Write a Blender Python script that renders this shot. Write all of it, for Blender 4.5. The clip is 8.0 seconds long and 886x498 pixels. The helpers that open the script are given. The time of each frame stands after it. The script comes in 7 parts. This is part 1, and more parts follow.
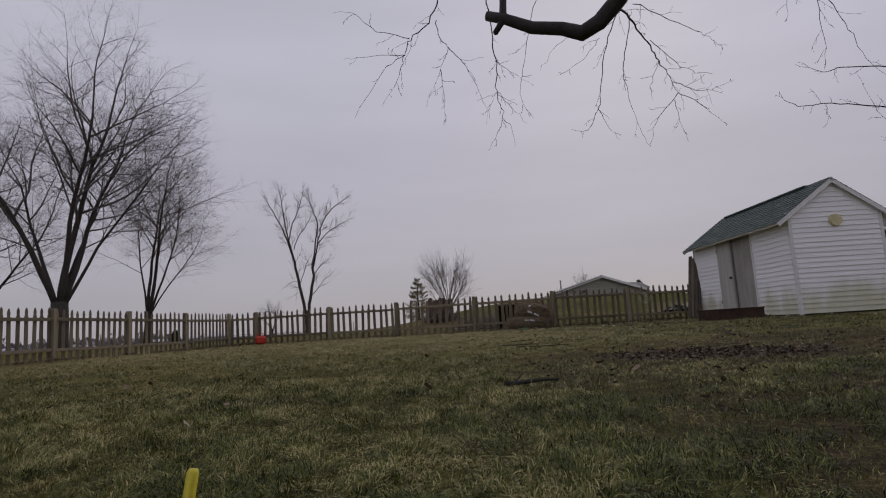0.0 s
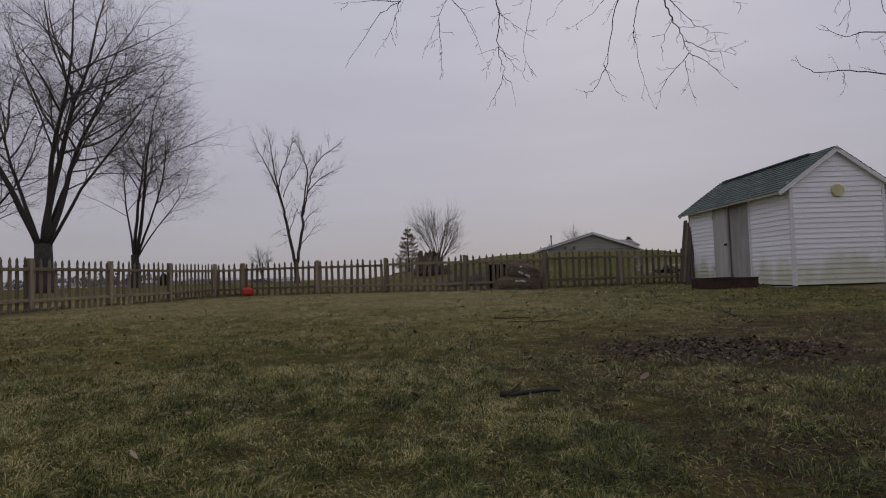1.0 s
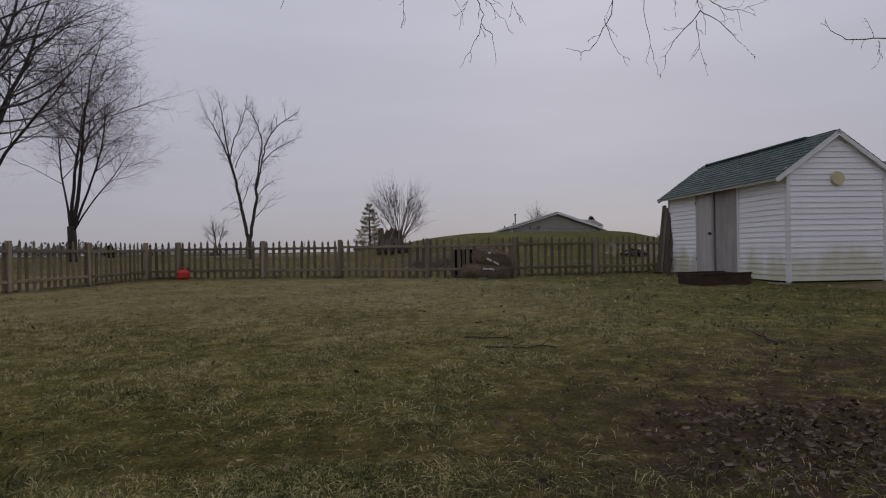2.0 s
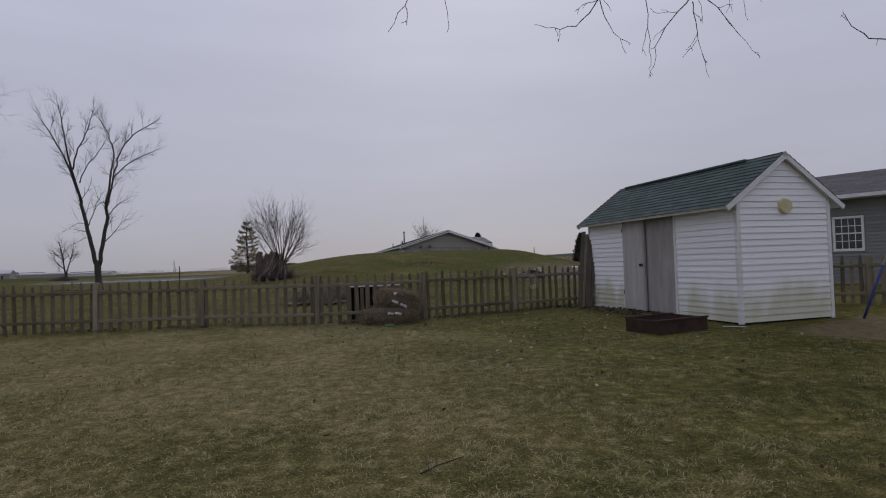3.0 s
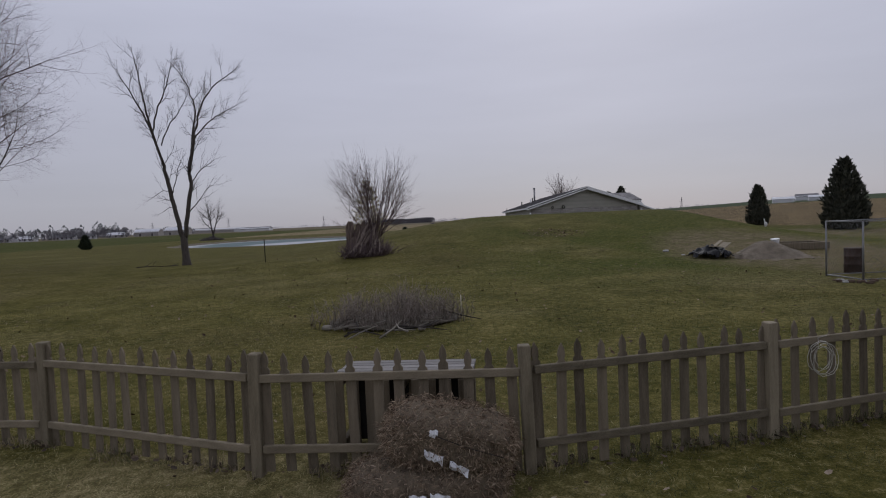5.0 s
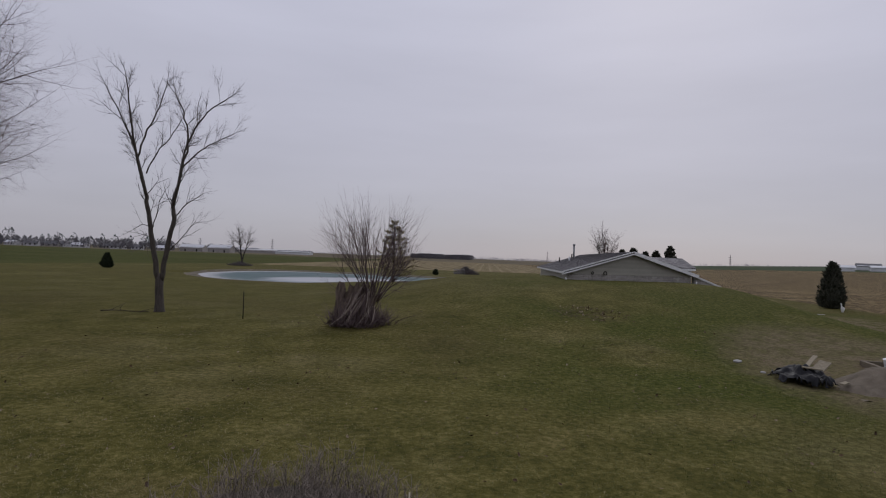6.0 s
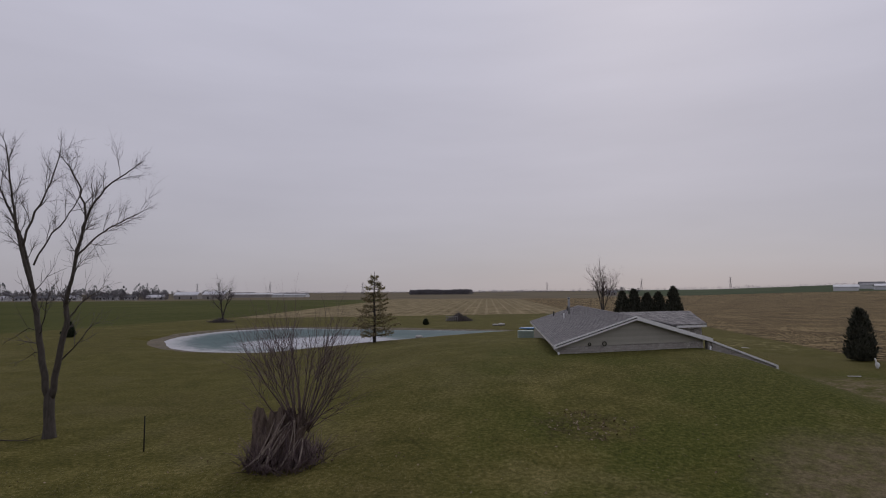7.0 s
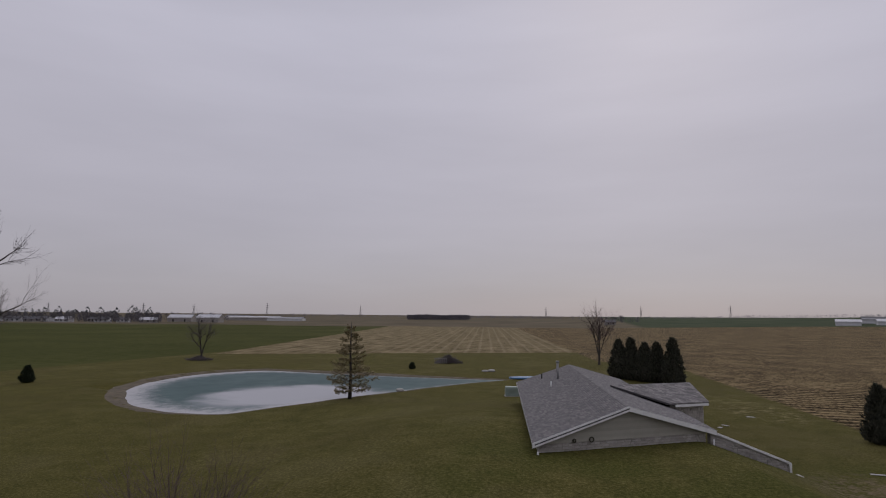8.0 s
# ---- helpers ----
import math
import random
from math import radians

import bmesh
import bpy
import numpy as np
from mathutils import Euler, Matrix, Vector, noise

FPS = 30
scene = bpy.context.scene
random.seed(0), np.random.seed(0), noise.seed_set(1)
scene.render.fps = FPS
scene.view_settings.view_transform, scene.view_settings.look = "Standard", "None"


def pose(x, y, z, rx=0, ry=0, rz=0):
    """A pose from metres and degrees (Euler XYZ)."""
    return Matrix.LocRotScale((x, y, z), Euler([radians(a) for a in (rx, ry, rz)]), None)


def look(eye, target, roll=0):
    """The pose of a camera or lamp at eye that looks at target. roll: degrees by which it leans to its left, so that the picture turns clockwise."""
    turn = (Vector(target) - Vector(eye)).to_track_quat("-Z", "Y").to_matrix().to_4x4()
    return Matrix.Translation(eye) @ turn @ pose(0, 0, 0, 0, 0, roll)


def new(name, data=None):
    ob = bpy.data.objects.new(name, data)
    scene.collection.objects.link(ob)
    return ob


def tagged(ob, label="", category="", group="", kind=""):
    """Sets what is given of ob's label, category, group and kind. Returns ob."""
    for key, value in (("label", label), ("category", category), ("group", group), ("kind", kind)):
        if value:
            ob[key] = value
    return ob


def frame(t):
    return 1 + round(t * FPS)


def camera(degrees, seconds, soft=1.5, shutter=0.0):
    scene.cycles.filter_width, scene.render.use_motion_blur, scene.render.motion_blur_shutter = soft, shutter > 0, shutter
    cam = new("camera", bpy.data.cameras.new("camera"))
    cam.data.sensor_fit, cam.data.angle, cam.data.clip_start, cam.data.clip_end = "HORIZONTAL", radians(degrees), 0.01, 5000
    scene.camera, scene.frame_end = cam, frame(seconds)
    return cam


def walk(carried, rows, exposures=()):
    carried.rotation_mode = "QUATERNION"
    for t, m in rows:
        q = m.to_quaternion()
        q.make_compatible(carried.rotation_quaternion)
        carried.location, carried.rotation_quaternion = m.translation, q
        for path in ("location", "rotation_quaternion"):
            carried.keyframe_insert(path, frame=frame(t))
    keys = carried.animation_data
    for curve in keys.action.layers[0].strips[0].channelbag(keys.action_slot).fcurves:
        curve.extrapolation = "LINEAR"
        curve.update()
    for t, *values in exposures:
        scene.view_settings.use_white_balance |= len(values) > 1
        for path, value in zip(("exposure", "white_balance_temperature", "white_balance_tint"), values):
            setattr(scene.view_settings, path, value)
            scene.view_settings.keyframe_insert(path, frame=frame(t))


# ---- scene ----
# ---------------------------------------------------------------- camera
cam = camera(76.0, 8.0, soft=1.1)
walk(cam, [
    (0.0, pose(0.06, 0.39, 0.23, 97.83, 3.48, -0.11)),
    (0.5, pose(0.04, 0.44, 0.31, 94.57, 1.83, -0.73)),
    (1.0, pose(0.06, 0.72, 0.48, 92.72, 1.83, -1.19)),
    (1.5, pose(0.06, 1.25, 0.74, 90.81, 1.40, -1.41)),
    (1.7, pose(0.09, 1.60, 0.76, 90.10, 1.15, -1.35)),
    (2.8, pose(0.22, 4.50, 0.84, 91.04, 0.93, -20.25)),
    (3.0, pose(0.18, 4.95, 1.29, 91.36, 2.00, -16.57)),
    (3.5, pose(0.52, 6.27, 2.40, 88.79, 2.67, -12.39)),
    (4.0, pose(1.03, 8.13, 2.40, 87.28, 2.59, -10.67)),
    (4.5, pose(1.71, 10.23, 2.09, 86.91, 2.29, -9.60)),
    (5.0, pose(2.53, 12.74, 2.18, 87.16, 2.56, -2.99)),
    (5.2, pose(2.87, 13.76, 2.36, 87.41, 2.41, -1.70)),
    (6.3, pose(4.46, 19.62, 4.32, 91.44, -2.93, 1.35)),
    (6.5, pose(4.87, 20.74, 4.96, 91.39, -1.51, 1.38)),
    (7.0, pose(5.51, 23.20, 5.98, 94.25, 0.44, 0.99)),
    (7.5, pose(6.30, 25.34, 7.34, 96.62, -0.44, 0.73)),
    (8.0, pose(7.21, 27.06, 9.06, 96.59, -0.50, 0.88)),
], [(0.0, -0.04, 6550, 12), (1.5, 0.0, 6500, 11), (3.0, 0.05, 6150, 10), (4.0, 0.05, 6150, 10), (5.0, 0.14, 6150, 9), (6.5, 0.1, 6400, 11), (8.0, -0.02, 6550, 12)])

# ---------------------------------------------------------------- light
SUN_ELEV, SUN_AZIM = radians(32), radians(20)
world = bpy.data.worlds.new("overcast_sky")
scene.world = world
world.use_nodes = True
wn, wl = world.node_tree.nodes, world.node_tree.links
wn.clear()
w_out, w_bg = wn.new("ShaderNodeOutputWorld"), wn.new("ShaderNodeBackground")
sky = wn.new("ShaderNodeTexSky")
sky.sky_type, sky.sun_disc = "NISHITA", False
sky.sun_elevation, sky.sun_rotation = SUN_ELEV, SUN_AZIM
sky_dim = wn.new("ShaderNodeVectorMath")
sky_dim.operation = "SCALE"
sky_dim.inputs["Scale"].default_value = 0.08
w_co = wn.new("ShaderNodeTexCoord")
w_sep = wn.new("ShaderNodeSeparateXYZ")
w_ramp = wn.new("ShaderNodeValToRGB")
cr = w_ramp.color_ramp
cr.elements[0].position, cr.elements[0].color = 0.0, (0.345, 0.332, 0.37, 1)
cr.elements[1].position, cr.elements[1].color = 1.0, (0.5, 0.5, 0.585, 1)
for at, col in ((0.06, (0.375, 0.361, 0.403, 1)), (0.16, (0.43, 0.416, 0.472, 1)), (0.45, (0.5, 0.495, 0.575, 1))):
    e = cr.elements.new(at)
    e.color = col
w_map = wn.new("ShaderNodeMapping")
w_map.inputs["Scale"].default_value = (1.6, 1.6, 9.0)
w_noise = wn.new("ShaderNodeTexNoise")
w_noise.inputs["Scale"].default_value = 1.3
w_noise.inputs["Detail"].default_value = 5.0
w_noise.inputs["Roughness"].default_value = 0.5
w_cloud = wn.new("ShaderNodeMapRange")
w_cloud.inputs["From Min"].default_value, w_cloud.inputs["From Max"].default_value = 0.3, 0.7
w_cloud.inputs["To Min"].default_value, w_cloud.inputs["To Max"].default_value = 0.95, 1.05
w_mul = wn.new("ShaderNodeVectorMath")
w_mul.operation = "SCALE"
w_mix = wn.new("ShaderNodeMix")
w_mix.data_type = "RGBA"
w_mix.inputs["Factor"].default_value = 0.93
wl.new(w_co.outputs["Generated"], w_sep.inputs[0])
wl.new(w_sep.outputs["Z"], w_ramp.inputs["Fac"])
wl.new(w_co.outputs["Generated"], w_map.inputs["Vector"])
wl.new(w_map.outputs[0], w_noise.inputs["Vector"])
wl.new(w_noise.outputs["Fac"], w_cloud.inputs["Value"])
wl.new(w_ramp.outputs["Color"], w_mul.inputs[0])
wl.new(w_cloud.outputs[0], w_mul.inputs["Scale"])
wl.new(sky.outputs["Color"], sky_dim.inputs[0])
wl.new(sky_dim.outputs[0], w_mix.inputs["A"])
wl.new(w_mul.outputs[0], w_mix.inputs["B"])
wl.new(w_mix.outputs["Result"], w_bg.inputs["Color"])
wl.new(w_bg.outputs[0], w_out.inputs["Surface"])
sun = new("sun", bpy.data.lights.new("sun", "SUN"))
sun.data.energy, sun.data.angle, sun.data.color = 0.5, radians(25), (1.0, 0.96, 0.9)
sun.matrix_world = look((0, 0, 60), (-60 * math.sin(SUN_AZIM) / math.tan(SUN_ELEV), -60 * math.cos(SUN_AZIM) / math.tan(SUN_ELEV), 0))


# ---------------------------------------------------------------- materials
class Nodes:
    """A small wrapper to write node trees."""

    def __init__(self, name):
        self.mat = bpy.data.materials.new(name)
        self.mat.use_nodes = True
        self.t = self.mat.node_tree
        self.bsdf = self.t.nodes["Principled BSDF"]
        self.pos = self.node("ShaderNodeNewGeometry").outputs["Position"]

    def node(self, kind, **props):
        n = self.t.nodes.new(kind)
        for k, v in props.items():
            setattr(n, k, v)
        return n

    def put(self, socket, value):
        if isinstance(value, bpy.types.NodeSocket):
            self.t.links.new(value, socket)
        elif isinstance(value, (tuple, list)) and len(value) == 3 and socket.type == "RGBA":
            socket.default_value = (*value, 1)
        else:
            socket.default_value = value

    def noise(self, scale, detail=4.0, rough=0.55, vector=None, distort=0.0, stretch=None):
        n = self.node("ShaderNodeTexNoise")
        v = vector or self.pos
        if stretch:
            m = self.node("ShaderNodeMapping")
            self.put(m.inputs["Vector"], v)
            m.inputs["Scale"].default_value = stretch
            v = m.outputs[0]
        self.put(n.inputs["Vector"], v)
        n.inputs["Scale"].default_value, n.inputs["Detail"].default_value = scale, detail
        n.inputs["Roughness"].default_value, n.inputs["Distortion"].default_value = rough, distort
        return n.outputs["Fac"]

    def ramp(self, fac, *stops):
        n = self.node("ShaderNodeValToRGB")
        self.put(n.inputs["Fac"], fac)
        e = n.color_ramp.elements
        e[0].position, e[0].color = stops[0][0], (*stops[0][1], 1)
        e[1].position, e[1].color = stops[-1][0], (*stops[-1][1], 1)
        for at, col in stops[1:-1]:
            k = e.new(at)
            k.color = (*col, 1)
        return n.outputs["Color"]

    def math(self, op, a, b=0.0, clamp=False):
        n = self.node("ShaderNodeMath", operation=op, use_clamp=clamp)
        self.put(n.inputs[0], a)
        self.put(n.inputs[1], b)
        return n.outputs[0]

    def step(self, v, lo, hi):
        n = self.node("ShaderNodeMapRange", interpolation_type="SMOOTHSTEP")
        self.put(n.inputs["Value"], v)
        n.inputs["From Min"].default_value, n.inputs["From Max"].default_value = lo, hi
        return n.outputs[0]

    def mix(self, fac, a, b, blend="MIX"):
        n = self.node("ShaderNodeMix", data_type="RGBA", blend_type=blend)
        self.put(n.inputs["Factor"], fac)
        self.put(n.inputs["A"], a)
        self.put(n.inputs["B"], b)
        return n.outputs["Result"]

    def xyz(self, vector=None):
        n = self.node("ShaderNodeSeparateXYZ")
        self.put(n.inputs[0], vector or self.pos)
        return n.outputs[0], n.outputs[1], n.outputs[2]

    def bump(self, height, strength=0.3, distance=0.01):
        n = self.node("ShaderNodeBump")
        self.put(n.inputs["Height"], height)
        n.inputs["Strength"].default_value, n.inputs["Distance"].default_value = strength, distance
        self.t.links.new(n.outputs[0], self.bsdf.inputs["Normal"])

    def done(self, color, rough=0.85, metal=0.0, spec=0.3):
        self.put(self.bsdf.inputs["Base Color"], color)
        self.put(self.bsdf.inputs["Roughness"], rough)
        self.put(self.bsdf.inputs["Metallic"], metal)
        self.put(self.bsdf.inputs["Specular IOR Level"], spec)
        return self.mat

    def rand(self):
        return self.node("ShaderNodeObjectInfo").outputs["Random"]

    def island(self):
        return self.node("ShaderNodeNewGeometry").outputs["Random Per Island"]

    def obj(self):
        return self.node("ShaderNodeTexCoord").outputs["Object"]


def mottled(name, dark, light, scale=6.0, fine=60.0, rough=0.85, metal=0.0, bump=0.3, dist=0.006, stretch=None, per=None, spec=0.3, local=False):
    """Two-scale mottled surface; per: 'object' or 'island' varies the pieces."""
    n = Nodes(name)
    v = n.obj() if local else None
    big, small = n.noise(scale, 4, vector=v, stretch=stretch), n.noise(fine, 3, vector=v, stretch=stretch)
    f = n.math("ADD", n.math("MULTIPLY", big, 0.62), n.math("MULTIPLY", small, 0.38))
    if per:
        r = n.rand() if per == "object" else n.island()
        f = n.math("ADD", n.math("MULTIPLY", f, 0.75), n.math("MULTIPLY", r, 0.25))
    col = n.ramp(f, (0.3, dark), (0.7, light))
    n.bump(small, bump, dist)
    return n.done(col, rough, metal, spec)


def mix3(a, b, t):
    return tuple(x + (y - x) * t for x, y in zip(a, b))


M_FENCE = mottled("weathered_fence_wood", (0.075, 0.06, 0.04), (0.23, 0.19, 0.133), 3.0, 40, 0.9, stretch=(6, 6, 0.7), per="object", bump=0.5)
M_POST = mottled("weathered_post_wood", (0.14, 0.117, 0.078), (0.34, 0.288, 0.2), 3.0, 40, 0.9, stretch=(6, 6, 0.7), per="object", bump=0.5)
M_RAIL = mottled("weathered_rail_wood", (0.09, 0.075, 0.05), (0.26, 0.217, 0.15), 3.0, 40, 0.9, stretch=(1.2, 1.2, 4), per="object", bump=0.5)
M_BARK = mottled("grey_brown_bark", (0.028, 0.024, 0.022), (0.085, 0.073, 0.064), 5, 30, 0.95, bump=0.8, dist=0.02, stretch=(3, 3, 0.8))
M_BARK2 = mottled("pale_grey_bark", (0.04, 0.034, 0.029), (0.105, 0.089, 0.075), 5, 30, 0.95, bump=0.8, dist=0.02, stretch=(3, 3, 0.8))
M_TWIG = mottled("dark_twig_bark", (0.07, 0.06, 0.06), (0.15, 0.13, 0.128), 2, 25, 0.95)
M_TWIG_RED = mottled("reddish_twig_bark", (0.07, 0.05, 0.05), (0.16, 0.115, 0.11), 2, 25, 0.95)
M_DARKLIMB = mottled("wet_dark_bark", (0.018, 0.016, 0.016), (0.06, 0.054, 0.05), 6, 40, 0.8, bump=0.8, dist=0.01)
M_WHITE_TRIM = mottled("white_painted_trim", (0.62, 0.62, 0.61), (0.78, 0.78, 0.77), 3, 40, 0.55)
M_CONCRETE = mottled("pale_concrete", (0.3, 0.29, 0.27), (0.45, 0.44, 0.41), 4, 50, 0.9)


def siding_mat(name, base, dirt):
    n = Nodes(name)
    x, y, z = n.xyz()
    stain = n.math("MULTIPLY", n.noise(1.6, 5, stretch=(1, 1, 0.35)), n.math("SUBTRACT", 1.0, n.step(z, 0.1, 1.5)))
    f = n.math("ADD", n.math("MULTIPLY", n.step(stain, 0.22, 0.55), 0.8), n.math("MULTIPLY", n.step(n.noise(9, 5), 0.55, 0.8), 0.25), True)
    col = n.mix(f, n.mix(n.rand(), base, tuple(c * 0.93 for c in base)), dirt)
    n.bump(n.noise(70, 2), 0.08, 0.003)
    return n.done(col, 0.5, 0.0, 0.35)


M_SIDING = siding_mat("white_vinyl_siding", (0.86, 0.86, 0.87), (0.5, 0.49, 0.33))


def shingle_mat(name, cols, tab, course, axis="xy"):
    """Asphalt shingles: granules, and tabs that differ."""
    n = Nodes(name)
    col = n.ramp(n.rand(), (0.0, cols[0]), (0.5, cols[1]), (1.0, cols[2]))
    f = n.noise(2.2, 5)
    g = n.noise(120, 2)
    col = n.mix(n.step(f, 0.4, 0.65), col, cols[0])
    col = n.mix(n.math("MULTIPLY", g, 0.45), col, cols[2])
    n.bump(g, 0.5, 0.004)
    return n.done(col, 0.92)


M_SHINGLE_GREEN = shingle_mat("green_asphalt_shingles", ((0.034, 0.055, 0.053), (0.052, 0.077, 0.074), (0.078, 0.104, 0.1)), 0.3, 0.14)


def tabbed(name, cols, tab, course):
    """Shingle tabs on a big far roof, along the object's own x and z."""
    n = Nodes(name)
    b = n.node("ShaderNodeTexBrick", offset=0.5)
    n.put(b.inputs["Vector"], n.node("ShaderNodeTexCoord").outputs["UV"])
    b.inputs["Color1"].default_value, b.inputs["Color2"].default_value = (*cols[0], 1), (*cols[2], 1)
    b.inputs["Mortar"].default_value = (*tuple(c * 0.6 for c in cols[0]), 1)
    b.inputs["Scale"].default_value, b.inputs["Mortar Size"].default_value = 1.0, 0.012
    b.inputs["Brick Width"].default_value, b.inputs["Row Height"].default_value = tab, course
    col = n.mix(n.math("MULTIPLY", n.noise(1.2, 5), 0.6), b.outputs["Color"], cols[1])
    n.bump(b.outputs["Fac"], 0.6, -0.02)
    return n.done(col, 0.92)


M_ROOF_GREY = tabbed("grey_asphalt_shingles", ((0.085, 0.08, 0.083), (0.18, 0.17, 0.168), (0.32, 0.3, 0.29)), 0.45, 0.22)
M_ROOF_DARK = tabbed("charcoal_asphalt_shingles", ((0.07, 0.062, 0.066), (0.095, 0.085, 0.09), (0.13, 0.118, 0.122)), 0.6, 0.28)
M_PLY = mottled("weathered_plywood", (0.34, 0.322, 0.3), (0.56, 0.54, 0.51), 2.2, 30, 0.9, stretch=(3, 3, 0.5), bump=0.4)
M_PLY_DARK = mottled("dark_weathered_plywood", (0.25, 0.232, 0.215), (0.44, 0.415, 0.39), 2.2, 30, 0.9, stretch=(3, 3, 0.5), bump=0.4)
M_DARK = mottled("dark_void", (0.012, 0.011, 0.01), (0.03, 0.027, 0.024), 3, 30, 0.95)


# ---------------------------------------------------------------- building blocks
def link_mesh(name, verts, faces, material, parent=None, label="", smooth=False):
    me = bpy.data.meshes.new(name)
    me.from_pydata(verts, [], faces)
    for m in material if isinstance(material, (list, tuple)) else [material]:
        me.materials.append(m)
    if smooth:
        me.polygons.foreach_set("use_smooth", [True] * len(me.polygons))
    me.update()
    ob = new(name, me)
    if parent:
        ob.parent = parent
    if label:
        ob["label"] = label
    return ob


def part(name, bm, material, parent=None, label="", smooth=False):
    me = bpy.data.meshes.new(name)
    bm.normal_update()
    bm.to_mesh(me)
    bm.free()
    me.materials.append(material)
    if smooth:
        me.polygons.foreach_set("use_smooth", [True] * len(me.polygons))
    ob = new(name, me)
    if parent:
        ob.parent = parent
    if label:
        ob["label"] = label
    return ob


def thing(name, m, label, category, group="", kind=""):
    ob = new(name)
    ob.matrix_world = m
    ob.empty_display_size = 0.2
    return tagged(ob, label, category, group, kind)


def add_box(bm, x0, x1, y0, y1, z0, z1, bevel=0.0, turn=None):
    r = bmesh.ops.create_cube(bm, size=1.0)
    vs = r["verts"]
    for v in vs:
        v.co = Vector(((x0 + x1) / 2 + v.co.x * (x1 - x0), (y0 + y1) / 2 + v.co.y * (y1 - y0), (z0 + z1) / 2 + v.co.z * (z1 - z0)))
        if turn is not None:
            v.co = turn @ v.co
    if bevel:
        es = list({e for v in vs for e in v.link_edges})
        bmesh.ops.bevel(bm, geom=es, offset=bevel, segments=1, affect="EDGES")
    return vs


def box(name, size, material, parent=None, label="", bevel=0.006, m=None):
    """A bevelled board or block, from its low corner (x0, x1, y0, y1, z0, z1)."""
    bm = bmesh.new()
    add_box(bm, *size, bevel=bevel, turn=m)
    return part(name, bm, material, parent, label)


def prism(bm, outline, y0, y1, m=None):
    """An outline in x, z pushed through from y0 to y1."""
    a = [bm.verts.new((m or Matrix()) @ Vector((x, y0, z))) for x, z in outline]
    b = [bm.verts.new((m or Matrix()) @ Vector((x, y1, z))) for x, z in outline]
    n = len(outline)
    bm.faces.new(a)
    bm.faces.new(b[::-1])
    for i in range(n):
        bm.faces.new((a[(i + 1) % n], a[i], b[i], b[(i + 1) % n]))


def tube_data(paths, sides=5):
    """Verts and faces of tapered tubes; a path is a list of (point, radius); thin ones get 3 sides."""
    verts, faces = [], []
    for path in paths:
        k = 3 if path[0][1] < 0.02 else (4 if path[0][1] < 0.05 else sides)
        n = len(path)
        base = len(verts)
        ref = Vector((0.31, 0.77, 0.55))
        for i, (p, r) in enumerate(path):
            d = (path[min(i + 1, n - 1)][0] - path[max(i - 1, 0)][0])
            d = d.normalized() if d.length > 1e-6 else Vector((0, 0, 1))
            u = d.cross(ref)
            u = u.normalized() if u.length > 1e-3 else d.orthogonal().normalized()
            w = d.cross(u)
            for j in range(k):
                a = 2 * math.pi * j / k
                verts.append(p + (u * math.cos(a) + w * math.sin(a)) * r)
        for i in range(n - 1):
            for j in range(k):
                j2 = (j + 1) % k
                faces.append((base + i * k + j, base + i * k + j2, base + (i + 1) * k + j2, base + (i + 1) * k + j))
        faces.append(tuple(base + (n - 1) * k + j for j in range(k)))
        faces.append(tuple(base + j for j in reversed(range(k))))
    return verts, faces


def tubes(name, paths, material, parent=None, label="", sides=6):
    v, f = tube_data(paths, sides)
    return link_mesh(name, v, f, material, parent, label, smooth=True)


def smooth01(a, b, x):
    t = min(1.0, max(0.0, (x - a) / (b - a)))
    return t * t * (3 - 2 * t)


# ---------------------------------------------------------------- ground
POND_A, POND_U, POND_V = Vector((-31.0, 97.0)), Vector((0.975, 0.222)), Vector((-0.222, 0.975))
POND_Z = 0.07


def pond_reach(s):
    """How far the pond's outline reaches to either side of its axis, s metres along it (0 to 48)."""
    if s <= 0 or s >= 48:
        return 0.0
    return math.sqrt(max(0.0, 1 - ((14 - s) / 14) ** 2)) if s < 14 else max(0.0, 1 - (s - 14) / 34) ** 1.25


def pond_depth(x, y):
    """1 well inside the pond, 0 on its outline, below 0 outside."""
    q = Vector((x, y)) - POND_A
    s, n = q.dot(POND_U), q.dot(POND_V)
    if s <= -12 or s >= 60:
        return -1.0
    w = pond_reach(min(max(s, 0.4), 47.6)) * (17.5 if n > 0 else 22.0)
    over = max(0.0, -s, s - 48)
    return (w - abs(n) - over) / 5.0


def mound(x, y):
    h = smooth01(33, 55.5, y) * smooth01(-9, 9.5, x)
    if y < 59.4:
        h *= max(0.0, min(1.0, (26.8 - x) / 5.9))
    else:
        h *= 1 - smooth01(20.0, 21.0, x)
        h *= 1 - smooth01(64, 92, y)
    return 2.06 * h


def gz(x, y):
    """Height of the ground."""
    z = -0.12 + 0.13 * smooth01(1.5, 14, y) + 0.29 * smooth01(20, 45, y) + mound(x, y)
    z += 0.03 * noise.noise(Vector((x * 0.35, y * 0.35, 0.0))) * smooth01(0, 3, math.hypot(x, y))
    if y > 150 and x > 0:
        z += 14.0 * smooth01(160, 700, y) * smooth01(0.2, 0.95, (x - 7.0) / (y - 26.0))
    if y > 60:
        d = pond_depth(x, y)
        if d > -1:
            z -= 0.75 * smooth01(-0.35, 0.5, d)
    return z


def soilish(n, fine, mid):
    return n.ramp(n.math("ADD", n.math("MULTIPLY", fine, 0.5), n.math("MULTIPLY", mid, 0.5)), (0.35, (0.05, 0.038, 0.016)), (0.65, (0.15, 0.115, 0.055)))


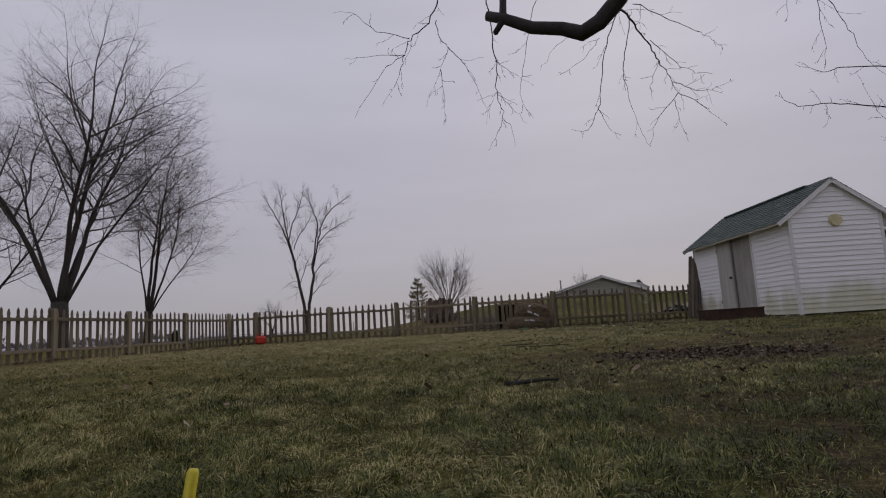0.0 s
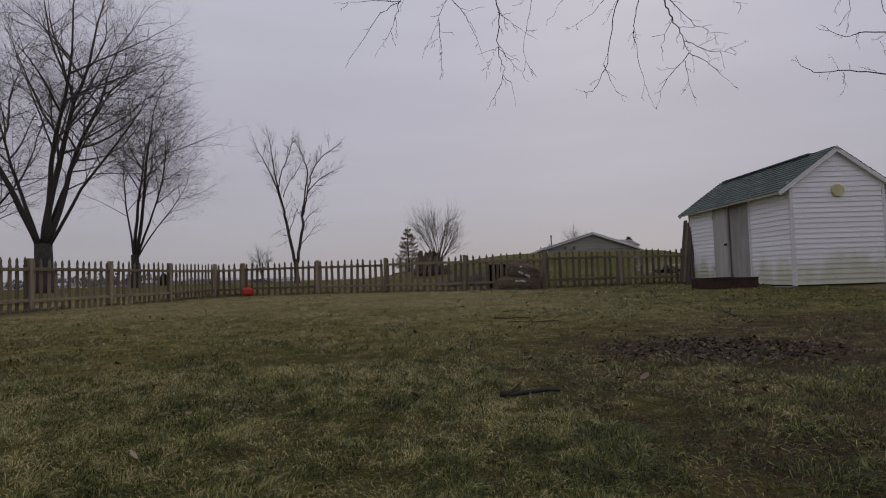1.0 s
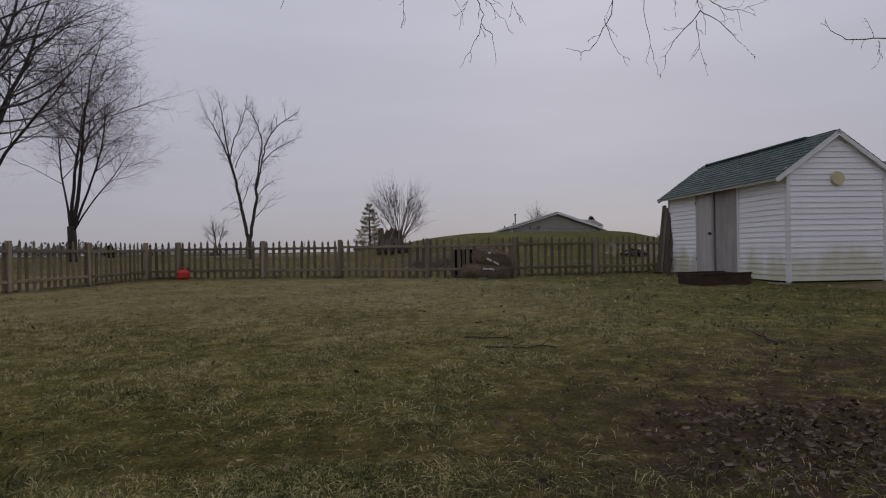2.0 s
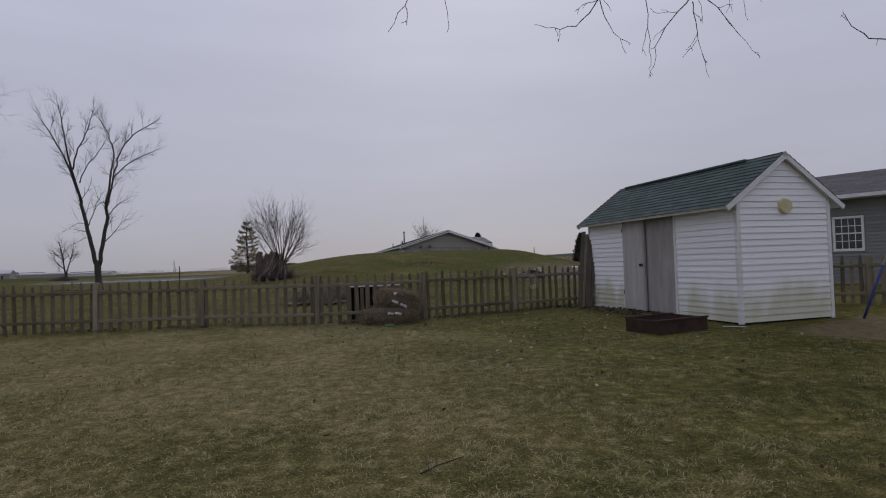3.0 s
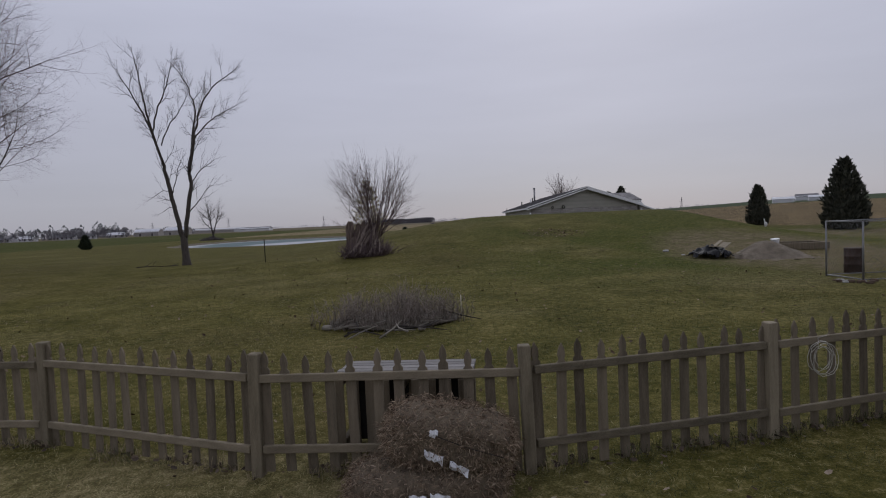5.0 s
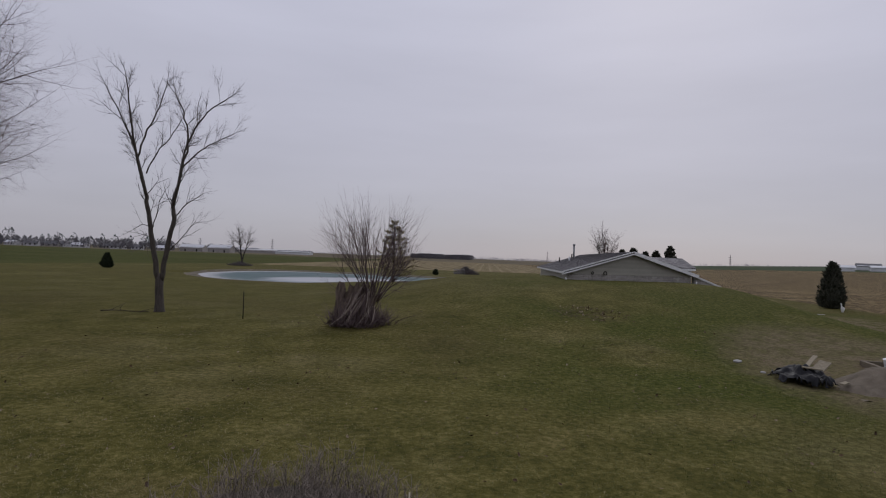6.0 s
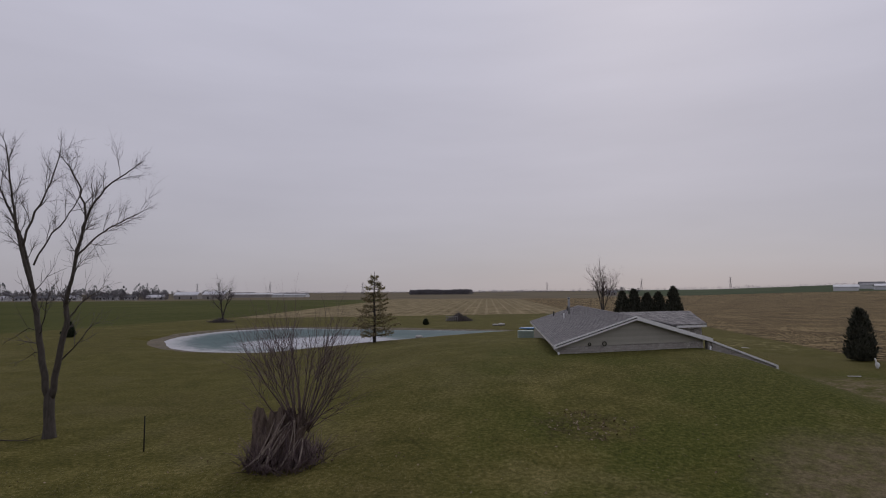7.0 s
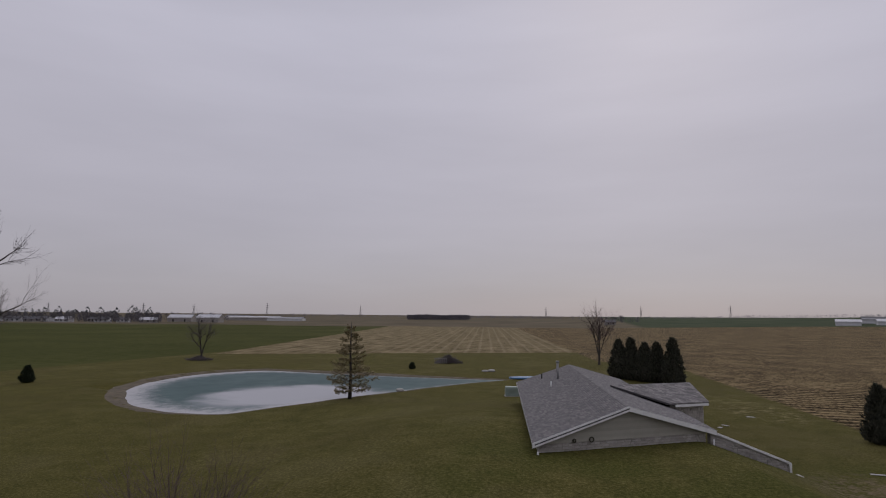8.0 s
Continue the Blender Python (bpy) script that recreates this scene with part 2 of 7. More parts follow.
def ground_mat():
    n = Nodes("lawn_and_fields")
    x, y, z = n.xyz()
    wob = n.math("MULTIPLY", n.math("SUBTRACT", n.noise(0.22, 3), 0.5), 5.0)
    wob2 = n.math("MULTIPLY", n.math("SUBTRACT", n.noise(1.3, 3), 0.5), 1.6)
    fine, mid, big = n.noise(55, 4, 0.65), n.noise(7, 5, 0.65), n.noise(0.6, 5, 0.6)
    # mown winter lawn: green patches, straw and soil
    grass = n.ramp(n.math("ADD", n.math("MULTIPLY", fine, 0.4), n.math("ADD", n.math("MULTIPLY", mid, 0.35), n.math("MULTIPLY", big, 0.25))),
                   (0.35, (0.028, 0.027, 0.009)), (0.47, (0.082, 0.077, 0.02)), (0.54, (0.142, 0.124, 0.036)), (0.63, (0.275, 0.224, 0.098)))
    tan = n.ramp(n.math("ADD", n.math("MULTIPLY", fine, 0.6), n.math("MULTIPLY", mid, 0.4)), (0.37, (0.08, 0.066, 0.028)), (0.5, (0.2, 0.168, 0.078)), (0.62, (0.4, 0.335, 0.18)))
    patch = n.step(n.noise(0.11, 4, 0.6), 0.5, 0.66)
    col = n.mix(n.math("MULTIPLY", patch, 0.45), grass, tan)
    lush = n.math("MULTIPLY", n.math("MULTIPLY", n.step(n.math("ADD", x, wob), 3.0, 9.0), n.step(n.math("ADD", y, wob), 26.0, 34.0)), n.math("SUBTRACT", 1.0, n.step(y, 60.0, 66.0)))
    green = n.ramp(n.math("ADD", n.math("MULTIPLY", fine, 0.4), n.math("MULTIPLY", mid, 0.6)), (0.37, (0.028, 0.033, 0.007)), (0.52, (0.075, 0.084, 0.016)), (0.63, (0.15, 0.145, 0.04)))
    col = n.mix(n.math("MULTIPLY", lush, n.step(n.noise(0.16, 5, 0.6), 0.36, 0.56)), col, green)
    worn = n.step(n.noise(0.075, 5, 0.65), 0.47, 0.62)
    col = n.mix(n.math("MULTIPLY", worn, n.math("MULTIPLY", n.math("SUBTRACT", 1.0, lush), 0.35)), col, soilish(n, fine, mid))
    col = n.mix(n.math("MULTIPLY", n.step(n.math("ADD", y, wob), 34.0, 58.0), 0.55), col, n.mix(0.45, green, soilish(n, fine, mid)))
    # the fenced yard is browner, most so along the fence
    in_yard = n.math("MULTIPLY", n.math("SUBTRACT", 1.0, n.step(y, 18.0, 18.8)), n.math("SUBTRACT", 1.0, n.step(x, 13.5, 14.2)))
    dry = n.math("MULTIPLY", n.step(n.math("ADD", y, wob), 5.0, 12.5), n.math("SUBTRACT", 1.0, n.step(n.math("ADD", x, wob), 1.2, 4.2)))
    yard = n.mix(n.math("ADD", n.math("MULTIPLY", dry, n.math("ADD", 0.45, n.math("MULTIPLY", n.step(big, 0.4, 0.65), 0.5))), n.math("MULTIPLY", n.step(mid, 0.5, 0.7), 0.25)), grass, tan)
    thatch = soilish(n, fine, mid)
    yard = n.mix(n.math("MULTIPLY", n.math("SUBTRACT", 1.0, n.step(y, 3.0, 6.5)), n.math("ADD", 0.35, n.math("MULTIPLY", n.step(n.noise(3.2, 5, 0.7), 0.42, 0.58), 0.5))), yard, n.mix(0.5, thatch, (0.02, 0.016, 0.008)))
    col = n.mix(in_yard, col, yard)
    soil = n.ramp(n.math("ADD", n.math("MULTIPLY", fine, 0.5), n.math("MULTIPLY", mid, 0.5)), (0.35, (0.024, 0.016, 0.01)), (0.65, (0.09, 0.063, 0.041)))
    dirt_pale = n.ramp(n.math("ADD", n.math("MULTIPLY", fine, 0.5), n.math("MULTIPLY", mid, 0.5)), (0.35, (0.095, 0.073, 0.042)), (0.65, (0.24, 0.19, 0.12)))

    def spot(cx, cy, rx, ry, lo=1.15, hi=0.7):
        dx = n.math("DIVIDE", n.math("SUBTRACT", n.math("ADD", x, wob2), cx), rx)
        dy = n.math("DIVIDE", n.math("SUBTRACT", n.math("ADD", y, wob2), cy), ry)
        return n.step(n.math("ADD", n.math("MULTIPLY", dx, dx), n.math("MULTIPLY", dy, dy)), lo, hi)

    # bare places: under the yard's tree, by the shed, the heap and the drive
    col = n.mix(n.math("MULTIPLY", spot(4.0, 4.2, 3.8, 3.4, 1.3, 0.3), n.math("MULTIPLY", n.step(n.noise(5, 5, 0.7), 0.34, 0.54), 0.82)), col, soil)
    col = n.mix(n.math("MULTIPLY", spot(2.05, 4.6, 1.0, 0.8), n.step(n.noise(9, 4), 0.36, 0.56)), col, soil)
    col = n.mix(n.math("MULTIPLY", spot(1.9, 2.0, 1.3, 1.3, 1.3, 0.4), n.math("MULTIPLY", n.step(n.noise(11, 5, 0.7), 0.4, 0.56), 0.85)), col, soil)
    col = n.mix(n.math("MULTIPLY", spot(10.4, 11.4, 2.6, 1.5), 0.85), col, dirt_pale)
    col = n.mix(n.math("MULTIPLY", spot(18.0, 35.5, 4.9, 7.5, 1.3, 0.4), n.math("ADD", 0.35, n.math("MULTIPLY", n.step(n.noise(1.4, 6, 0.75), 0.35, 0.65), 0.65))), col, dirt_pale)
    col = n.mix(n.math("MULTIPLY", spot(10.1, 43.6, 1.9, 1.6, 1.4, 0.1), n.math("MULTIPLY", n.step(n.noise(3.0, 5, 0.7), 0.42, 0.6), 0.55)), col, soil)
    col = n.mix(n.math("MULTIPLY", spot(29.0, 52.5, 5.5, 8.5, 1.3, 0.3), n.step(n.noise(1.9, 6, 0.7), 0.42, 0.62)), col, dirt_pale)
    col = n.mix(n.math("MULTIPLY", spot(37.0, 47.0, 14.0, 4.5, 1.3, 0.3), n.step(n.noise(1.9, 6, 0.7), 0.38, 0.62)), col, dirt_pale)
    col = n.mix(n.math("MULTIPLY", spot(36.0, 84.0, 3.4, 9.0), n.math("MULTIPLY", n.step(n.noise(1.3, 5), 0.48, 0.66), 0.7)), col, tan)
    # field of pale stubble rows
    def rows(dirx, diry, period, lo, hi, wander=0.15):
        q = n.math("ADD", n.math("MULTIPLY", x, dirx), n.math("MULTIPLY", y, diry))
        q = n.math("ADD", q, n.math("MULTIPLY", n.math("SUBTRACT", n.noise(0.12, 2), 0.5), period * wander))
        return n.step(n.math("SINE", n.math("MULTIPLY", q, 2 * math.pi / period)), lo, hi)

    stubble = n.ramp(n.math("ADD", n.math("MULTIPLY", n.noise(2.5, 5, 0.7), 0.55), n.math("MULTIPLY", n.noise(0.2, 4), 0.45)),
                     (0.4, (0.09, 0.07, 0.034)), (0.5, (0.18, 0.142, 0.075)), (0.6, (0.31, 0.25, 0.145)))
    stripe = n.math("MULTIPLY", rows(1.0, -0.06, 3.1, 0.5, 1.0, 0.3), n.math("ADD", 0.35, n.math("MULTIPLY", n.noise(0.35, 4, 0.7), 0.9)))
    stubble = n.mix(n.math("MULTIPLY", stripe, 0.3), stubble, (0.4, 0.33, 0.22))
    left = n.math("SUBTRACT", n.math("ADD", x, wob2), n.math("SUBTRACT", n.math("MULTIPLY", y, 0.02), 46.6))
    in_st = n.math("MULTIPLY", n.step(n.math("SUBTRACT", n.math("ADD", y, wob2), n.math("MULTIPLY", x, 0.2)), 157.0, 158.2), n.step(left, -0.5, 0.5))
    # dark winter wheat to the west of it
    wheat = n.ramp(n.math("ADD", n.math("MULTIPLY", n.noise(0.5, 5), 0.5), n.math("MULTIPLY", n.noise(0.03, 4), 0.5)), (0.35, (0.045, 0.052, 0.012)), (0.65, (0.085, 0.088, 0.026)))
    in_wheat = n.math("MULTIPLY", n.step(n.math("SUBTRACT", n.math("MULTIPLY", y, 0.311), n.math("ADD", x, wob2)), 92.2, 93.6), n.math("SUBTRACT", 1.0, n.step(left, -0.5, 0.5)))
    col = n.mix(in_wheat, col, wheat)
    col = n.mix(in_st, col, stubble)
    # brown maize field to the east, its rows across
    corn = n.ramp(n.math("ADD", n.math("MULTIPLY", n.noise(2.6, 6, 0.8), 0.75), n.math("MULTIPLY", n.noise(0.12, 4), 0.25)),
                  (0.44, (0.016, 0.011, 0.005)), (0.5, (0.05, 0.034, 0.016)), (0.57, (0.235, 0.172, 0.087)))
    corn = n.mix(n.math("MULTIPLY", rows(0.28, 1.0, 1.7, -0.1, 0.5, 0.6), n.step(n.noise(2.2, 6, 0.8), 0.44, 0.54)), corn, (0.31, 0.235, 0.125))
    edge = n.math("MINIMUM", n.math("ADD", 39.0, n.math("MULTIPLY", n.math("SUBTRACT", y, 71.0), 0.125)), n.math("MAXIMUM", n.math("SUBTRACT", 46.8, n.math("MULTIPLY", n.math("SUBTRACT", y, 128.0), 1.0)), n.math("ADD", 35.5, n.math("MULTIPLY", n.math("SUBTRACT", y, 139.0), 0.055))))
    in_corn = n.step(n.math("SUBTRACT", n.math("ADD", x, wob2), edge), -0.4, 0.4)
    col = n.mix(n.math("MULTIPLY", in_corn, n.step(y, 62.0, 66.0)), col, corn)
    # far strips
    far_tan = n.ramp(n.noise(0.02, 4), (0.3, (0.1, 0.085, 0.055)), (0.7, (0.17, 0.14, 0.095)))
    far_green = n.ramp(n.noise(0.02, 4), (0.3, (0.04, 0.058, 0.03)), (0.7, (0.075, 0.09, 0.05)))
    wob3 = n.math("MULTIPLY", n.math("SUBTRACT", n.noise(0.012, 3), 0.5), 120.0)
    col = n.mix(n.step(n.math("ADD", y, wob3), 430.0, 440.0), col, far_tan)
    rgreen = n.math("MULTIPLY", n.step(n.math("ADD", y, n.math("MULTIPLY", x, 0.6)), 520.0, 530.0), n.step(n.math("SUBTRACT", x, n.math("MULTIPLY", y, 0.25)), 30.0, 40.0))
    col = n.mix(rgreen, col, far_green)
    n.bump(n.math("ADD", n.math("MULTIPLY", fine, 0.6), n.math("MULTIPLY", mid, 1.0)), 0.7, 0.05)
    return n.done(col, 1.0, 0.0, 0.04)


def axis_steps(spans):
    out = []
    for a, b, d in spans:
        k = max(1, round((b - a) / d))
        out += [a + (b - a) * i / k for i in range(k)]
    return out + [spans[-1][1]]


def build_ground():
    xs = axis_steps([(-4000, -400, 600), (-400, -60, 20), (-60, -40, 2.5), (-40, -10, 1.0), (-10, 32, 0.5), (32, 60, 2.0), (60, 400, 20), (400, 4000, 600)])
    ys = axis_steps([(-1500, -60, 240), (-60, -6, 6), (-6, 24, 0.5), (24, 62, 0.6), (62, 125, 1.0), (125, 160, 4), (160, 600, 30), (600, 4900, 600)])
    verts = [(x, y, gz(x, y)) for y in ys for x in xs]
    w = len(xs)
    faces = [(j * w + i, j * w + i + 1, (j + 1) * w + i + 1, (j + 1) * w + i) for j in range(len(ys) - 1) for i in range(w - 1)]
    ob = link_mesh("ground", verts, faces, ground_mat(), smooth=True)
    return tagged(ob, "winter lawn and stubble fields, green and straw-brown", "ground", kind="structure")


build_ground()


def ice_mat():
    n = Nodes("thawing_pond_ice")
    x, y, z = n.xyz()
    ob = n.obj()
    white = n.noise(0.12, 5, 0.55, vector=ob, distort=0.8)
    d1 = n.math("DIVIDE", n.math("SUBTRACT", x, -9.8), 10.5)
    d2 = n.math("DIVIDE", n.math("SUBTRACT", y, 90.5), 10.5)
    slab = n.step(n.math("ADD", n.math("MULTIPLY", n.math("SUBTRACT", white, 0.5), 1.8), n.math("ADD", n.math("MULTIPLY", d1, d1), n.math("MULTIPLY", d2, d2))), 1.25, 0.35)
    teal = n.ramp(n.noise(0.35, 5, vector=ob), (0.3, (0.035, 0.078, 0.078)), (0.7, (0.07, 0.125, 0.122)))
    rim = n.node("ShaderNodeVertexColor", layer_name="rim").outputs["Color"]
    rimf = n.step(n.math("ADD", rim, n.math("MULTIPLY", n.math("SUBTRACT", n.noise(0.8, 6, 0.7), 0.5), 0.8)), 0.45, 0.95)
    col = n.mix(n.math("MULTIPLY", slab, 0.9), teal, (0.52, 0.52, 0.54))
    col = n.mix(n.math("MULTIPLY", rimf, 0.85), col, (0.55, 0.54, 0.55))
    rough = n.math("ADD", 0.22, n.math("MULTIPLY", n.math("MAXIMUM", slab, rimf), 0.5))
    n.bump(n.noise(4, 4), 0.1, 0.02)
    return n.done(col, n.math("ADD", rough, 0.24), 0.0, 0.06)


def build_pond():
    k, rings = 96, (0.0, 0.35, 0.62, 0.8, 0.9, 0.96, 1.0)
    verts, faces, rim = [], [], []
    for r in rings:
        for i in range(k):
            a = 2 * math.pi * i / k
            s = 24 - 24 * math.cos(a)
            w = pond_reach(s) * (17.5 if math.sin(a) > 0 else 22.0)
            q = Vector((s, w if math.sin(a) > 0 else -w))
            q *= 1 + 0.02 * noise.noise(Vector((math.cos(a) * 4, math.sin(a) * 4, 3)))
            c = Vector((20, -1))
            q = c + (q - c) * r * 1.01
            p = POND_A + POND_U * q.x + POND_V * q.y
            verts.append((p.x, p.y, POND_Z))
            rim.append(max(0.0, (r - 0.62) / 0.38) * (0.72 + 0.28 * smooth01(0.2, -0.6, -math.cos(a))))
    for j in range(len(rings) - 1):
        for i in range(k):
            i2 = (i + 1) % k
            faces.append((j * k + i, j * k + i2, (j + 1) * k + i2, (j + 1) * k + i))
    ob = link_mesh("water", verts, faces, ice_mat(), smooth=True)
    at = ob.data.color_attributes.new("rim", "FLOAT_COLOR", "POINT")
    at.data.foreach_set("color", [c for v in rim for c in (v, v, v, 1.0)])
    tagged(ob, "pond covered in thin teal ice with white rim", "pond", kind="structure")
    # bank of soil and stones round the pond
    verts, faces = [], []
    for i in range(k * 2):
        a = math.pi * i / k
        s = 24 - 24 * math.cos(a)
        w = pond_reach(s) * (17.5 if math.sin(a) > 0 else 22.0)
        q = Vector((s, w if math.sin(a) > 0 else -w))
        c = Vector((20, -1))
        d = (q - c).normalized()
        for out in (-0.4, 0.4, 1.3, 1.9 + 0.5 * smooth01(16, 4, s)):
            g = q + d * (out + 0.4 * noise.noise(Vector((i * 0.3, out, 1))))
            p = POND_A + POND_U * g.x + POND_V * g.y
            verts.append((p.x, p.y, max(gz(p.x, p.y), POND_Z) + (0.03 if -0.2 < out < 1.5 else -0.06)))
    m = k * 2
    for i in range(m):
        for j in range(3):
            faces.append((i * 4 + j, i * 4 + j + 1, (i + 1) % m * 4 + j + 1, (i + 1) % m * 4 + j))
    ob = link_mesh("pond_bank", verts, faces, mottled("pond_bank_soil", (0.055, 0.046, 0.028), (0.18, 0.145, 0.1), 1.2, 9, 0.95), smooth=True)
    tagged(ob, "muddy bank with pale stones round the pond", "bank", kind="structure")


build_pond()


# ---------------------------------------------------------------- fences
def picket_mesh(h, w=0.086, t=0.018):
    bm = bmesh.new()
    s = w / 2
    prism(bm, [(-s, 0), (s, 0), (s, h - 0.17), (s * 0.55, h - 0.145), (s * 0.78, h - 0.1), (s * 0.6, h - 0.05), (0, h), (-s * 0.6, h - 0.05), (-s * 0.78, h - 0.1), (-s * 0.55, h - 0.145), (-s, h - 0.17)], -t / 2, t / 2)
    me = bpy.data.meshes.new("picket")
    bm.to_mesh(me)
    bm.free()
    me.materials.append(M_FENCE)
    return me


def post_mesh(h, w=0.1):
    bm = bmesh.new()
    add_box(bm, -w / 2, w / 2, -w / 2, w / 2, -0.1, h, bevel=0.008)
    me = bpy.data.meshes.new("post")
    bm.to_mesh(me)
    bm.free()
    me.materials.append(M_POST)
    return me


PICKETS = [picket_mesh(1.08), picket_mesh(1.06), picket_mesh(1.1)]
POST = post_mesh(1.1)


def fence(name, posts, label, inside, gaps=(), every=0.2):
    """Pickets on two rails between posts; inside: which side (+1 or -1 of the run's left) the rails and posts are on."""
    rng = random.Random(name)
    root = thing(name, pose(*posts[0], gz(*posts[0])), label, "fence")
    inv = root.matrix_world.inverted()
    for i, (px, py) in enumerate(posts):
        ob = new("post", POST)
        ob.parent = root
        ob.matrix_basis = inv @ pose(px, py, gz(px, py), rng.uniform(-1.2, 1.2), rng.uniform(-1.2, 1.2), rng.uniform(-4, 4) + math.degrees(math.atan2(posts[min(i + 1, len(posts) - 1)][1] - posts[max(i - 1, 0)][1], posts[min(i + 1, len(posts) - 1)][0] - posts[max(i - 1, 0)][0])))
    for i in range(len(posts) - 1):
        a, b = Vector((*posts[i], gz(*posts[i]))), Vector((*posts[i + 1], gz(*posts[i + 1])))
        run = b - a
        flat = math.hypot(run.x, run.y)
        ang = math.degrees(math.atan2(run.y, run.x))
        lift = math.degrees(math.atan2(run.z, flat))
        m = inv @ Matrix.Translation(a) @ pose(0, 0, 0, 0, -lift, ang)
        for z in (0.21, 0.84):
            bm = bmesh.new()
            sag = rng.uniform(-0.012, 0.012)
            add_box(bm, 0.06, flat - 0.06, inside * 0.02 - 0.02, inside * 0.02 + 0.02, z + sag, z + 0.07 + sag, bevel=0.005)
            ob = part("rail", bm, M_RAIL, root)
            ob.matrix_basis = m
        k = round(flat / every)
        for j in range(k):
            u = (j + 0.5) * flat / k
            if (i, j) in gaps:
                continue
            ob = new("picket", PICKETS[rng.randrange(3)])
            ob.parent = root
            ob.matrix_basis = m @ pose(u + rng.uniform(-0.012, 0.012), -inside * 0.012, rng.uniform(0.0, 0.035), 0, rng.uniform(-1.5, 1.5), 0)
    return root


BACK = [(-7.1, 19.75), (-6.2, 19.8), (-3.62, 19.15), (-1.4, 18.8), (1.06, 17.76), (3.43, 17.44), (5.8, 17.82), (8.02, 18.3)]
fence("picket_fence", BACK, "weathered grey wooden picket fence, some pickets leaning", -1)
LEFT = [(-7.1, 19.6), (-7.42, 17.15), (-7.78, 14.75), (-8.0, 12.3), (-8.1, 9.85), (-8.1, 7.4), (-8.1, 4.95), (-8.1, 2.5), (-8.1, 0.05)]
fence("picket_fence", LEFT, "weathered wooden picket fence running along the lawn", 1)
RIGHT = [(10.8, 15.6), (13.0, 14.5), (15.2, 13.1), (17.3, 11.8), (19.3, 10.5)]
fence("picket_fence", RIGHT, "weathered wooden picket fence before the grey neighbour house", -1)


# ---------------------------------------------------------------- shed
def build_shed():
    rng = random.Random(5)
    L, W, H, RIDGE = 5.0, 2.1, 2.33, 3.08
    # own axes: x across the gable, y along the doors' wall
    root = thing("shed", pose(8.1, 13.12, 0.0, 0, 0, -0.5), "white vinyl-sided garden shed with a green shingle roof", "shed")
    d0, d1 = 1.66, 3.45
    pitch = math.atan2(RIDGE - H, W / 2)
    # core walls, with the doorway cut through
    bm = bmesh.new()
    t = 0.09
    for x0, x1, y0, y1, z0, z1 in ((0.02, t, 0.02, d0, 0, H), (0.02, t, d1, L - 0.02, 0, H), (0.02, t, d0, d1, 2.27, H), (W - t, W - 0.02, 0.02, L - 0.02, 0, H)):
        add_box(bm, x0, x1, y0, y1, z0, z1)
    for y0 in (0.02, L - t):
        prism(bm, [(t, 0), (W - t, 0), (W - t, H), (W / 2, RIDGE - 0.06), (t, H)], y0, y0 + t - 0.02)
    part("wall", bm, M_DARK, root)
    bm = bmesh.new()
    add_box(bm, 0.09, W - 0.09, 0.09, L - 0.09, -0.02, 0.05)
    part("floor", bm, M_PLY_DARK, root)
    # lap siding, board by board
    step = 0.114

    def board(x0, y0, x1, y1, z, cut0=0.0, cut1=0.0):
        d = Vector((x1 - x0, y1 - y0, 0))
        n = Vector((d.y, -d.x, 0)).normalized()
        u = d.normalized()
        a, b = Vector((x0, y0, z)), Vector((x1, y1, z))
        lo, hi = 0.026, 0.006
        vs = [a + n * lo, b + n * lo, b - u * cut1 + n * hi + Vector((0, 0, step)), a + u * cut0 + n * hi + Vector((0, 0, step)), a - n * 0.01, b - n * 0.01, b - u * cut1 - n * 0.01 + Vector((0, 0, step)), a + u * cut0 - n * 0.01 + Vector((0, 0, step))]
        link_mesh("siding_board", vs, [(0, 1, 2, 3), (5, 4, 7, 6), (4, 5, 1, 0), (3, 2, 6, 7), (4, 0, 3, 7), (1, 5, 6, 2)], M_SIDING, root)

    k = int(H / step)
    for i in range(k):
        z = 0.03 + i * step
        board(0, d0 - 0.03, 0, 0.05, z)
        board(0, L - 0.05, 0, d1 + 0.04, z)
        board(0.05, 0, W - 0.05, 0, z)
        board(W - 0.05, L, 0.05, L, z)
        board(W, 0.05, W, L - 0.05, z)
    i = 0
    while True:
        z = 0.03 + (k + i) * step
        cut = (z - H) / math.tan(pitch)
        nxt = (z + step - H) / math.tan(pitch)
        if nxt > W / 2 - 0.04:
            break
        board(0.04 + max(0, cut), 0, W - 0.04 - max(0, cut), 0, z, nxt - max(0, cut), nxt - max(0, cut))
        board(W - 0.04 - max(0, cut), L, 0.04 + max(0, cut), L, z, nxt - max(0, cut), nxt - max(0, cut))
        i += 1
    # corner posts and door trim
    for x0, y0 in ((-0.03, -0.03), (W - 0.05, -0.03), (-0.03, L - 0.05), (W - 0.05, L - 0.05)):
        box("corner_trim", (x0, x0 + 0.08, y0, y0 + 0.08, 0.0, H), M_WHITE_TRIM, root)
    box("door_trim", (-0.035, 0.03, d0 - 0.04, d0 + 0.02, 0, 2.28), M_WHITE_TRIM, root)
    box("door_trim", (-0.035, 0.03, d1 - 0.02, d1 + 0.05, 0, 2.28), M_WHITE_TRIM, root)
    # roof: decking, courses of shingles, bargeboards, fascia
    over, eave = 0.08, 0.36
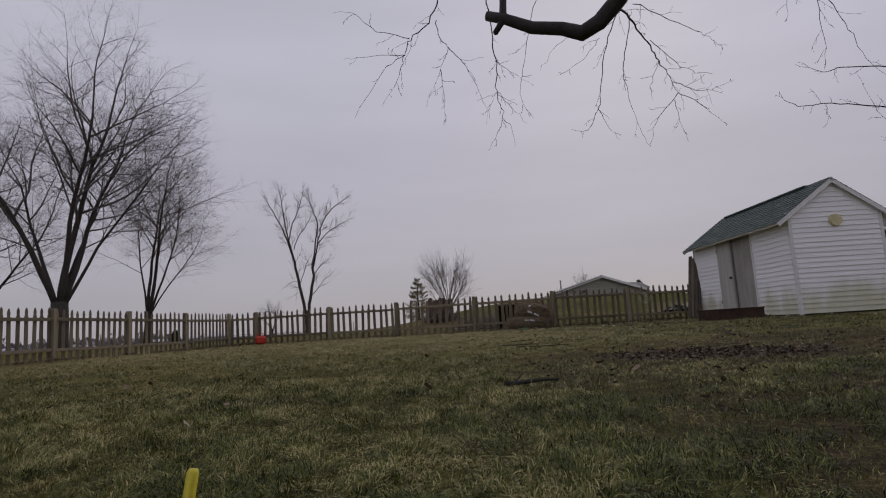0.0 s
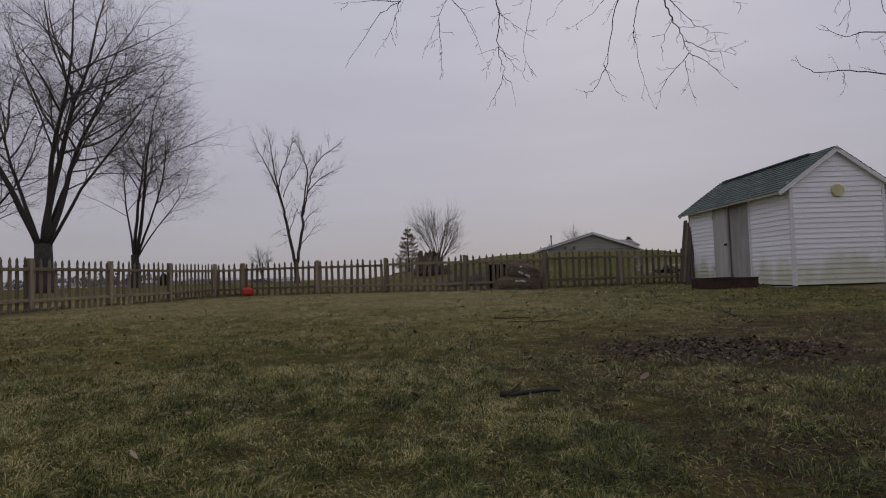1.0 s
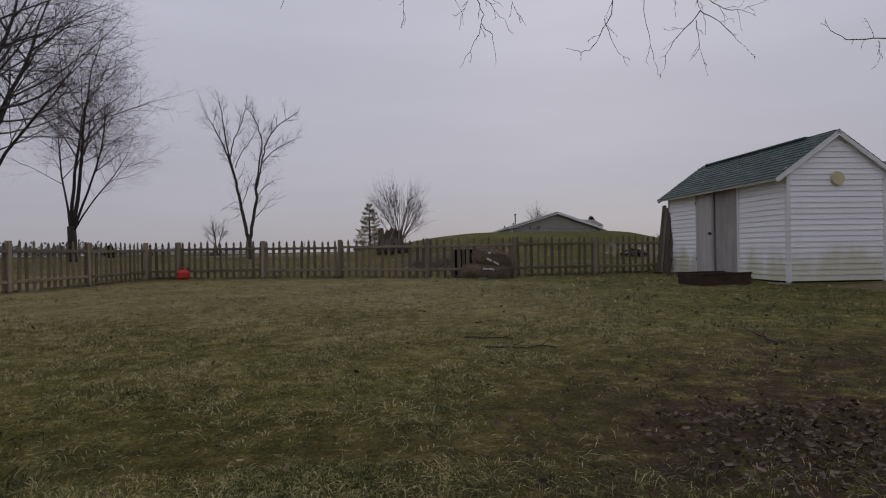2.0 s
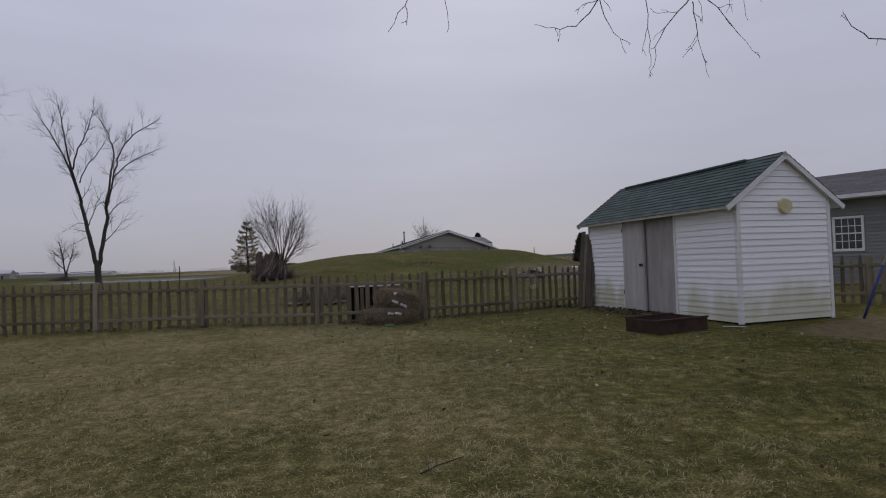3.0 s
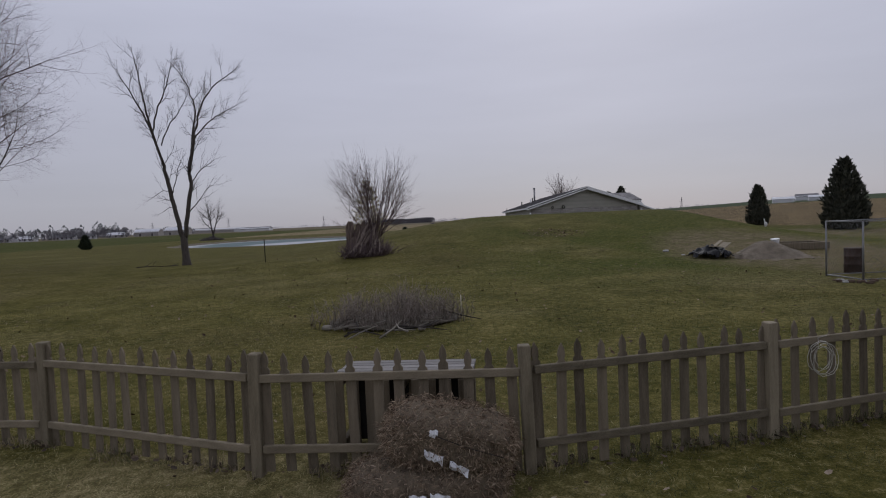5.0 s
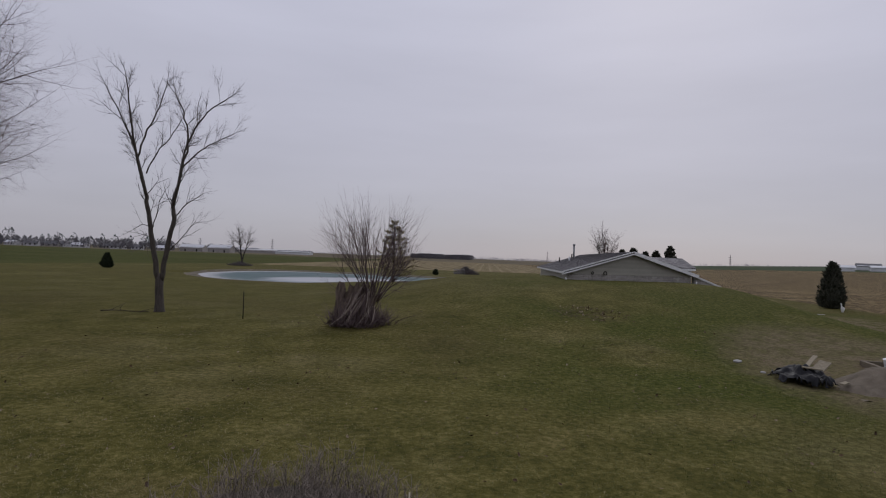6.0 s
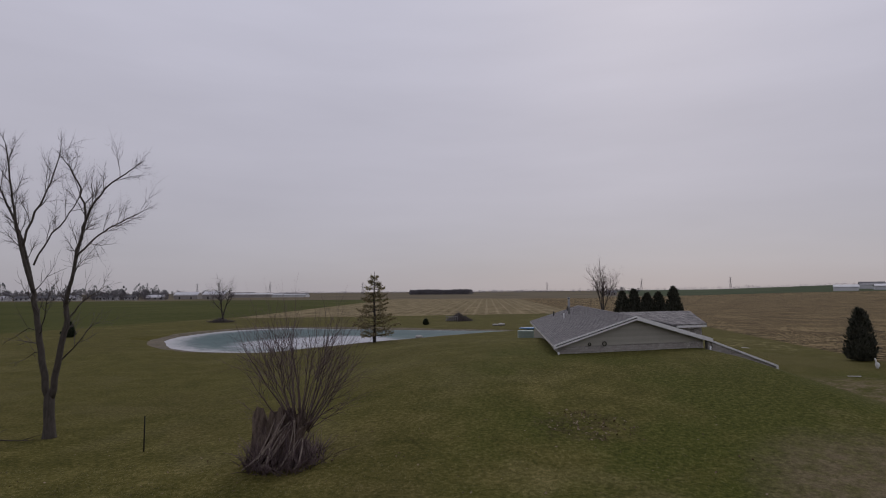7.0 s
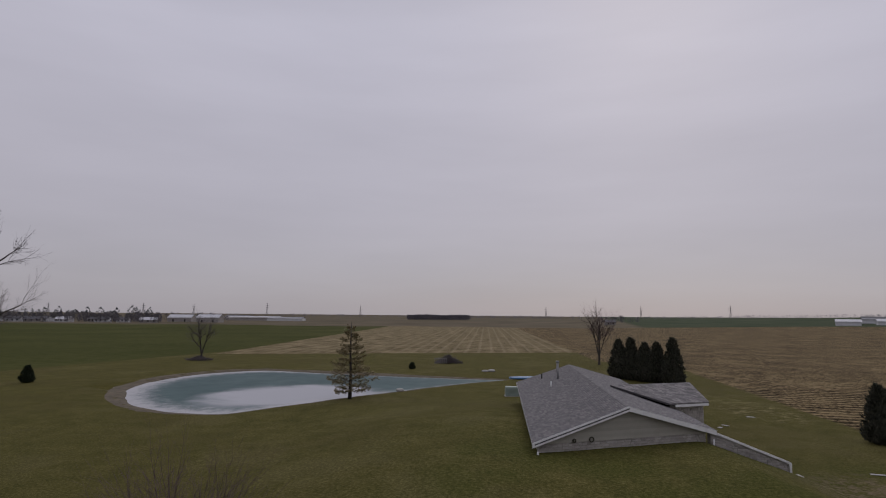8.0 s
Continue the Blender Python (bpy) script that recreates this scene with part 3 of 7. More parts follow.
    for side in (-1, 1):
        m = pose(W / 2, 0, RIDGE, 0, 0, 0) @ Matrix.Diagonal((side, 1, 1, 1)) @ pose(0, 0, 0, 0, math.degrees(pitch), 0)
        slope = (W / 2) / math.cos(pitch) + eave
        bm = bmesh.new()
        add_box(bm, 0.0, slope, -over, L + over, -0.05, 0.0, turn=m)
        part("roof_deck", bm, M_WHITE_TRIM, root)
        n, tabs = 13, 21
        far_verts, far_faces = [], []
        for c in range(n):
            a0, a1 = slope * c / n - 0.02, slope * (c + 1) / n + 0.02
            for q in range(-1, tabs + 1):
                y0 = -over - 0.02 + (L + 2 * over + 0.04) * (q + (0.5 if c % 2 else 0.0) - 0.25) / tabs
                y1 = min(y0 + (L + 2 * over + 0.04) / tabs - 0.005, L + over + 0.03)
                y0 = max(y0, -over - 0.03)
                if y1 - y0 < 0.03:
                    continue
                up0, up1 = 0.004, 0.016 + rng.uniform(0, 0.005)
                lift = rng.uniform(0, 0.008)
                vs = [m @ Vector(v) for v in ((a0, y0, up0), (a1 + lift, y0, up1), (a1 - lift, y1, up1), (a0, y1, up0), (a0, y0, up0 - 0.004), (a1 + lift, y0, up1 - 0.01), (a1 - lift, y1, up1 - 0.01), (a0, y1, up0 - 0.004))]
                fs = [(0, 1, 2, 3), (4, 7, 6, 5), (0, 4, 5, 1), (1, 5, 6, 2), (2, 6, 7, 3), (3, 7, 4, 0)]
                if side < 0:
                    link_mesh("shingle", vs, fs, M_SHINGLE_GREEN, root)
                else:
                    far_faces += [tuple(len(far_verts) + i for i in f) for f in fs]
                    far_verts += vs
        if far_verts:
            link_mesh("roof_covering", far_verts, far_faces, M_SHINGLE_GREEN, root)["kind"] = "stuff"
        bm = bmesh.new()
        add_box(bm, -0.02, slope + 0.03, -over - 0.03, -over, -0.09, 0.0, bevel=0.004, turn=m)
        part("bargeboard", bm, M_WHITE_TRIM, root)
        bm = bmesh.new()
        add_box(bm, -0.02, slope + 0.03, L + over, L + over + 0.03, -0.09, 0.0, bevel=0.004, turn=m)
        part("bargeboard", bm, M_WHITE_TRIM, root)
        bm = bmesh.new()
        add_box(bm, slope - 0.005, slope + 0.015, -over, L + over, -0.055, -0.012, bevel=0.003, turn=m)
        part("fascia", bm, M_WHITE_TRIM, root)
    bm = bmesh.new()
    add_box(bm, W / 2 - 0.1, W / 2 + 0.1, 0.75, L + over - 0.3, RIDGE - 0.03, RIDGE + 0.03, bevel=0.02)
    part("ridge_cap", bm, M_SHINGLE_GREEN, root)
    # doors: the far leaf a little open, the near one shut
    bm = bmesh.new()
    add_box(bm, -0.035, 0.0, -0.84, 0, 0.06, 2.26, bevel=0.006)
    leaf = part("door_leaf", bm, M_PLY, root, "pale weathered plywood door standing ajar")
    leaf.matrix_basis = pose(-0.03, d1 - 0.02, 0, 0, 0, -1.2)
    box("edge_board", (-0.046, 0.004, -0.844, -0.77, 0.06, 2.26), M_PLY_DARK, leaf, "brown weathered edge board")
    box("latch", (-0.07, -0.034, -0.78, -0.66, 1.05, 1.11), M_DARK, leaf, bevel=0.003)
    bm = bmesh.new()
    add_box(bm, -0.02, 0.015, d0 + 0.02, d0 + 1.12, 0.06, 2.26, bevel=0.006)
    part("door_leaf", bm, M_PLY_DARK, root, "dark weathered plywood door, shut")
    for z in (0.4, 1.85):
        box("hinge", (-0.062, -0.045, d1 - 0.1, d1 + 0.02, z, z + 0.09), M_DARK, root, bevel=0.002)
    # round yellowed vent on the gable
    bm = bmesh.new()
    bmesh.ops.create_cone(bm, cap_ends=True, segments=28, radius1=0.15, radius2=0.13, depth=0.06, matrix=pose(W / 2, -0.05, 2.1, 90, 0, 0))
    part("vent", bm, mottled("yellowed_plastic", (0.5, 0.45, 0.25), (0.62, 0.57, 0.34), 8, 60, 0.5), root, "round yellowed plastic vent", smooth=False)
    return root


build_shed()


# ---------------------------------------------------------------- earth-sheltered house
M_HOUSE_SIDING = mottled("beige_lap_siding", (0.25, 0.24, 0.2), (0.33, 0.315, 0.265), 1.5, 20, 0.6, per="object")
M_STONE = mottled("grey_limestone_veneer", (0.25, 0.232, 0.212), (0.42, 0.392, 0.36), 2.0, 12, 0.9, per="object", bump=0.6, dist=0.02)


def slab(name, quad, thick, material, parent, uv=None):
    """A flat quad with thickness, its UV in metres."""
    q = [Vector(v) for v in quad]
    n = (q[1] - q[0]).cross(q[3] - q[0]).normalized()
    vs = q + [v - n * thick for v in q]
    ob = link_mesh(name, vs, [(0, 1, 2, 3), (7, 6, 5, 4), (0, 4, 5, 1), (1, 5, 6, 2), (2, 6, 7, 3), (3, 7, 4, 0)], material, parent)
    layer = ob.data.uv_layers.new(name="UVMap")
    u = (q[1] - q[0]).normalized()
    w = n.cross(u)
    for loop in ob.data.loops:
        c = Vector(vs[loop.vertex_index]) - q[0]
        layer.data[loop.index].uv = (c.dot(u), c.dot(w))
    return ob


def stone_wall(parent, a, b, z0, z1, out, rng, h=0.22):
    """Courses of veneer stones from a to b (x, y), between the heights, which may slope: z1 is (at a, at b)."""
    a, b = Vector(a), Vector(b)
    d = b - a
    n = Vector((d.y, -d.x)).normalized() * out
    L = d.length
    z = z0
    while z < max(z1):
        s = rng.uniform(-0.3, 0)
        while s < L:
            w = rng.uniform(0.18, 0.46)
            s0, s1 = max(0, s), min(L, s + w - 0.012)
            top = z1[0] + (z1[1] - z1[0]) * (s0 + s1) / 2 / L
            if s1 - s0 > 0.05 and z < top - 0.04:
                zz = min(z + h - 0.012, top)
                p = rng.uniform(0.02, 0.045)
                vs = []
                for k in (0, p):
                    i = 0.012 if k else 0
                    for (ss, zv) in ((s0 + i, z + i), (s1 - i, z + i), (s1 - i, zz - i), (s0 + i, zz - i)):
                        q = a + d * (ss / L) + n * k
                        vs.append((q.x, q.y, zv))
                link_mesh("stone", vs, [(4, 5, 6, 7), (0, 1, 5, 4), (1, 2, 6, 5), (2, 3, 7, 6), (3, 0, 4, 7)], M_STONE, parent)
            s += w
        z += h


M_TABS = Nodes("grey_roof_tabs")
M_TABS = M_TABS.done(M_TABS.mix(M_TABS.math("MULTIPLY", M_TABS.noise(14, 4, 0.7), 0.6), M_TABS.ramp(M_TABS.island(), (0.0, (0.12, 0.115, 0.12)), (0.45, (0.17, 0.163, 0.165)), (0.8, (0.215, 0.205, 0.203)), (1.0, (0.27, 0.252, 0.245))), (0.14, 0.133, 0.135)), 0.92)


def shingle_courses(parent, quad, tab, course, rng):
    """Rows of shingle tabs over a sloping quad (low edge first two corners), joined into one part."""
    a, b, c, d = (Vector(v) for v in quad)
    n = (b - a).cross(d - a).normalized()
    rows, cols = max(1, round((d - a).length / course)), max(1, round((b - a).length / tab))
    verts, faces = [], []
    for r in range(rows):
        for q in range(-1, cols + 1):
            u0 = (q + (0.5 if r % 2 else 0.0) + rng.uniform(-0.08, 0.08)) / cols
            u1 = min(1.0, u0 + 0.97 / cols)
            u0 = max(0.0, u0)
            if u1 - u0 < 0.004:
                continue
            v0, v1 = r / rows - 0.1 / rows, (r + 1) / rows
            lift = 0.03 + rng.uniform(0, 0.012)

            def at(u, v):
                return a.lerp(b, u).lerp(d.lerp(c, u), v)

            k = len(verts)
            verts += [at(u0, v0) + n * lift, at(u1, v0) + n * lift, at(u1, v1) + n * 0.008, at(u0, v1) + n * 0.008, at(u0, v0) + n * 0.004, at(u1, v0) + n * 0.004]
            faces += [(k, k + 1, k + 2, k + 3), (k + 4, k + 5, k + 1, k)]
    ob = link_mesh("roof_covering", verts, faces, M_TABS, parent)
    ob["kind"] = "stuff"
    return ob


def build_house():
    rng = random.Random(11)
    root = thing("house", pose(0, 0, 0), "low earth-sheltered house with grey shingle roof and stone base", "house")
    A, B = Vector((11.46, 55.85, 0)), Vector((21.1, 59.2, 0))
    v = Vector((0.088, 1.0, 0)).normalized() * 25.0
    EZ, RZ = 2.9, 4.28
    mid = (A + B) / 2
    u = (B - A).normalized()
    nrm = Vector((u.y, -u.x, 0))
    fr = nrm * 0.35

    def at(p, z):
        return (p.x, p.y, z)

    # roof planes with overhangs
    lo = 0.45
    drop = lo * (RZ - EZ) / ((B - A).length / 2)
    Ao, Bo = A - u * lo, B + u * lo
    slab("roof", [at(Ao + fr, EZ - drop + 0.12), at(mid + fr, RZ + 0.12), at(mid + v, RZ + 0.12), at(Ao + v, EZ - drop + 0.12)], 0.12, M_ROOF_GREY, root)
    slab("roof", [at(mid + fr, RZ + 0.12), at(Bo + fr, EZ - drop + 0.12), at(Bo + v, EZ - drop + 0.12), at(mid + v, RZ + 0.12)], 0.12, M_ROOF_GREY, root)
    shingle_courses(root, [at(Ao + v, EZ - drop + 0.12), at(Ao + fr, EZ - drop + 0.12), at(mid + fr, RZ + 0.12), at(mid + v, RZ + 0.12)], 0.3, 0.145, rng)
    shingle_courses(root, [at(Bo + fr, EZ - drop + 0.12), at(Bo + v, EZ - drop + 0.12), at(mid + v, RZ + 0.12), at(mid + fr, RZ + 0.12)], 0.3, 0.145, rng)
    # body
    vs = [at(A, 0), at(B, 0), at(B, EZ), at(mid, RZ), at(A, EZ)]
    vs += [at(p + v, z) for p, z in ((A, 0), (B, 0), (B, EZ), (mid, RZ), (A, EZ))]
    link_mesh("wall", vs, [(0, 1, 2, 3, 4), (9, 8, 7, 6, 5), (0, 4, 9, 5), (1, 6, 7, 2), (0, 5, 6, 1), (2, 7, 8, 3), (3, 8, 9, 4)], M_HOUSE_SIDING, root)
    # lap siding on the gable
    z = 2.76
    half = (B - A).length / 2
    while z < RZ - 0.12:
        inset = max(0.0, (z - EZ) / (RZ - EZ) * half)
        inset2 = max(0.0, (z + 0.15 - EZ) / (RZ - EZ) * half)
        a, b = A + u * inset, B - u * inset
        a2, b2 = A + u * inset2, B - u * inset2
        if inset2 > half - 0.1:
            break
        vs = [at(a + nrm * 0.05, z), at(b + nrm * 0.05, z), at(b2 + nrm * 0.012, z + 0.15), at(a2 + nrm * 0.012, z + 0.15), at(a, z), at(b, z)]
        link_mesh("siding_board", vs, [(0, 1, 2, 3), (4, 5, 1, 0)], M_HOUSE_SIDING, root)
        z += 0.15
    stone_wall(root, (A.x, A.y), (B.x, B.y), 1.8, (2.75, 2.75), 1, rng, 0.13)
    # white rake boards and gutters
    for p0, p1 in ((Ao, mid), (mid, Bo)):
        z0 = EZ - drop if p0 is Ao else RZ
        z1 = RZ if p0 is Ao else EZ - drop
        q = [at(p0 + fr * 1.02, z0 - 0.1), at(p1 + fr * 1.02, z1 - 0.1), at(p1 + fr * 1.02, z1 + 0.14), at(p0 + fr * 1.02, z0 + 0.14)]
        slab("rake_board", q, 0.05, M_WHITE_TRIM, root)
    for p in (Ao, Bo):
        q = [at(p + fr, EZ - drop - 0.02), at(p + v, EZ - drop - 0.02), at(p + v, EZ - drop + 0.14), at(p + fr, EZ - drop + 0.14)]
        if p is Ao:
            q = [q[1], q[0], q[3], q[2]]
        slab("gutter", q, 0.1, M_WHITE_TRIM, root)
    # downspout at the corner by the retaining wall
    e = B + u * 0.3 + fr * 0.8
    tubes("downspout", [[(Vector(at(e, 2.45)), 0.05), (Vector(at(e, 1.95)), 0.05), (Vector(at(e - u * 0.5 + nrm * 0.1, 1.85)), 0.05)]], M_WHITE_TRIM, root)
    e = Ao + u * 0.3 + fr * 0.9
    tubes("downspout", [[(Vector(at(e, 2.5)), 0.05), (Vector(at(e, 1.9)), 0.05)]], M_WHITE_TRIM, root)
    # vent pipes on the roof
    g = mottled("galvanised_pipe", (0.2, 0.2, 0.2), (0.36, 0.36, 0.36), 4, 30, 0.5, metal=0.6)
    p = mid + v * 0.72 - u * 2.0
    tubes("vent_pipe", [[(Vector(at(p, 3.6)), 0.09), (Vector(at(p, 5.3)), 0.09)], [(Vector(at(p, 5.2)), 0.15), (Vector(at(p, 5.34)), 0.12)]], g, root, "tall galvanised flue pipe", sides=10)
    for s, t in ((0.6, 2.9), (0.86, 3.2), (0.9, 1.6)):
        p = mid + v * s - u * t
        h = RZ - (RZ - EZ) * t / half
        tubes("vent_pipe", [[(Vector(at(p, h - 0.1)), 0.06), (Vector(at(p, h + 0.55)), 0.06)]], M_WHITE_TRIM if t == 2.9 else M_DARK, root, sides=8)
    # two little wheels of a hose reel or wreath on the gable
    for s, r in ((2.0, 0.08), (3.0, 0.12)):
        c = A + u * s + nrm * 0.1
        ring = [(Vector(at(c + u * (r * math.cos(a)), 2.85 + r * math.sin(a))), 0.035) for a in [2 * math.pi * i / 14 for i in range(15)]]
        tubes("wreath", [ring], mottled("dark_wreath", (0.03, 0.03, 0.022), (0.09, 0.085, 0.06), 9, 60), root, "dark round wreath on the gable")
    # cross wing with its own ridge
    c0 = B + v * 0.26
    c1 = B + v * 0.54
    o = u * 3.0
    zr, ze = 4.12, 3.3
    cm = (c0 + c1) / 2
    slab("roof", [at(c0 + o - v.normalized() * 0.4, ze), at(cm + o, zr), at(cm - u * 3.8, zr), at(c0 - v.normalized() * 0.4 - u * 0.2, ze)][::-1], 0.12, M_ROOF_GREY, root)
    slab("roof", [at(cm + o, zr), at(c1 + o + v.normalized() * 0.4, ze), at(c1 + v.normalized() * 0.4 - u * 0.2, ze), at(cm - u * 3.8, zr)][::-1], 0.12, M_ROOF_GREY, root)
    shingle_courses(root, [at(c0 - v.normalized() * 0.4 - u * 0.2, ze), at(c0 + o - v.normalized() * 0.4, ze), at(cm + o, zr), at(cm - u * 3.8, zr)], 0.3, 0.145, rng)
    oo = u * 2.7
    vs = [at(p, z) for z in (0, ze - 0.05) for p in (c0, c0 + oo, c1 + oo, c1)]
    link_mesh("wall", vs, [(0, 1, 5, 4), (1, 2, 6, 5), (2, 3, 7, 6), (3, 0, 4, 7)], M_HOUSE_SIDING, root)
    stone_wall(root, (c0.x, c0.y), ((c0 + oo).x, (c0 + oo).y), 0.2, (3.3, 3.3), 1, rng, 0.2)
    q0, q1 = c0 - v.normalized() * 0.42 + u * 0.3, c0 + o - v.normalized() * 0.42
    slab("gutter", [at(q0, ze - 0.14), at(q1, ze - 0.14), at(q1, ze + 0.03), at(q0, ze + 0.03)], 0.08, M_WHITE_TRIM, root)
    return root, B, u


HOUSE, H_B, H_U = build_house()


def build_retaining_wall():
    rng = random.Random(3)
    a, b = Vector((21.4, 59.3)), Vector((25.6, 59.35))
    root = thing("retaining_wall", pose(0, 0, 0), "sloping grey stone retaining wall with white coping", "wall", kind="")
    d = (b - a).normalized()
    n = Vector((d.y, -d.x))
    za, zb = 2.8, 1.15
    vs = []
    for o in (0.0, -0.35):
        for p, z in ((a, 0), (b, 0), (b, zb), (a, za)):
            q = p + n * o
            vs.append((q.x, q.y, z))
    link_mesh("core", vs, [(0, 1, 2, 3), (7, 6, 5, 4), (0, 4, 5, 1), (1, 5, 6, 2), (2, 6, 7, 3), (3, 7, 4, 0)], M_STONE, root)
    stone_wall(root, a, b, 0.5, (za, zb), 1, rng, 0.14)
    p0, p1 = a + n * 0.12, b + n * 0.12 + d * 0.06
    p2, p3 = b - n * 0.45 + d * 0.06, a - n * 0.45
    slab("coping", [(p0.x, p0.y, za + 0.1), (p1.x, p1.y, zb + 0.1), (p2.x, p2.y, zb + 0.1), (p3.x, p3.y, za + 0.1)], 0.11, M_WHITE_TRIM, root)
    e = b + d * 0.05
    box("end_post", (e.x - 0.05, e.x + 0.07, e.y - 0.1, e.y + 0.4, 0.2, zb + 0.05), M_WHITE_TRIM, root)
    ob = box("concrete_pad", (25.65, 26.15, 58.9, 59.4, 0.2, 0.6), M_CONCRETE, None, bevel=0.03)
    tagged(ob, "pale concrete pad beside the retaining wall", "pad", kind="structure")


build_retaining_wall()


# ---------------------------------------------------------------- bare trees
def grow(rng, paths, p, d, length, r, level, spec):
    """One branch and its offspring. spec: per level (segments, wiggle, lift, children, angle, length ratio, radius ratio)."""
    segs, wig, lift, kids, ang, lr, rr = spec[min(level, len(spec) - 1)]
    last = level >= len(spec) - 1
    pts = [(p.copy(), r)]
    d = d.normalized()
    dirs = [d]
    tip = 0.35 if not last else 0.45
    for i in range(segs):
        d = (d + Vector((rng.gauss(0, wig), rng.gauss(0, wig), rng.gauss(0, wig) + lift))).normalized()
        p = p + d * (length / segs)
        pts.append((p.copy(), r * (1 - (1 - tip) * (i + 1) / segs)))
        dirs.append(d)
    paths[min(level, len(paths) - 1)].append(pts)
    if last:
        return
    start = 0.22 if level else 0.42
    spin = rng.uniform(0, 6.28)
    for c in range(kids):
        f = start + (1 - start) * (c + rng.uniform(0.2, 0.8)) / kids
        x = f * segs
        i = min(int(x), segs - 1)
        q = pts[i][0].lerp(pts[i + 1][0], x - i)
        rad = pts[i][1] + (pts[i + 1][1] - pts[i][1]) * (x - i)
        dd = dirs[i + 1]
        spin += 2.4 + rng.uniform(-0.5, 0.5)
        side = dd.orthogonal().normalized()
        side = (Matrix.Rotation(spin, 3, dd) @ side)
        a = radians(ang * rng.uniform(0.7, 1.3))
        nd = dd * math.cos(a) + side * math.sin(a)
        grow(rng, paths, q, nd, length * lr * rng.uniform(0.7, 1.25) * (1.15 - 0.45 * f), min(rad * 0.8, r * rr * rng.uniform(0.8, 1.15)), level + 1, spec)
    # the leader goes on
    grow(rng, paths, pts[-1][0], dirs[-1], length * lr * 0.9, pts[-1][1] * 0.95, level + 1, spec)


def bare_tree(name, base, stems, spec, label, bark, twig, seed, split=2, sides=7, flare=True):
    """stems: (direction, length, radius) from the base. Thick levels become the trunk, the fine ones the crown."""
    rng = random.Random(seed)
    root = thing(name, pose(*base), label, "tree")
    paths = [[] for _ in range(len(spec))]
    for off, d, length, r in stems:
        grow(rng, paths, Vector(off), Vector(d), length, r, 0, spec)
    trunk = [q for lv in paths[:split] for q in lv]
    crown = [q for lv in paths[split:] for q in lv]
    # flare at the foot
    for off, d, length, r in stems if flare else ():
        trunk.append([(Vector(off) + Vector((0, 0, -0.15)), r * 1.5), (Vector(off) + Vector(d).normalized() * r * 1.2, r * 1.18), (Vector(off) + Vector(d).normalized() * r * 3.5, r * 0.98)])
    tubes("trunk", trunk, bark, root, sides=sides)
    tubes("crown", crown, twig, root)
    return root


BIG = ((9, 0.06, 0.012, 9, 46, 0.5, 0.36), (6, 0.09, 0.02, 8, 46, 0.52, 0.36), (4, 0.12, 0.02, 6, 44, 0.56, 0.34), (3, 0.15, 0.01, 5, 42, 0.66, 0.45), (2, 0.15, 0.02, 0, 0, 0, 0))


def crowned(name, x, y, trunk_h, trunk_r, limbs, spec, label, twig, seed):
    """A trunk that parts into the given limbs: (lean x, lean y, length, radius)."""
    root = bare_tree(name, (x, y, gz(x, y)), [((lx * 0.25, ly * 0.25, trunk_h * 0.86), (lx, ly, 1), ln, r) for lx, ly, ln, r in limbs], spec, label, M_BARK, twig, seed, split=1, flare=False)
    tubes("bole", [[(Vector((0, 0, -0.3)), trunk_r * 1.5), (Vector((0, 0, 0.5)), trunk_r * 1.1), (Vector((0.05, 0, trunk_h * 0.6)), trunk_r), (Vector((0.0, 0, trunk_h * 1.02)), trunk_r * 0.95)]], M_BARK, root, sides=10)
    return root


crowned("maple_tree", -24.1, 36.6, 3.0, 0.52, ((-0.5, 0.1, 9.6, 0.15), (-0.22, -0.25, 12.0, 0.2), (0.0, 0.15, 13.2, 0.24), (0.16, 0.25, 12.8, 0.2), (0.34, -0.15, 12.4, 0.19), (0.62, 0.1, 10.0, 0.12), (-0.1, 0.4, 9.6, 0.15)), BIG, "tall bare maple with a broad twiggy crown", M_TWIG, 21)
crowned("maple_tree", -23.6, 46.6, 2.6, 0.31, ((-0.1, 0, 10.0, 0.15), (0.12, 0.1, 10.4, 0.16), (0.36, 0.0, 9.2, 0.1), (-0.32, 0.2, 8.0, 0.09), (0.6, -0.2, 6.8, 0.07)), BIG, "bare maple with dense reddish twigs", M_TWIG_RED, 8)
MEDIUM = BIG[:3] + ((3, 0.13, 0.03, 3, 40, 0.62, 0.55), BIG[4])
crowned("maple_tree", -35.5, 43.0, 2.6, 0.42, ((0.4, -0.1, 10.0, 0.2), (0.1, 0.2, 10.0, 0.2), (0.75, 0.0, 8.0, 0.14)), MEDIUM, "tall bare maple with leaning limbs", M_TWIG, 33)
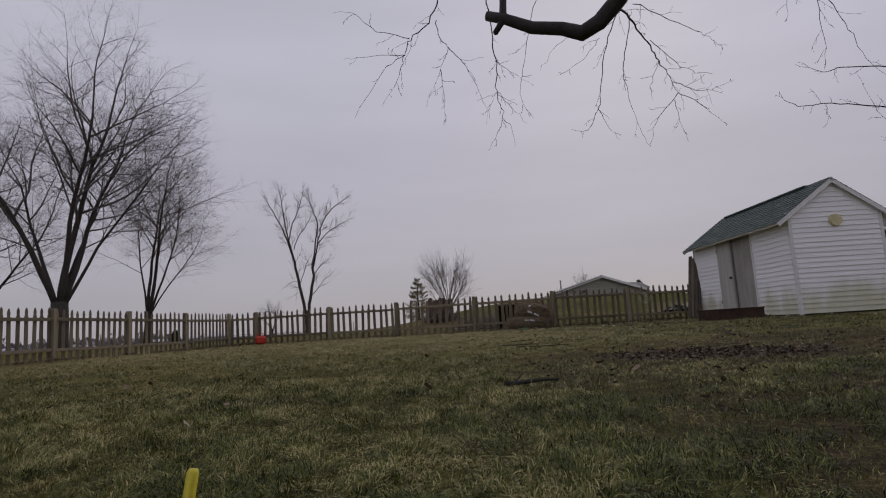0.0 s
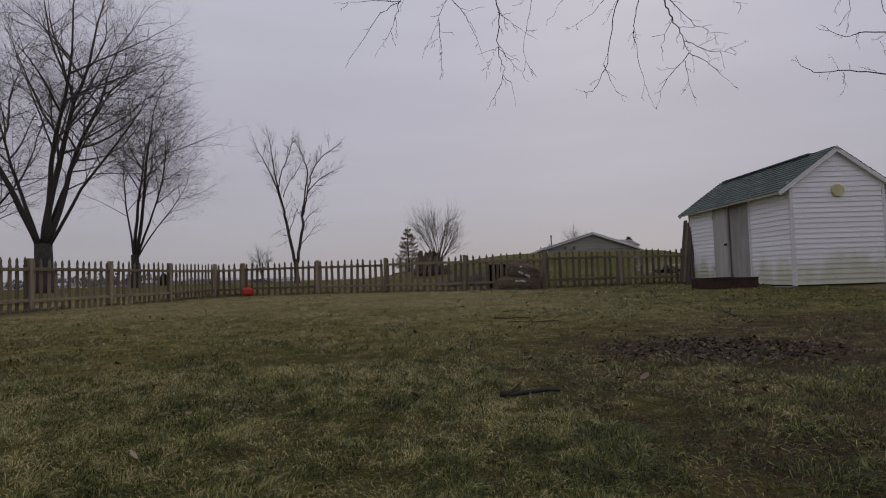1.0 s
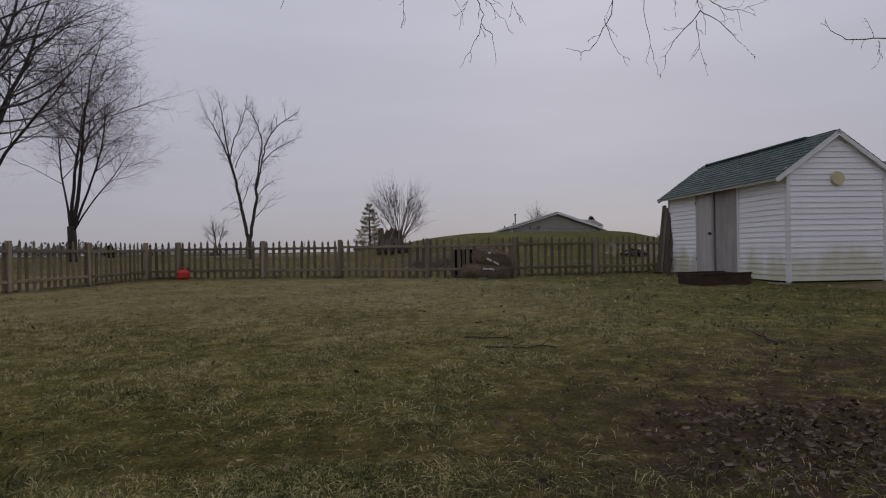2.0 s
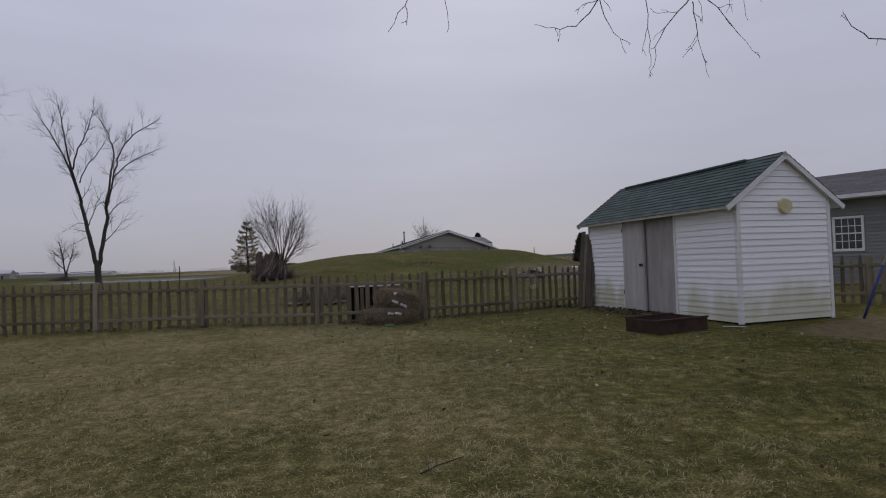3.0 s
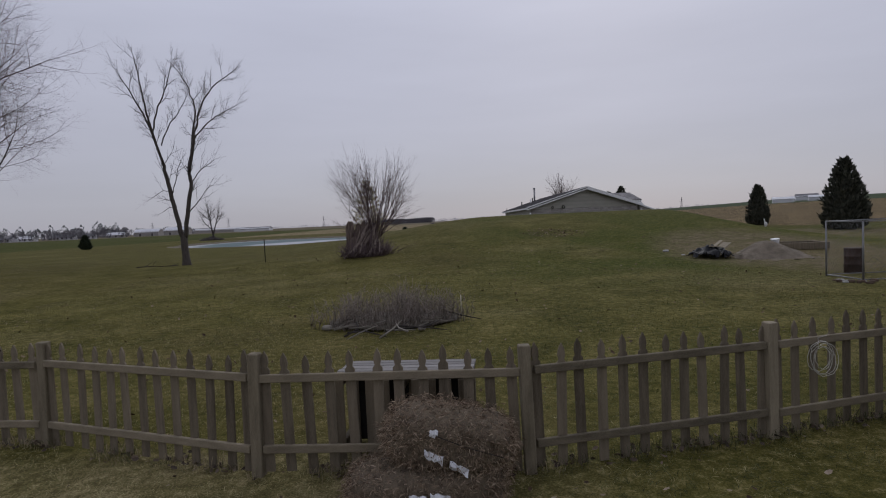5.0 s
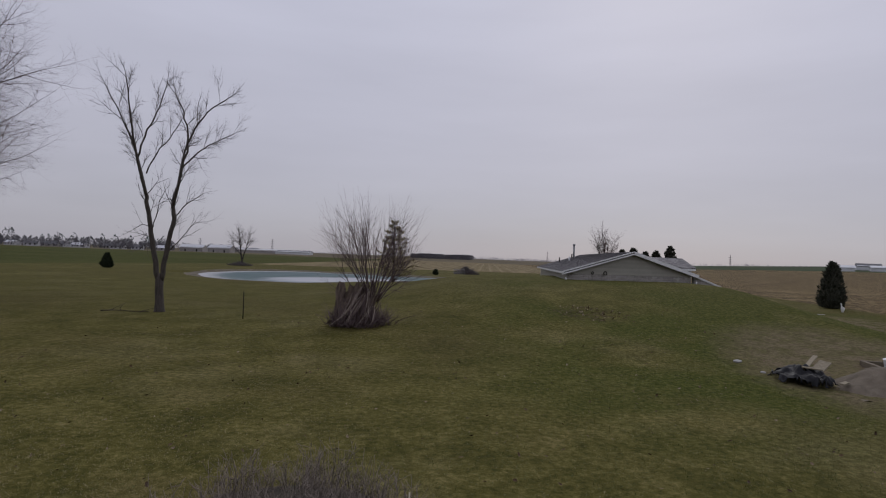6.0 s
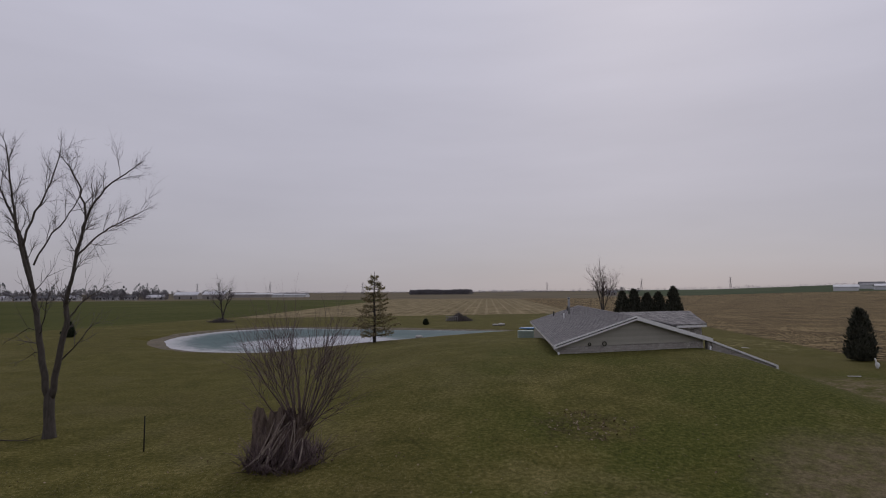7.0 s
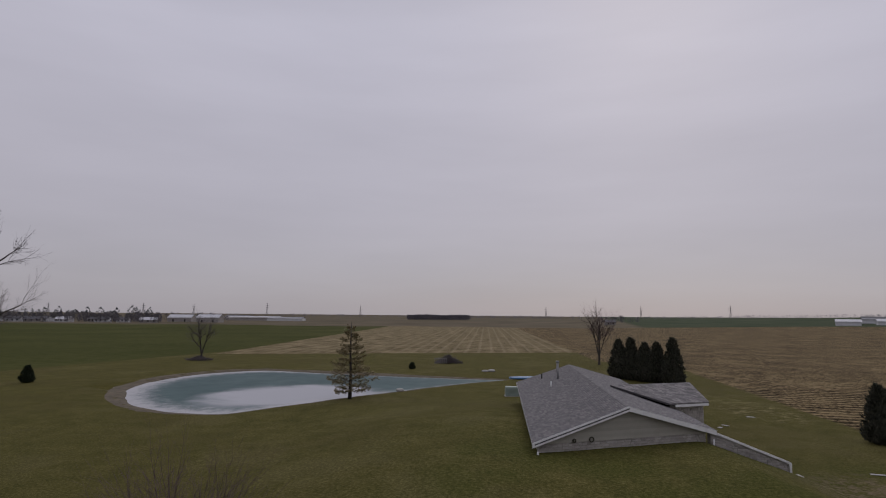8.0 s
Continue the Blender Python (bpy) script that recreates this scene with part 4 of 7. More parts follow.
def limb(rng, paths, r0, r1, knots, kids, level, spec, first=0.3):
    """A crooked limb through a few bends (x, z, y), with twigs along it."""
    q = [Vector((x, y, z)) for x, z, y in knots]
    n = 4 * (len(q) - 1)
    pts = []
    for i in range(n + 1):
        f = i / n * (len(q) - 1)
        j = min(int(f), len(q) - 2)
        u = f - j
        p0, p1, p2, p3 = q[max(j - 1, 0)], q[j], q[j + 1], q[min(j + 2, len(q) - 1)]
        p = (p1 * 2 + (p2 - p0) * u + (p0 * 2 - p1 * 5 + p2 * 4 - p3) * u * u + (p1 * 3 - p0 - p2 * 3 + p3) * u * u * u) * 0.5
        w = 0.03 if 0 < i < n else 0.0
        pts.append((p + Vector((rng.gauss(0, w), rng.gauss(0, w), 0)), r0 + (r1 - r0) * i / n))
    paths[0].append(pts)
    spin = rng.uniform(0, 6.28)
    for c in range(kids):
        f = (first + (1 - first) * (c + rng.uniform(0.1, 0.9)) / kids) * n
        i = min(int(f), n - 1)
        p, rad = pts[i][0].lerp(pts[i + 1][0], f - i), pts[i][1]
        d = (pts[i + 1][0] - pts[i][0]).normalized()
        spin += 2.4
        side = Matrix.Rotation(spin, 3, d) @ d.orthogonal().normalized()
        a = radians(rng.uniform(28, 62))
        grow(rng, paths, p, d * math.cos(a) + side * math.sin(a) + Vector((0, 0, 0.12)), rng.uniform(0.7, 1.7), min(rad * 0.6, 0.03), level, spec)
    grow(rng, paths, pts[-1][0], (pts[-1][0] - pts[-2][0]), 0.7, r1 * 0.9, level, spec)


ELM_TWIG = ((5, 0.07, 0.02, 6, 34, 0.5, 0.5), (5, 0.1, 0.03, 5, 36, 0.55, 0.6), (4, 0.12, 0.04, 4, 36, 0.6, 0.7), (3, 0.14, 0.03, 0, 0, 0, 0))


def build_elm():
    """A forked field elm: two trunks parting low, each breaking into long rising limbs."""
    rng = random.Random(14)
    x, y = -10.6, 45.9
    root = thing("elm_tree", pose(x, y, gz(x, y)) @ Matrix.Diagonal((0.72, 0.72, 0.88, 1)), "slender bare tree with two leaning trunks", "tree")
    paths = [[], [], [], []]
    left = ((-0.08, 1.8, 0.0), (-0.6, 3.9, 0.0), (-1.05, 5.6, 0.1), (-1.25, 6.6, 0.1))
    right = ((0.12, 1.8, 0.0), (0.5, 3.7, -0.1), (0.85, 5.3, -0.1), (0.75, 6.0, -0.1))
    limb(rng, paths, 0.185, 0.126, left, 5, 2, ELM_TWIG, 0.35)
    limb(rng, paths, 0.176, 0.126, right, 5, 2, ELM_TWIG, 0.35)
    limb(rng, paths, 0.106, 0.027, ((-1.25, 6.6, 0.1), (-2.2, 9.0, 0.3), (-3.1, 10.7, 0.2), (-4.2, 12.3, 0.2)), 10, 1, ELM_TWIG, 0.15)
    limb(rng, paths, 0.106, 0.027, ((-1.2, 6.6, 0.0), (-1.9, 9.3, -0.4), (-2.25, 11.2, -0.6), (-2.6, 13.3, -0.7)), 10, 1, ELM_TWIG, 0.15)
    limb(rng, paths, 0.0704, 0.0225, ((-1.75, 8.6, -0.3), (-1.35, 10.3, 0.2), (-0.75, 11.6, 0.3), (-0.2, 13.2, 0.3)), 8, 1, ELM_TWIG, 0.2)
    limb(rng, paths, 0.0528, 0.018, ((-1.3, 7.8, 0.1), (-0.9, 9.0, 0.6), (0.1, 10.3, 0.9), (0.7, 11.4, 1.0)), 7, 1, ELM_TWIG, 0.2)
    limb(rng, paths, 0.0968, 0.027, ((0.75, 6.0, -0.1), (1.1, 8.2, 0.2), (1.35, 9.9, 0.4), (0.95, 11.4, 0.4), (0.2, 12.6, 0.3)), 10, 1, ELM_TWIG, 0.15)
    limb(rng, paths, 0.088, 0.027, ((0.85, 6.0, -0.2), (1.5, 8.0, -0.5), (2.1, 9.9, -0.6), (3.2, 11.2, -0.8), (4.6, 12.0, -0.9)), 11, 1, ELM_TWIG, 0.15)
    limb(rng, paths, 0.0528, 0.018, ((1.55, 8.1, -0.5), (2.4, 9.0, -0.3), (3.3, 9.6, 0.0), (4.7, 10.2, 0.1)), 8, 1, ELM_TWIG, 0.2)
    limb(rng, paths, 0.044, 0.018, ((-0.75, 4.6, 0.0), (-0.1, 5.6, -0.5), (0.5, 6.6, -0.9)), 4, 2, ELM_TWIG, 0.3)
    limb(rng, paths, 0.044, 0.0135, ((0.85, 5.3, 0.0), (1.5, 6.1, 0.3), (2.6, 6.8, 0.5)), 5, 2, ELM_TWIG, 0.3)
    limb(rng, paths, 0.044, 0.0135, ((0.42, 3.3, 0.0), (1.3, 4.2, 0.2), (2.2, 5.2, 0.3)), 5, 2, ELM_TWIG, 0.3)
    limb(rng, paths, 0.0308, 0.0108, ((-0.5, 3.7, 0.0), (-1.0, 3.8, 0.1), (-1.6, 3.5, 0.2)), 3, 2, ELM_TWIG, 0.4)
    limb(rng, paths, 0.0308, 0.0108, ((-0.75, 4.7, 0.0), (-1.4, 4.9, 0.1), (-2.0, 4.6, 0.1)), 3, 2, ELM_TWIG, 0.4)
    tubes("trunk", paths[0], M_BARK2, root, sides=9)
    tubes("crown", paths[1] + paths[2] + paths[3], M_TWIG, root)
    tubes("bole", [[(Vector((0.1, 0, -0.25)), 0.46), (Vector((0.08, 0, 0.12)), 0.34), (Vector((0.05, 0.02, 0.6)), 0.28), (Vector((0.0, 0, 1.2)), 0.27), (Vector((0.0, 0, 1.8)), 0.27), (Vector((0.02, 0, 2.15)), 0.12)]], M_BARK2, root, sides=11)


build_elm()
FAR = ((5, 0.05, 0.03, 5, 34, 0.6, 0.55), (4, 0.1, 0.06, 6, 38, 0.6, 0.5), (3, 0.12, 0.04, 5, 40, 0.6, 0.6), (2, 0.15, 0.02, 0, 0, 0, 0))
bare_tree("ash_tree", (-39.0, 133.0, gz(-39, 133)), (((0, 0, 0), (0.0, 0, 1), 5.0, 0.2), ((0, 0, 1.5), (0.3, 0, 1), 4.0, 0.13)), FAR, "small bare tree standing in brush by the field", M_BARK, M_TWIG, 5)
bare_tree("ash_tree", (34.0, 132.0, gz(34, 132)), (((0, 0, 0), (0.0, 0, 1), 6.4, 0.2), ((0, 0, 1.2), (0.25, 0, 1), 5.4, 0.11), ((0, 0, 1.2), (-0.25, 0.2, 1), 5.4, 0.11), ((0, 0, 1.2), (0.05, 0.3, 1), 5.4, 0.1)), FAR, "bare bushy tree beyond the house", M_BARK, M_TWIG_RED, 6)


crowned("maple_tree", 53.0, 33.8, 4.0, 0.32, ((-0.3, 0.1, 6.4, 0.14), (0.05, -0.2, 7.2, 0.16), (0.35, 0.1, 6.2, 0.12), (-0.1, 0.3, 6.6, 0.13)), BIG, "bare tree behind the grey neighbour house", M_TWIG, 52)


def build_stump_bush():
    """The broken stump with a fan of suckers shooting from it."""
    rng = random.Random(4)
    bx, by = 0.12, 41.5
    dead = mottled("dead_stem_bark", (0.16, 0.12, 0.095), (0.36, 0.3, 0.25), 5, 30, 0.9, bump=0.4, dist=0.01)
    root = thing("stump_bush", pose(bx, by, gz(bx, by)), "broken tree stump sprouting a fan of bare shoots", "bush")
    bm = bmesh.new()
    for cx, cy, r, h, lx in ((-0.85, 0, 0.22, 1.7, 0.04), (-0.6, 0.12, 0.25, 1.55, 0.16), (-0.4, 0.0, 0.22, 1.68, 0.24), (-0.15, 0.15, 0.26, 1.62, 0.28), (0.1, 0.0, 0.22, 1.55, 0.3), (-0.6, -0.28, 0.24, 1.05, 0.1), (-0.1, -0.32, 0.25, 1.2, 0.25), (0.25, -0.2, 0.2, 1.35, 0.3)):
        k = 9
        rings = []
        for j, (zz, rr) in enumerate(((-0.1, 1.7), (0.2, 1.2), (h * 0.55, 0.95), (h * 0.85, 0.85), (h, 0.7))):
            ring = []
            for i in range(k):
                a = 2 * math.pi * i / k
                q = r * 0.92 * rr * (1 + 0.95 * noise.noise(Vector((math.cos(a) * 3.5 + cx * 9, math.sin(a) * 3.5 + cy * 7, zz * 1.6))))
                ring.append(bm.verts.new((cx + lx * max(0, zz) + q * math.cos(a), cy + q * math.sin(a), zz + (rng.uniform(-0.28, 0.12) if j == 4 else 0))))
            rings.append(ring)
        for a, b in zip(rings, rings[1:]):
            for i in range(k):
                bm.faces.new((a[i], a[(i + 1) % k], b[(i + 1) % k], b[i]))
        c = bm.verts.new((cx + lx * h, cy, h - 0.45))
        for i in range(k):
            bm.faces.new((rings[-1][i], rings[-1][(i + 1) % k], c))
    part("stump", bm, mottled("rotten_stump_wood", (0.05, 0.038, 0.03), (0.25, 0.19, 0.15), 4, 25, 0.95, bump=0.9, dist=0.04, stretch=(3, 3, 0.6)), root, "dark broken hollow stump", smooth=False)
    spec = ((7, 0.05, 0.012, 6, 26, 0.46, 0.55), (4, 0.09, 0.02, 4, 30, 0.55, 0.6), (3, 0.11, 0.02, 0, 0, 0, 0))
    for i in range(40):
        paths = [[], [], []]
        a = i * 2.39996
        tilt = math.sqrt((i + 0.5) / 40) * 0.72 + rng.gauss(0, 0.05) if i % 9 else 1.15
        d = Vector((math.sin(tilt) * math.cos(a), math.sin(tilt) * math.sin(a) * 0.8, math.cos(tilt)))
        grow(rng, paths, Vector((0.5 + 0.25 * math.cos(a), 0.22 * math.sin(a), rng.uniform(0.9, 1.6))), d, (3.3 - 1.3 * tilt) * rng.uniform(0.8, 1.1), rng.uniform(0.016, 0.028), 0, spec)
        tubes("shoot", [q for lv in paths for q in lv], M_TWIG_RED, root)
    # pale dead stems fallen against the front of the stump
    for i in range(16):
        x0 = rng.uniform(-1.1, 0.7)
        foot = Vector((x0, rng.uniform(-0.95, -0.55), 0))
        head = Vector((x0 * 0.6 + rng.uniform(0.15, 0.75), rng.uniform(-0.4, -0.2), rng.uniform(0.8, 1.65)))
        bend = Vector((rng.gauss(0, 0.1), -0.12, rng.gauss(0, 0.08)))
        tubes("dead_stem", [[(foot, 0.03), (foot.lerp(head, 0.35) + bend, 0.027), (foot.lerp(head, 0.7) + bend * 0.7, 0.022), (head, 0.01)]], dead, root)
    # suckers and dead canes round the foot
    low = []
    for i in range(820):
        a, rr = rng.uniform(0, 6.28), rng.uniform(0.2, 1.35)
        p = Vector((rr * math.cos(a), rr * math.sin(a), 0))
        q = p + Vector((rng.gauss(0, 0.3), rng.gauss(0, 0.3), rng.uniform(0.25, 1.0) * (1.9 - rr * 1.0)))
        low.append([(p, 0.014), ((p + q) / 2 + Vector((rng.gauss(0, 0.06), 0, 0.03)), 0.011), (q, 0.005)])
    tubes("cane_thicket", low, M_TWIG_RED, root)


build_stump_bush()


# ---------------------------------------------------------------- evergreens
def needle_mat(name, dark, light):
    n = Nodes(name)
    col = n.ramp(n.math("ADD", n.math("MULTIPLY", n.island(), 0.6), n.math("MULTIPLY", n.noise(1.5, 3), 0.4)), (0.2, dark), (0.8, light))
    return n.done(col, 0.9, 0.0, 0.15)


M_PINE = needle_mat("brownish_pine_needles", (0.16, 0.142, 0.078), (0.4, 0.33, 0.19))
M_CEDAR = needle_mat("dark_cedar_foliage", (0.026, 0.029, 0.021), (0.095, 0.095, 0.07))
M_SPRUCE = needle_mat("spruce_needles", (0.015, 0.024, 0.014), (0.05, 0.06, 0.035))


def sprig(verts, faces, p, d, size, rng):
    """A clump of foliage: crossed narrow blades round a direction."""
    d = d.normalized()
    for k in range(3):
        u = d.cross(Vector((rng.gauss(0, 1), rng.gauss(0, 1), rng.gauss(0, 1))))
        if u.length < 1e-3:
            continue
        u.normalize()
        w = size * rng.uniform(0.16, 0.3)
        b = len(verts)
        tipp = p + (d + Vector((rng.gauss(0, 0.25), rng.gauss(0, 0.25), rng.gauss(0, 0.2)))) * size
        verts += [p - u * w * 0.4, p.lerp(tipp, 0.5) - u * w, tipp, p.lerp(tipp, 0.5) + u * w]
        faces.append((b, b + 1, b + 2, b + 3))


def build_pine():
    rng = random.Random(9)
    x, y, h = -3.3, 87.0, 8.0
    root = thing("pine_tree", pose(x, y, gz(x, y)), "sparse pine with tiered drooping boughs beside the pond", "tree")
    tubes("trunk", [[(Vector((0, 0, -0.2)), 0.24), (Vector((0.05, 0, 2)), 0.17), (Vector((-0.05, 0, 5)), 0.1), (Vector((0, 0, h - 0.1)), 0.02)]], M_BARK, root)
    verts, faces, limbs = [], [], []
    for i in range(78):
        tier = i // 6
        t = min(0.98, max(0.0, (tier + rng.gauss(0, 0.32)) / 13))
        z = 0.75 + (h - 1.0) * t
        a = i * 1.0472 + tier * 0.6 + rng.uniform(-0.3, 0.3)
        L = (2.75 * (1 - t) ** 0.9 + 0.2) * rng.uniform(0.65, 1.12) * (0.72 + 0.28 * smooth01(0, 0.12, t))
        d = Vector((math.cos(a), math.sin(a), 0))
        droop = rng.uniform(0.05, 0.28) * (1 - 0.6 * t)
        pts = [Vector((0, 0, z)) + d * (L * q) + Vector((0, 0, L * (0.26 * q * q - droop * q))) for q in (0, 0.35, 0.7, 1)]
        limbs.append([(q, 0.035 * (1 - 0.75 * j / 3)) for j, q in enumerate(pts)])
        for j in range(int(12 + L * 30)):
            q = rng.uniform(0.25, 1.0)
            s = q * 3
            m = min(int(s), 2)
            p = pts[m].lerp(pts[m + 1], s - m)
            side = Vector((-d.y, d.x, 0)) * rng.gauss(0, 1) * 0.15 * L * (1.15 - q * 0.6)
            sprig(verts, faces, p + side + Vector((0, 0, rng.gauss(0.0, 0.1))), d * 0.7 + side.normalized() * 0.5 + Vector((0, 0, rng.uniform(-0.05, 0.5))), rng.uniform(0.1, 0.21), rng)
    tubes("limbs", limbs, M_BARK, root)
    link_mesh("crown", verts, faces, M_PINE, root)


build_pine()


def conifer(name, x, y, h, w, label, mat, seed, shape=1.0, group="", dense=1300):
    """A dense cone of sprays, with an uneven outline."""
    rng = random.Random(seed)
    root = thing(name, pose(x, y, gz(x, y)), label, "tree", group)
    tubes("trunk", [[(Vector((0, 0, -0.2)), 0.16), (Vector((0, 0, h * 0.9)), 0.02)]], M_BARK, root)
    verts, faces = [], []
    for i in range(int(dense * h / 4)):
        t = rng.random() ** 1.35
        z = h * (0.02 + 0.98 * t)
        prof = (1 - t) ** (0.62 * shape) * min(1, 0.62 + t * 2.2)
        a = rng.uniform(0, 6.28)
        lump = 1 + 0.16 * noise.noise(Vector((math.cos(a) * 2.2, math.sin(a) * 2.2, z * 1.1 + seed)))
        r = w / 2 * prof * lump * rng.uniform(0.7, 1.14)
        p = Vector((r * math.cos(a), r * math.sin(a), z - 0.05 * h * 0.3))
        sprig(verts, faces, p, Vector((math.cos(a) * 0.6, math.sin(a) * 0.6, 0.9)), rng.uniform(0.2, 0.38) * (0.6 + 0.4 * w / 3), rng)
    # an inner body so that no daylight shows through the middle
    k, rings = 14, 9
    base = len(verts)
    for j in range(rings):
        t = j / (rings - 1)
        for i in range(k):
            a = 6.283 * i / k
            r = w / 2 * 0.74 * (1 - t) ** (0.62 * shape) * min(1, 0.62 + t * 2.2) * (1 + 0.16 * noise.noise(Vector((math.cos(a) * 2.2, math.sin(a) * 2.2, t * h * 1.1 + seed))))
            verts.append(Vector((r * math.cos(a), r * math.sin(a), h * 0.94 * t + 0.02)))
    for j in range(rings - 1):
        for i in range(k):
            i2 = (i + 1) % k
            faces.append((base + j * k + i, base + j * k + i2, base + (j + 1) * k + i2, base + (j + 1) * k + i))
    link_mesh("crown", verts, faces, mat, root)
    return root


conifer("cedar_tree", 37.5, 68.7, 4.0, 2.2, "dark conical cedar beside the drive", M_CEDAR, 1)
conifer("cedar_tree", 33.5, 52.0, 5.0, 3.1, "tall dark cedar with a pointed top", M_CEDAR, 2)
for i, (x, y, h) in enumerate(((30.9, 109.0, 5.4), (32.2, 107.6, 5.7), (33.4, 105.6, 5.1), (34.5, 104.0, 5.3), (35.6, 101.4, 6.0))):
    conifer("cedar_tree", x, y, h, 3.0, "dark cedar in a close row by the house", M_CEDAR, 20 + i, group="row of cedars", dense=1200, shape=1.0)
conifer("spruce_tree", -45.0, 97.4, 2.0, 1.6, "small young spruce alone on the lawn", M_SPRUCE, 3)
conifer("spruce_tree", 0.9, 120.0, 0.9, 0.9, "tiny round evergreen shrub behind the pond", M_SPRUCE, 4, shape=0.5)


# ---------------------------------------------------------------- neighbour house
def build_neighbour():
    rng = random.Random(2)
    P0, ux = Vector((18.6, 24.95, 0)), Vector((0.37, -0.929, 0)).normalized()
    nr = Vector((ux.y, -ux.x, 0))
    L, EZ = 15.0, 3.22
    m = Matrix.Translation(P0) @ Matrix(((ux.x, -nr.x, 0, 0), (ux.y, -nr.y, 0, 0), (0, 0, 1, 0), (0, 0, 0, 1)))
    root = thing("neighbour_house", m, "grey-sided single-storey house with a charcoal roof", "house")
    sid = mottled("grey_green_siding", (0.17, 0.175, 0.165), (0.23, 0.235, 0.225), 1.5, 20, 0.6, per="object")
    wx0, wx1, wz0, wz1 = 4.3, 5.12, 1.28, 2.38
    bm = bmesh.new()
    add_box(bm, 0, wx0, 0, 0.15, 0, EZ)
    add_box(bm, wx1, L, 0, 0.15, 0, EZ)
    add_box(bm, wx0, wx1, 0, 0.15, 0, wz0)
    add_box(bm, wx0, wx1, 0, 0.15, wz1, EZ)
    add_box(bm, 0, 0.15, 0.15, 7.0, 0, EZ)
    add_box(bm, L - 0.15, L, 0.15, 7.0, 0, EZ)
    add_box(bm, 0, L, 7.0, 7.15, 0, EZ)
    part("wall", bm, sid, root)
    z = 0.0
    while z < EZ - 0.1:
        for a, b in ((0, wx0), (wx1, L)) if wz0 - 0.1 < z < wz1 else ((0, L),):
            vs = [(a, -0.035, z), (b, -0.035, z), (b, -0.008, z + 0.125), (a, -0.008, z + 0.125), (a, 0, z), (b, 0, z)]
            link_mesh("siding_board", vs, [(3, 2, 1, 0), (0, 1, 5, 4)], sid, root)
        z += 0.125
    ov, rise, dep = 0.5, 1.22, 3.6
    slab("roof", [(-0.5, -ov, EZ), (L + 0.5, -ov, EZ), (L + 0.5, dep, EZ + rise), (-0.5, dep, EZ + rise)], 0.12, M_ROOF_DARK, root)
    slab("roof", [(-0.5, dep, EZ + rise), (L + 0.5, dep, EZ + rise), (L + 0.5, 2 * dep + ov, EZ), (-0.5, 2 * dep + ov, EZ)], 0.12, M_ROOF_DARK, root)
    for x0 in (0, L - 0.15):
        bm = bmesh.new()
        vs = [bm.verts.new(v) for v in ((x0, 0, EZ), (x0, 7.1, EZ), (x0, 3.55, EZ + 1.12))]
        vs2 = [bm.verts.new(v) for v in ((x0 + 0.15, 0, EZ), (x0 + 0.15, 7.1, EZ), (x0 + 0.15, 3.55, EZ + 1.12))]
        bm.faces.new(vs)
        bm.faces.new(vs2[::-1])
        for i in range(3):
            bm.faces.new((vs[i], vs2[i], vs2[(i + 1) % 3], vs[(i + 1) % 3]))
        part("gable", bm, sid, root)
    box("gutter", (-0.5, L + 0.5, -ov - 0.1, -ov + 0.02, EZ - 0.13, EZ + 0.0), M_WHITE_TRIM, root)
    box("soffit", (-0.4, L + 0.4, -ov + 0.02, 0.0, EZ - 0.15, EZ - 0.13), M_WHITE_TRIM, root)
    box("downspout", (8.2, 8.28, -0.12, -0.04, 0.1, EZ - 0.12), M_WHITE_TRIM, root)
    win = box("window", (wx0 - 0.08, wx1 + 0.08, -0.06, -0.03, wz0 - 0.1, wz0), M_WHITE_TRIM, root, "white sash window with small panes")
    for size in ((wx0 - 0.08, wx0, -0.06, 0.05, wz0, wz1), (wx1, wx1 + 0.08, -0.06, 0.05, wz0, wz1), (wx0 - 0.08, wx1 + 0.08, -0.06, 0.05, wz1, wz1 + 0.08), (wx0, wx1, -0.03, 0.03, (wz0 + wz1) / 2 - 0.02, (wz0 + wz1) / 2 + 0.03)):
        box("window_frame", size, M_WHITE_TRIM, win, bevel=0.004)
    for i in (1, 2, 3):
        x = wx0 + (wx1 - wx0) * i / 4
        box("glazing_bar", (x - 0.012, x + 0.012, -0.02, 0.0, wz0, wz1), M_WHITE_TRIM, win, bevel=0.002)
    for i in (1, 3):
        zz = wz0 + (wz1 - wz0) * i / 4
        box("glazing_bar", (wx0, wx1, -0.02, 0.0, zz - 0.012, zz + 0.012), M_WHITE_TRIM, win, bevel=0.002)
    g = Nodes("dark_window_glass")
    glass = g.done((0.02, 0.022, 0.026), 0.05, 0.0, 0.6)
    for i in range(4):
        for j in range(4):
            x0, x1 = wx0 + (wx1 - wx0) * i / 4, wx0 + (wx1 - wx0) * (i + 1) / 4
            z0, z1 = wz0 + (wz1 - wz0) * j / 4, wz0 + (wz1 - wz0) * (j + 1) / 4
            box("pane", (x0, x1, 0.004, 0.012, z0, z1), glass, win, bevel=0)


build_neighbour()


# ---------------------------------------------------------------- yard tree, its limb and hanging twigs overhead
M_BRANCHLET = mottled("grey_knobbly_twig", (0.03, 0.027, 0.027), (0.085, 0.075, 0.073), 12, 90, 0.9)


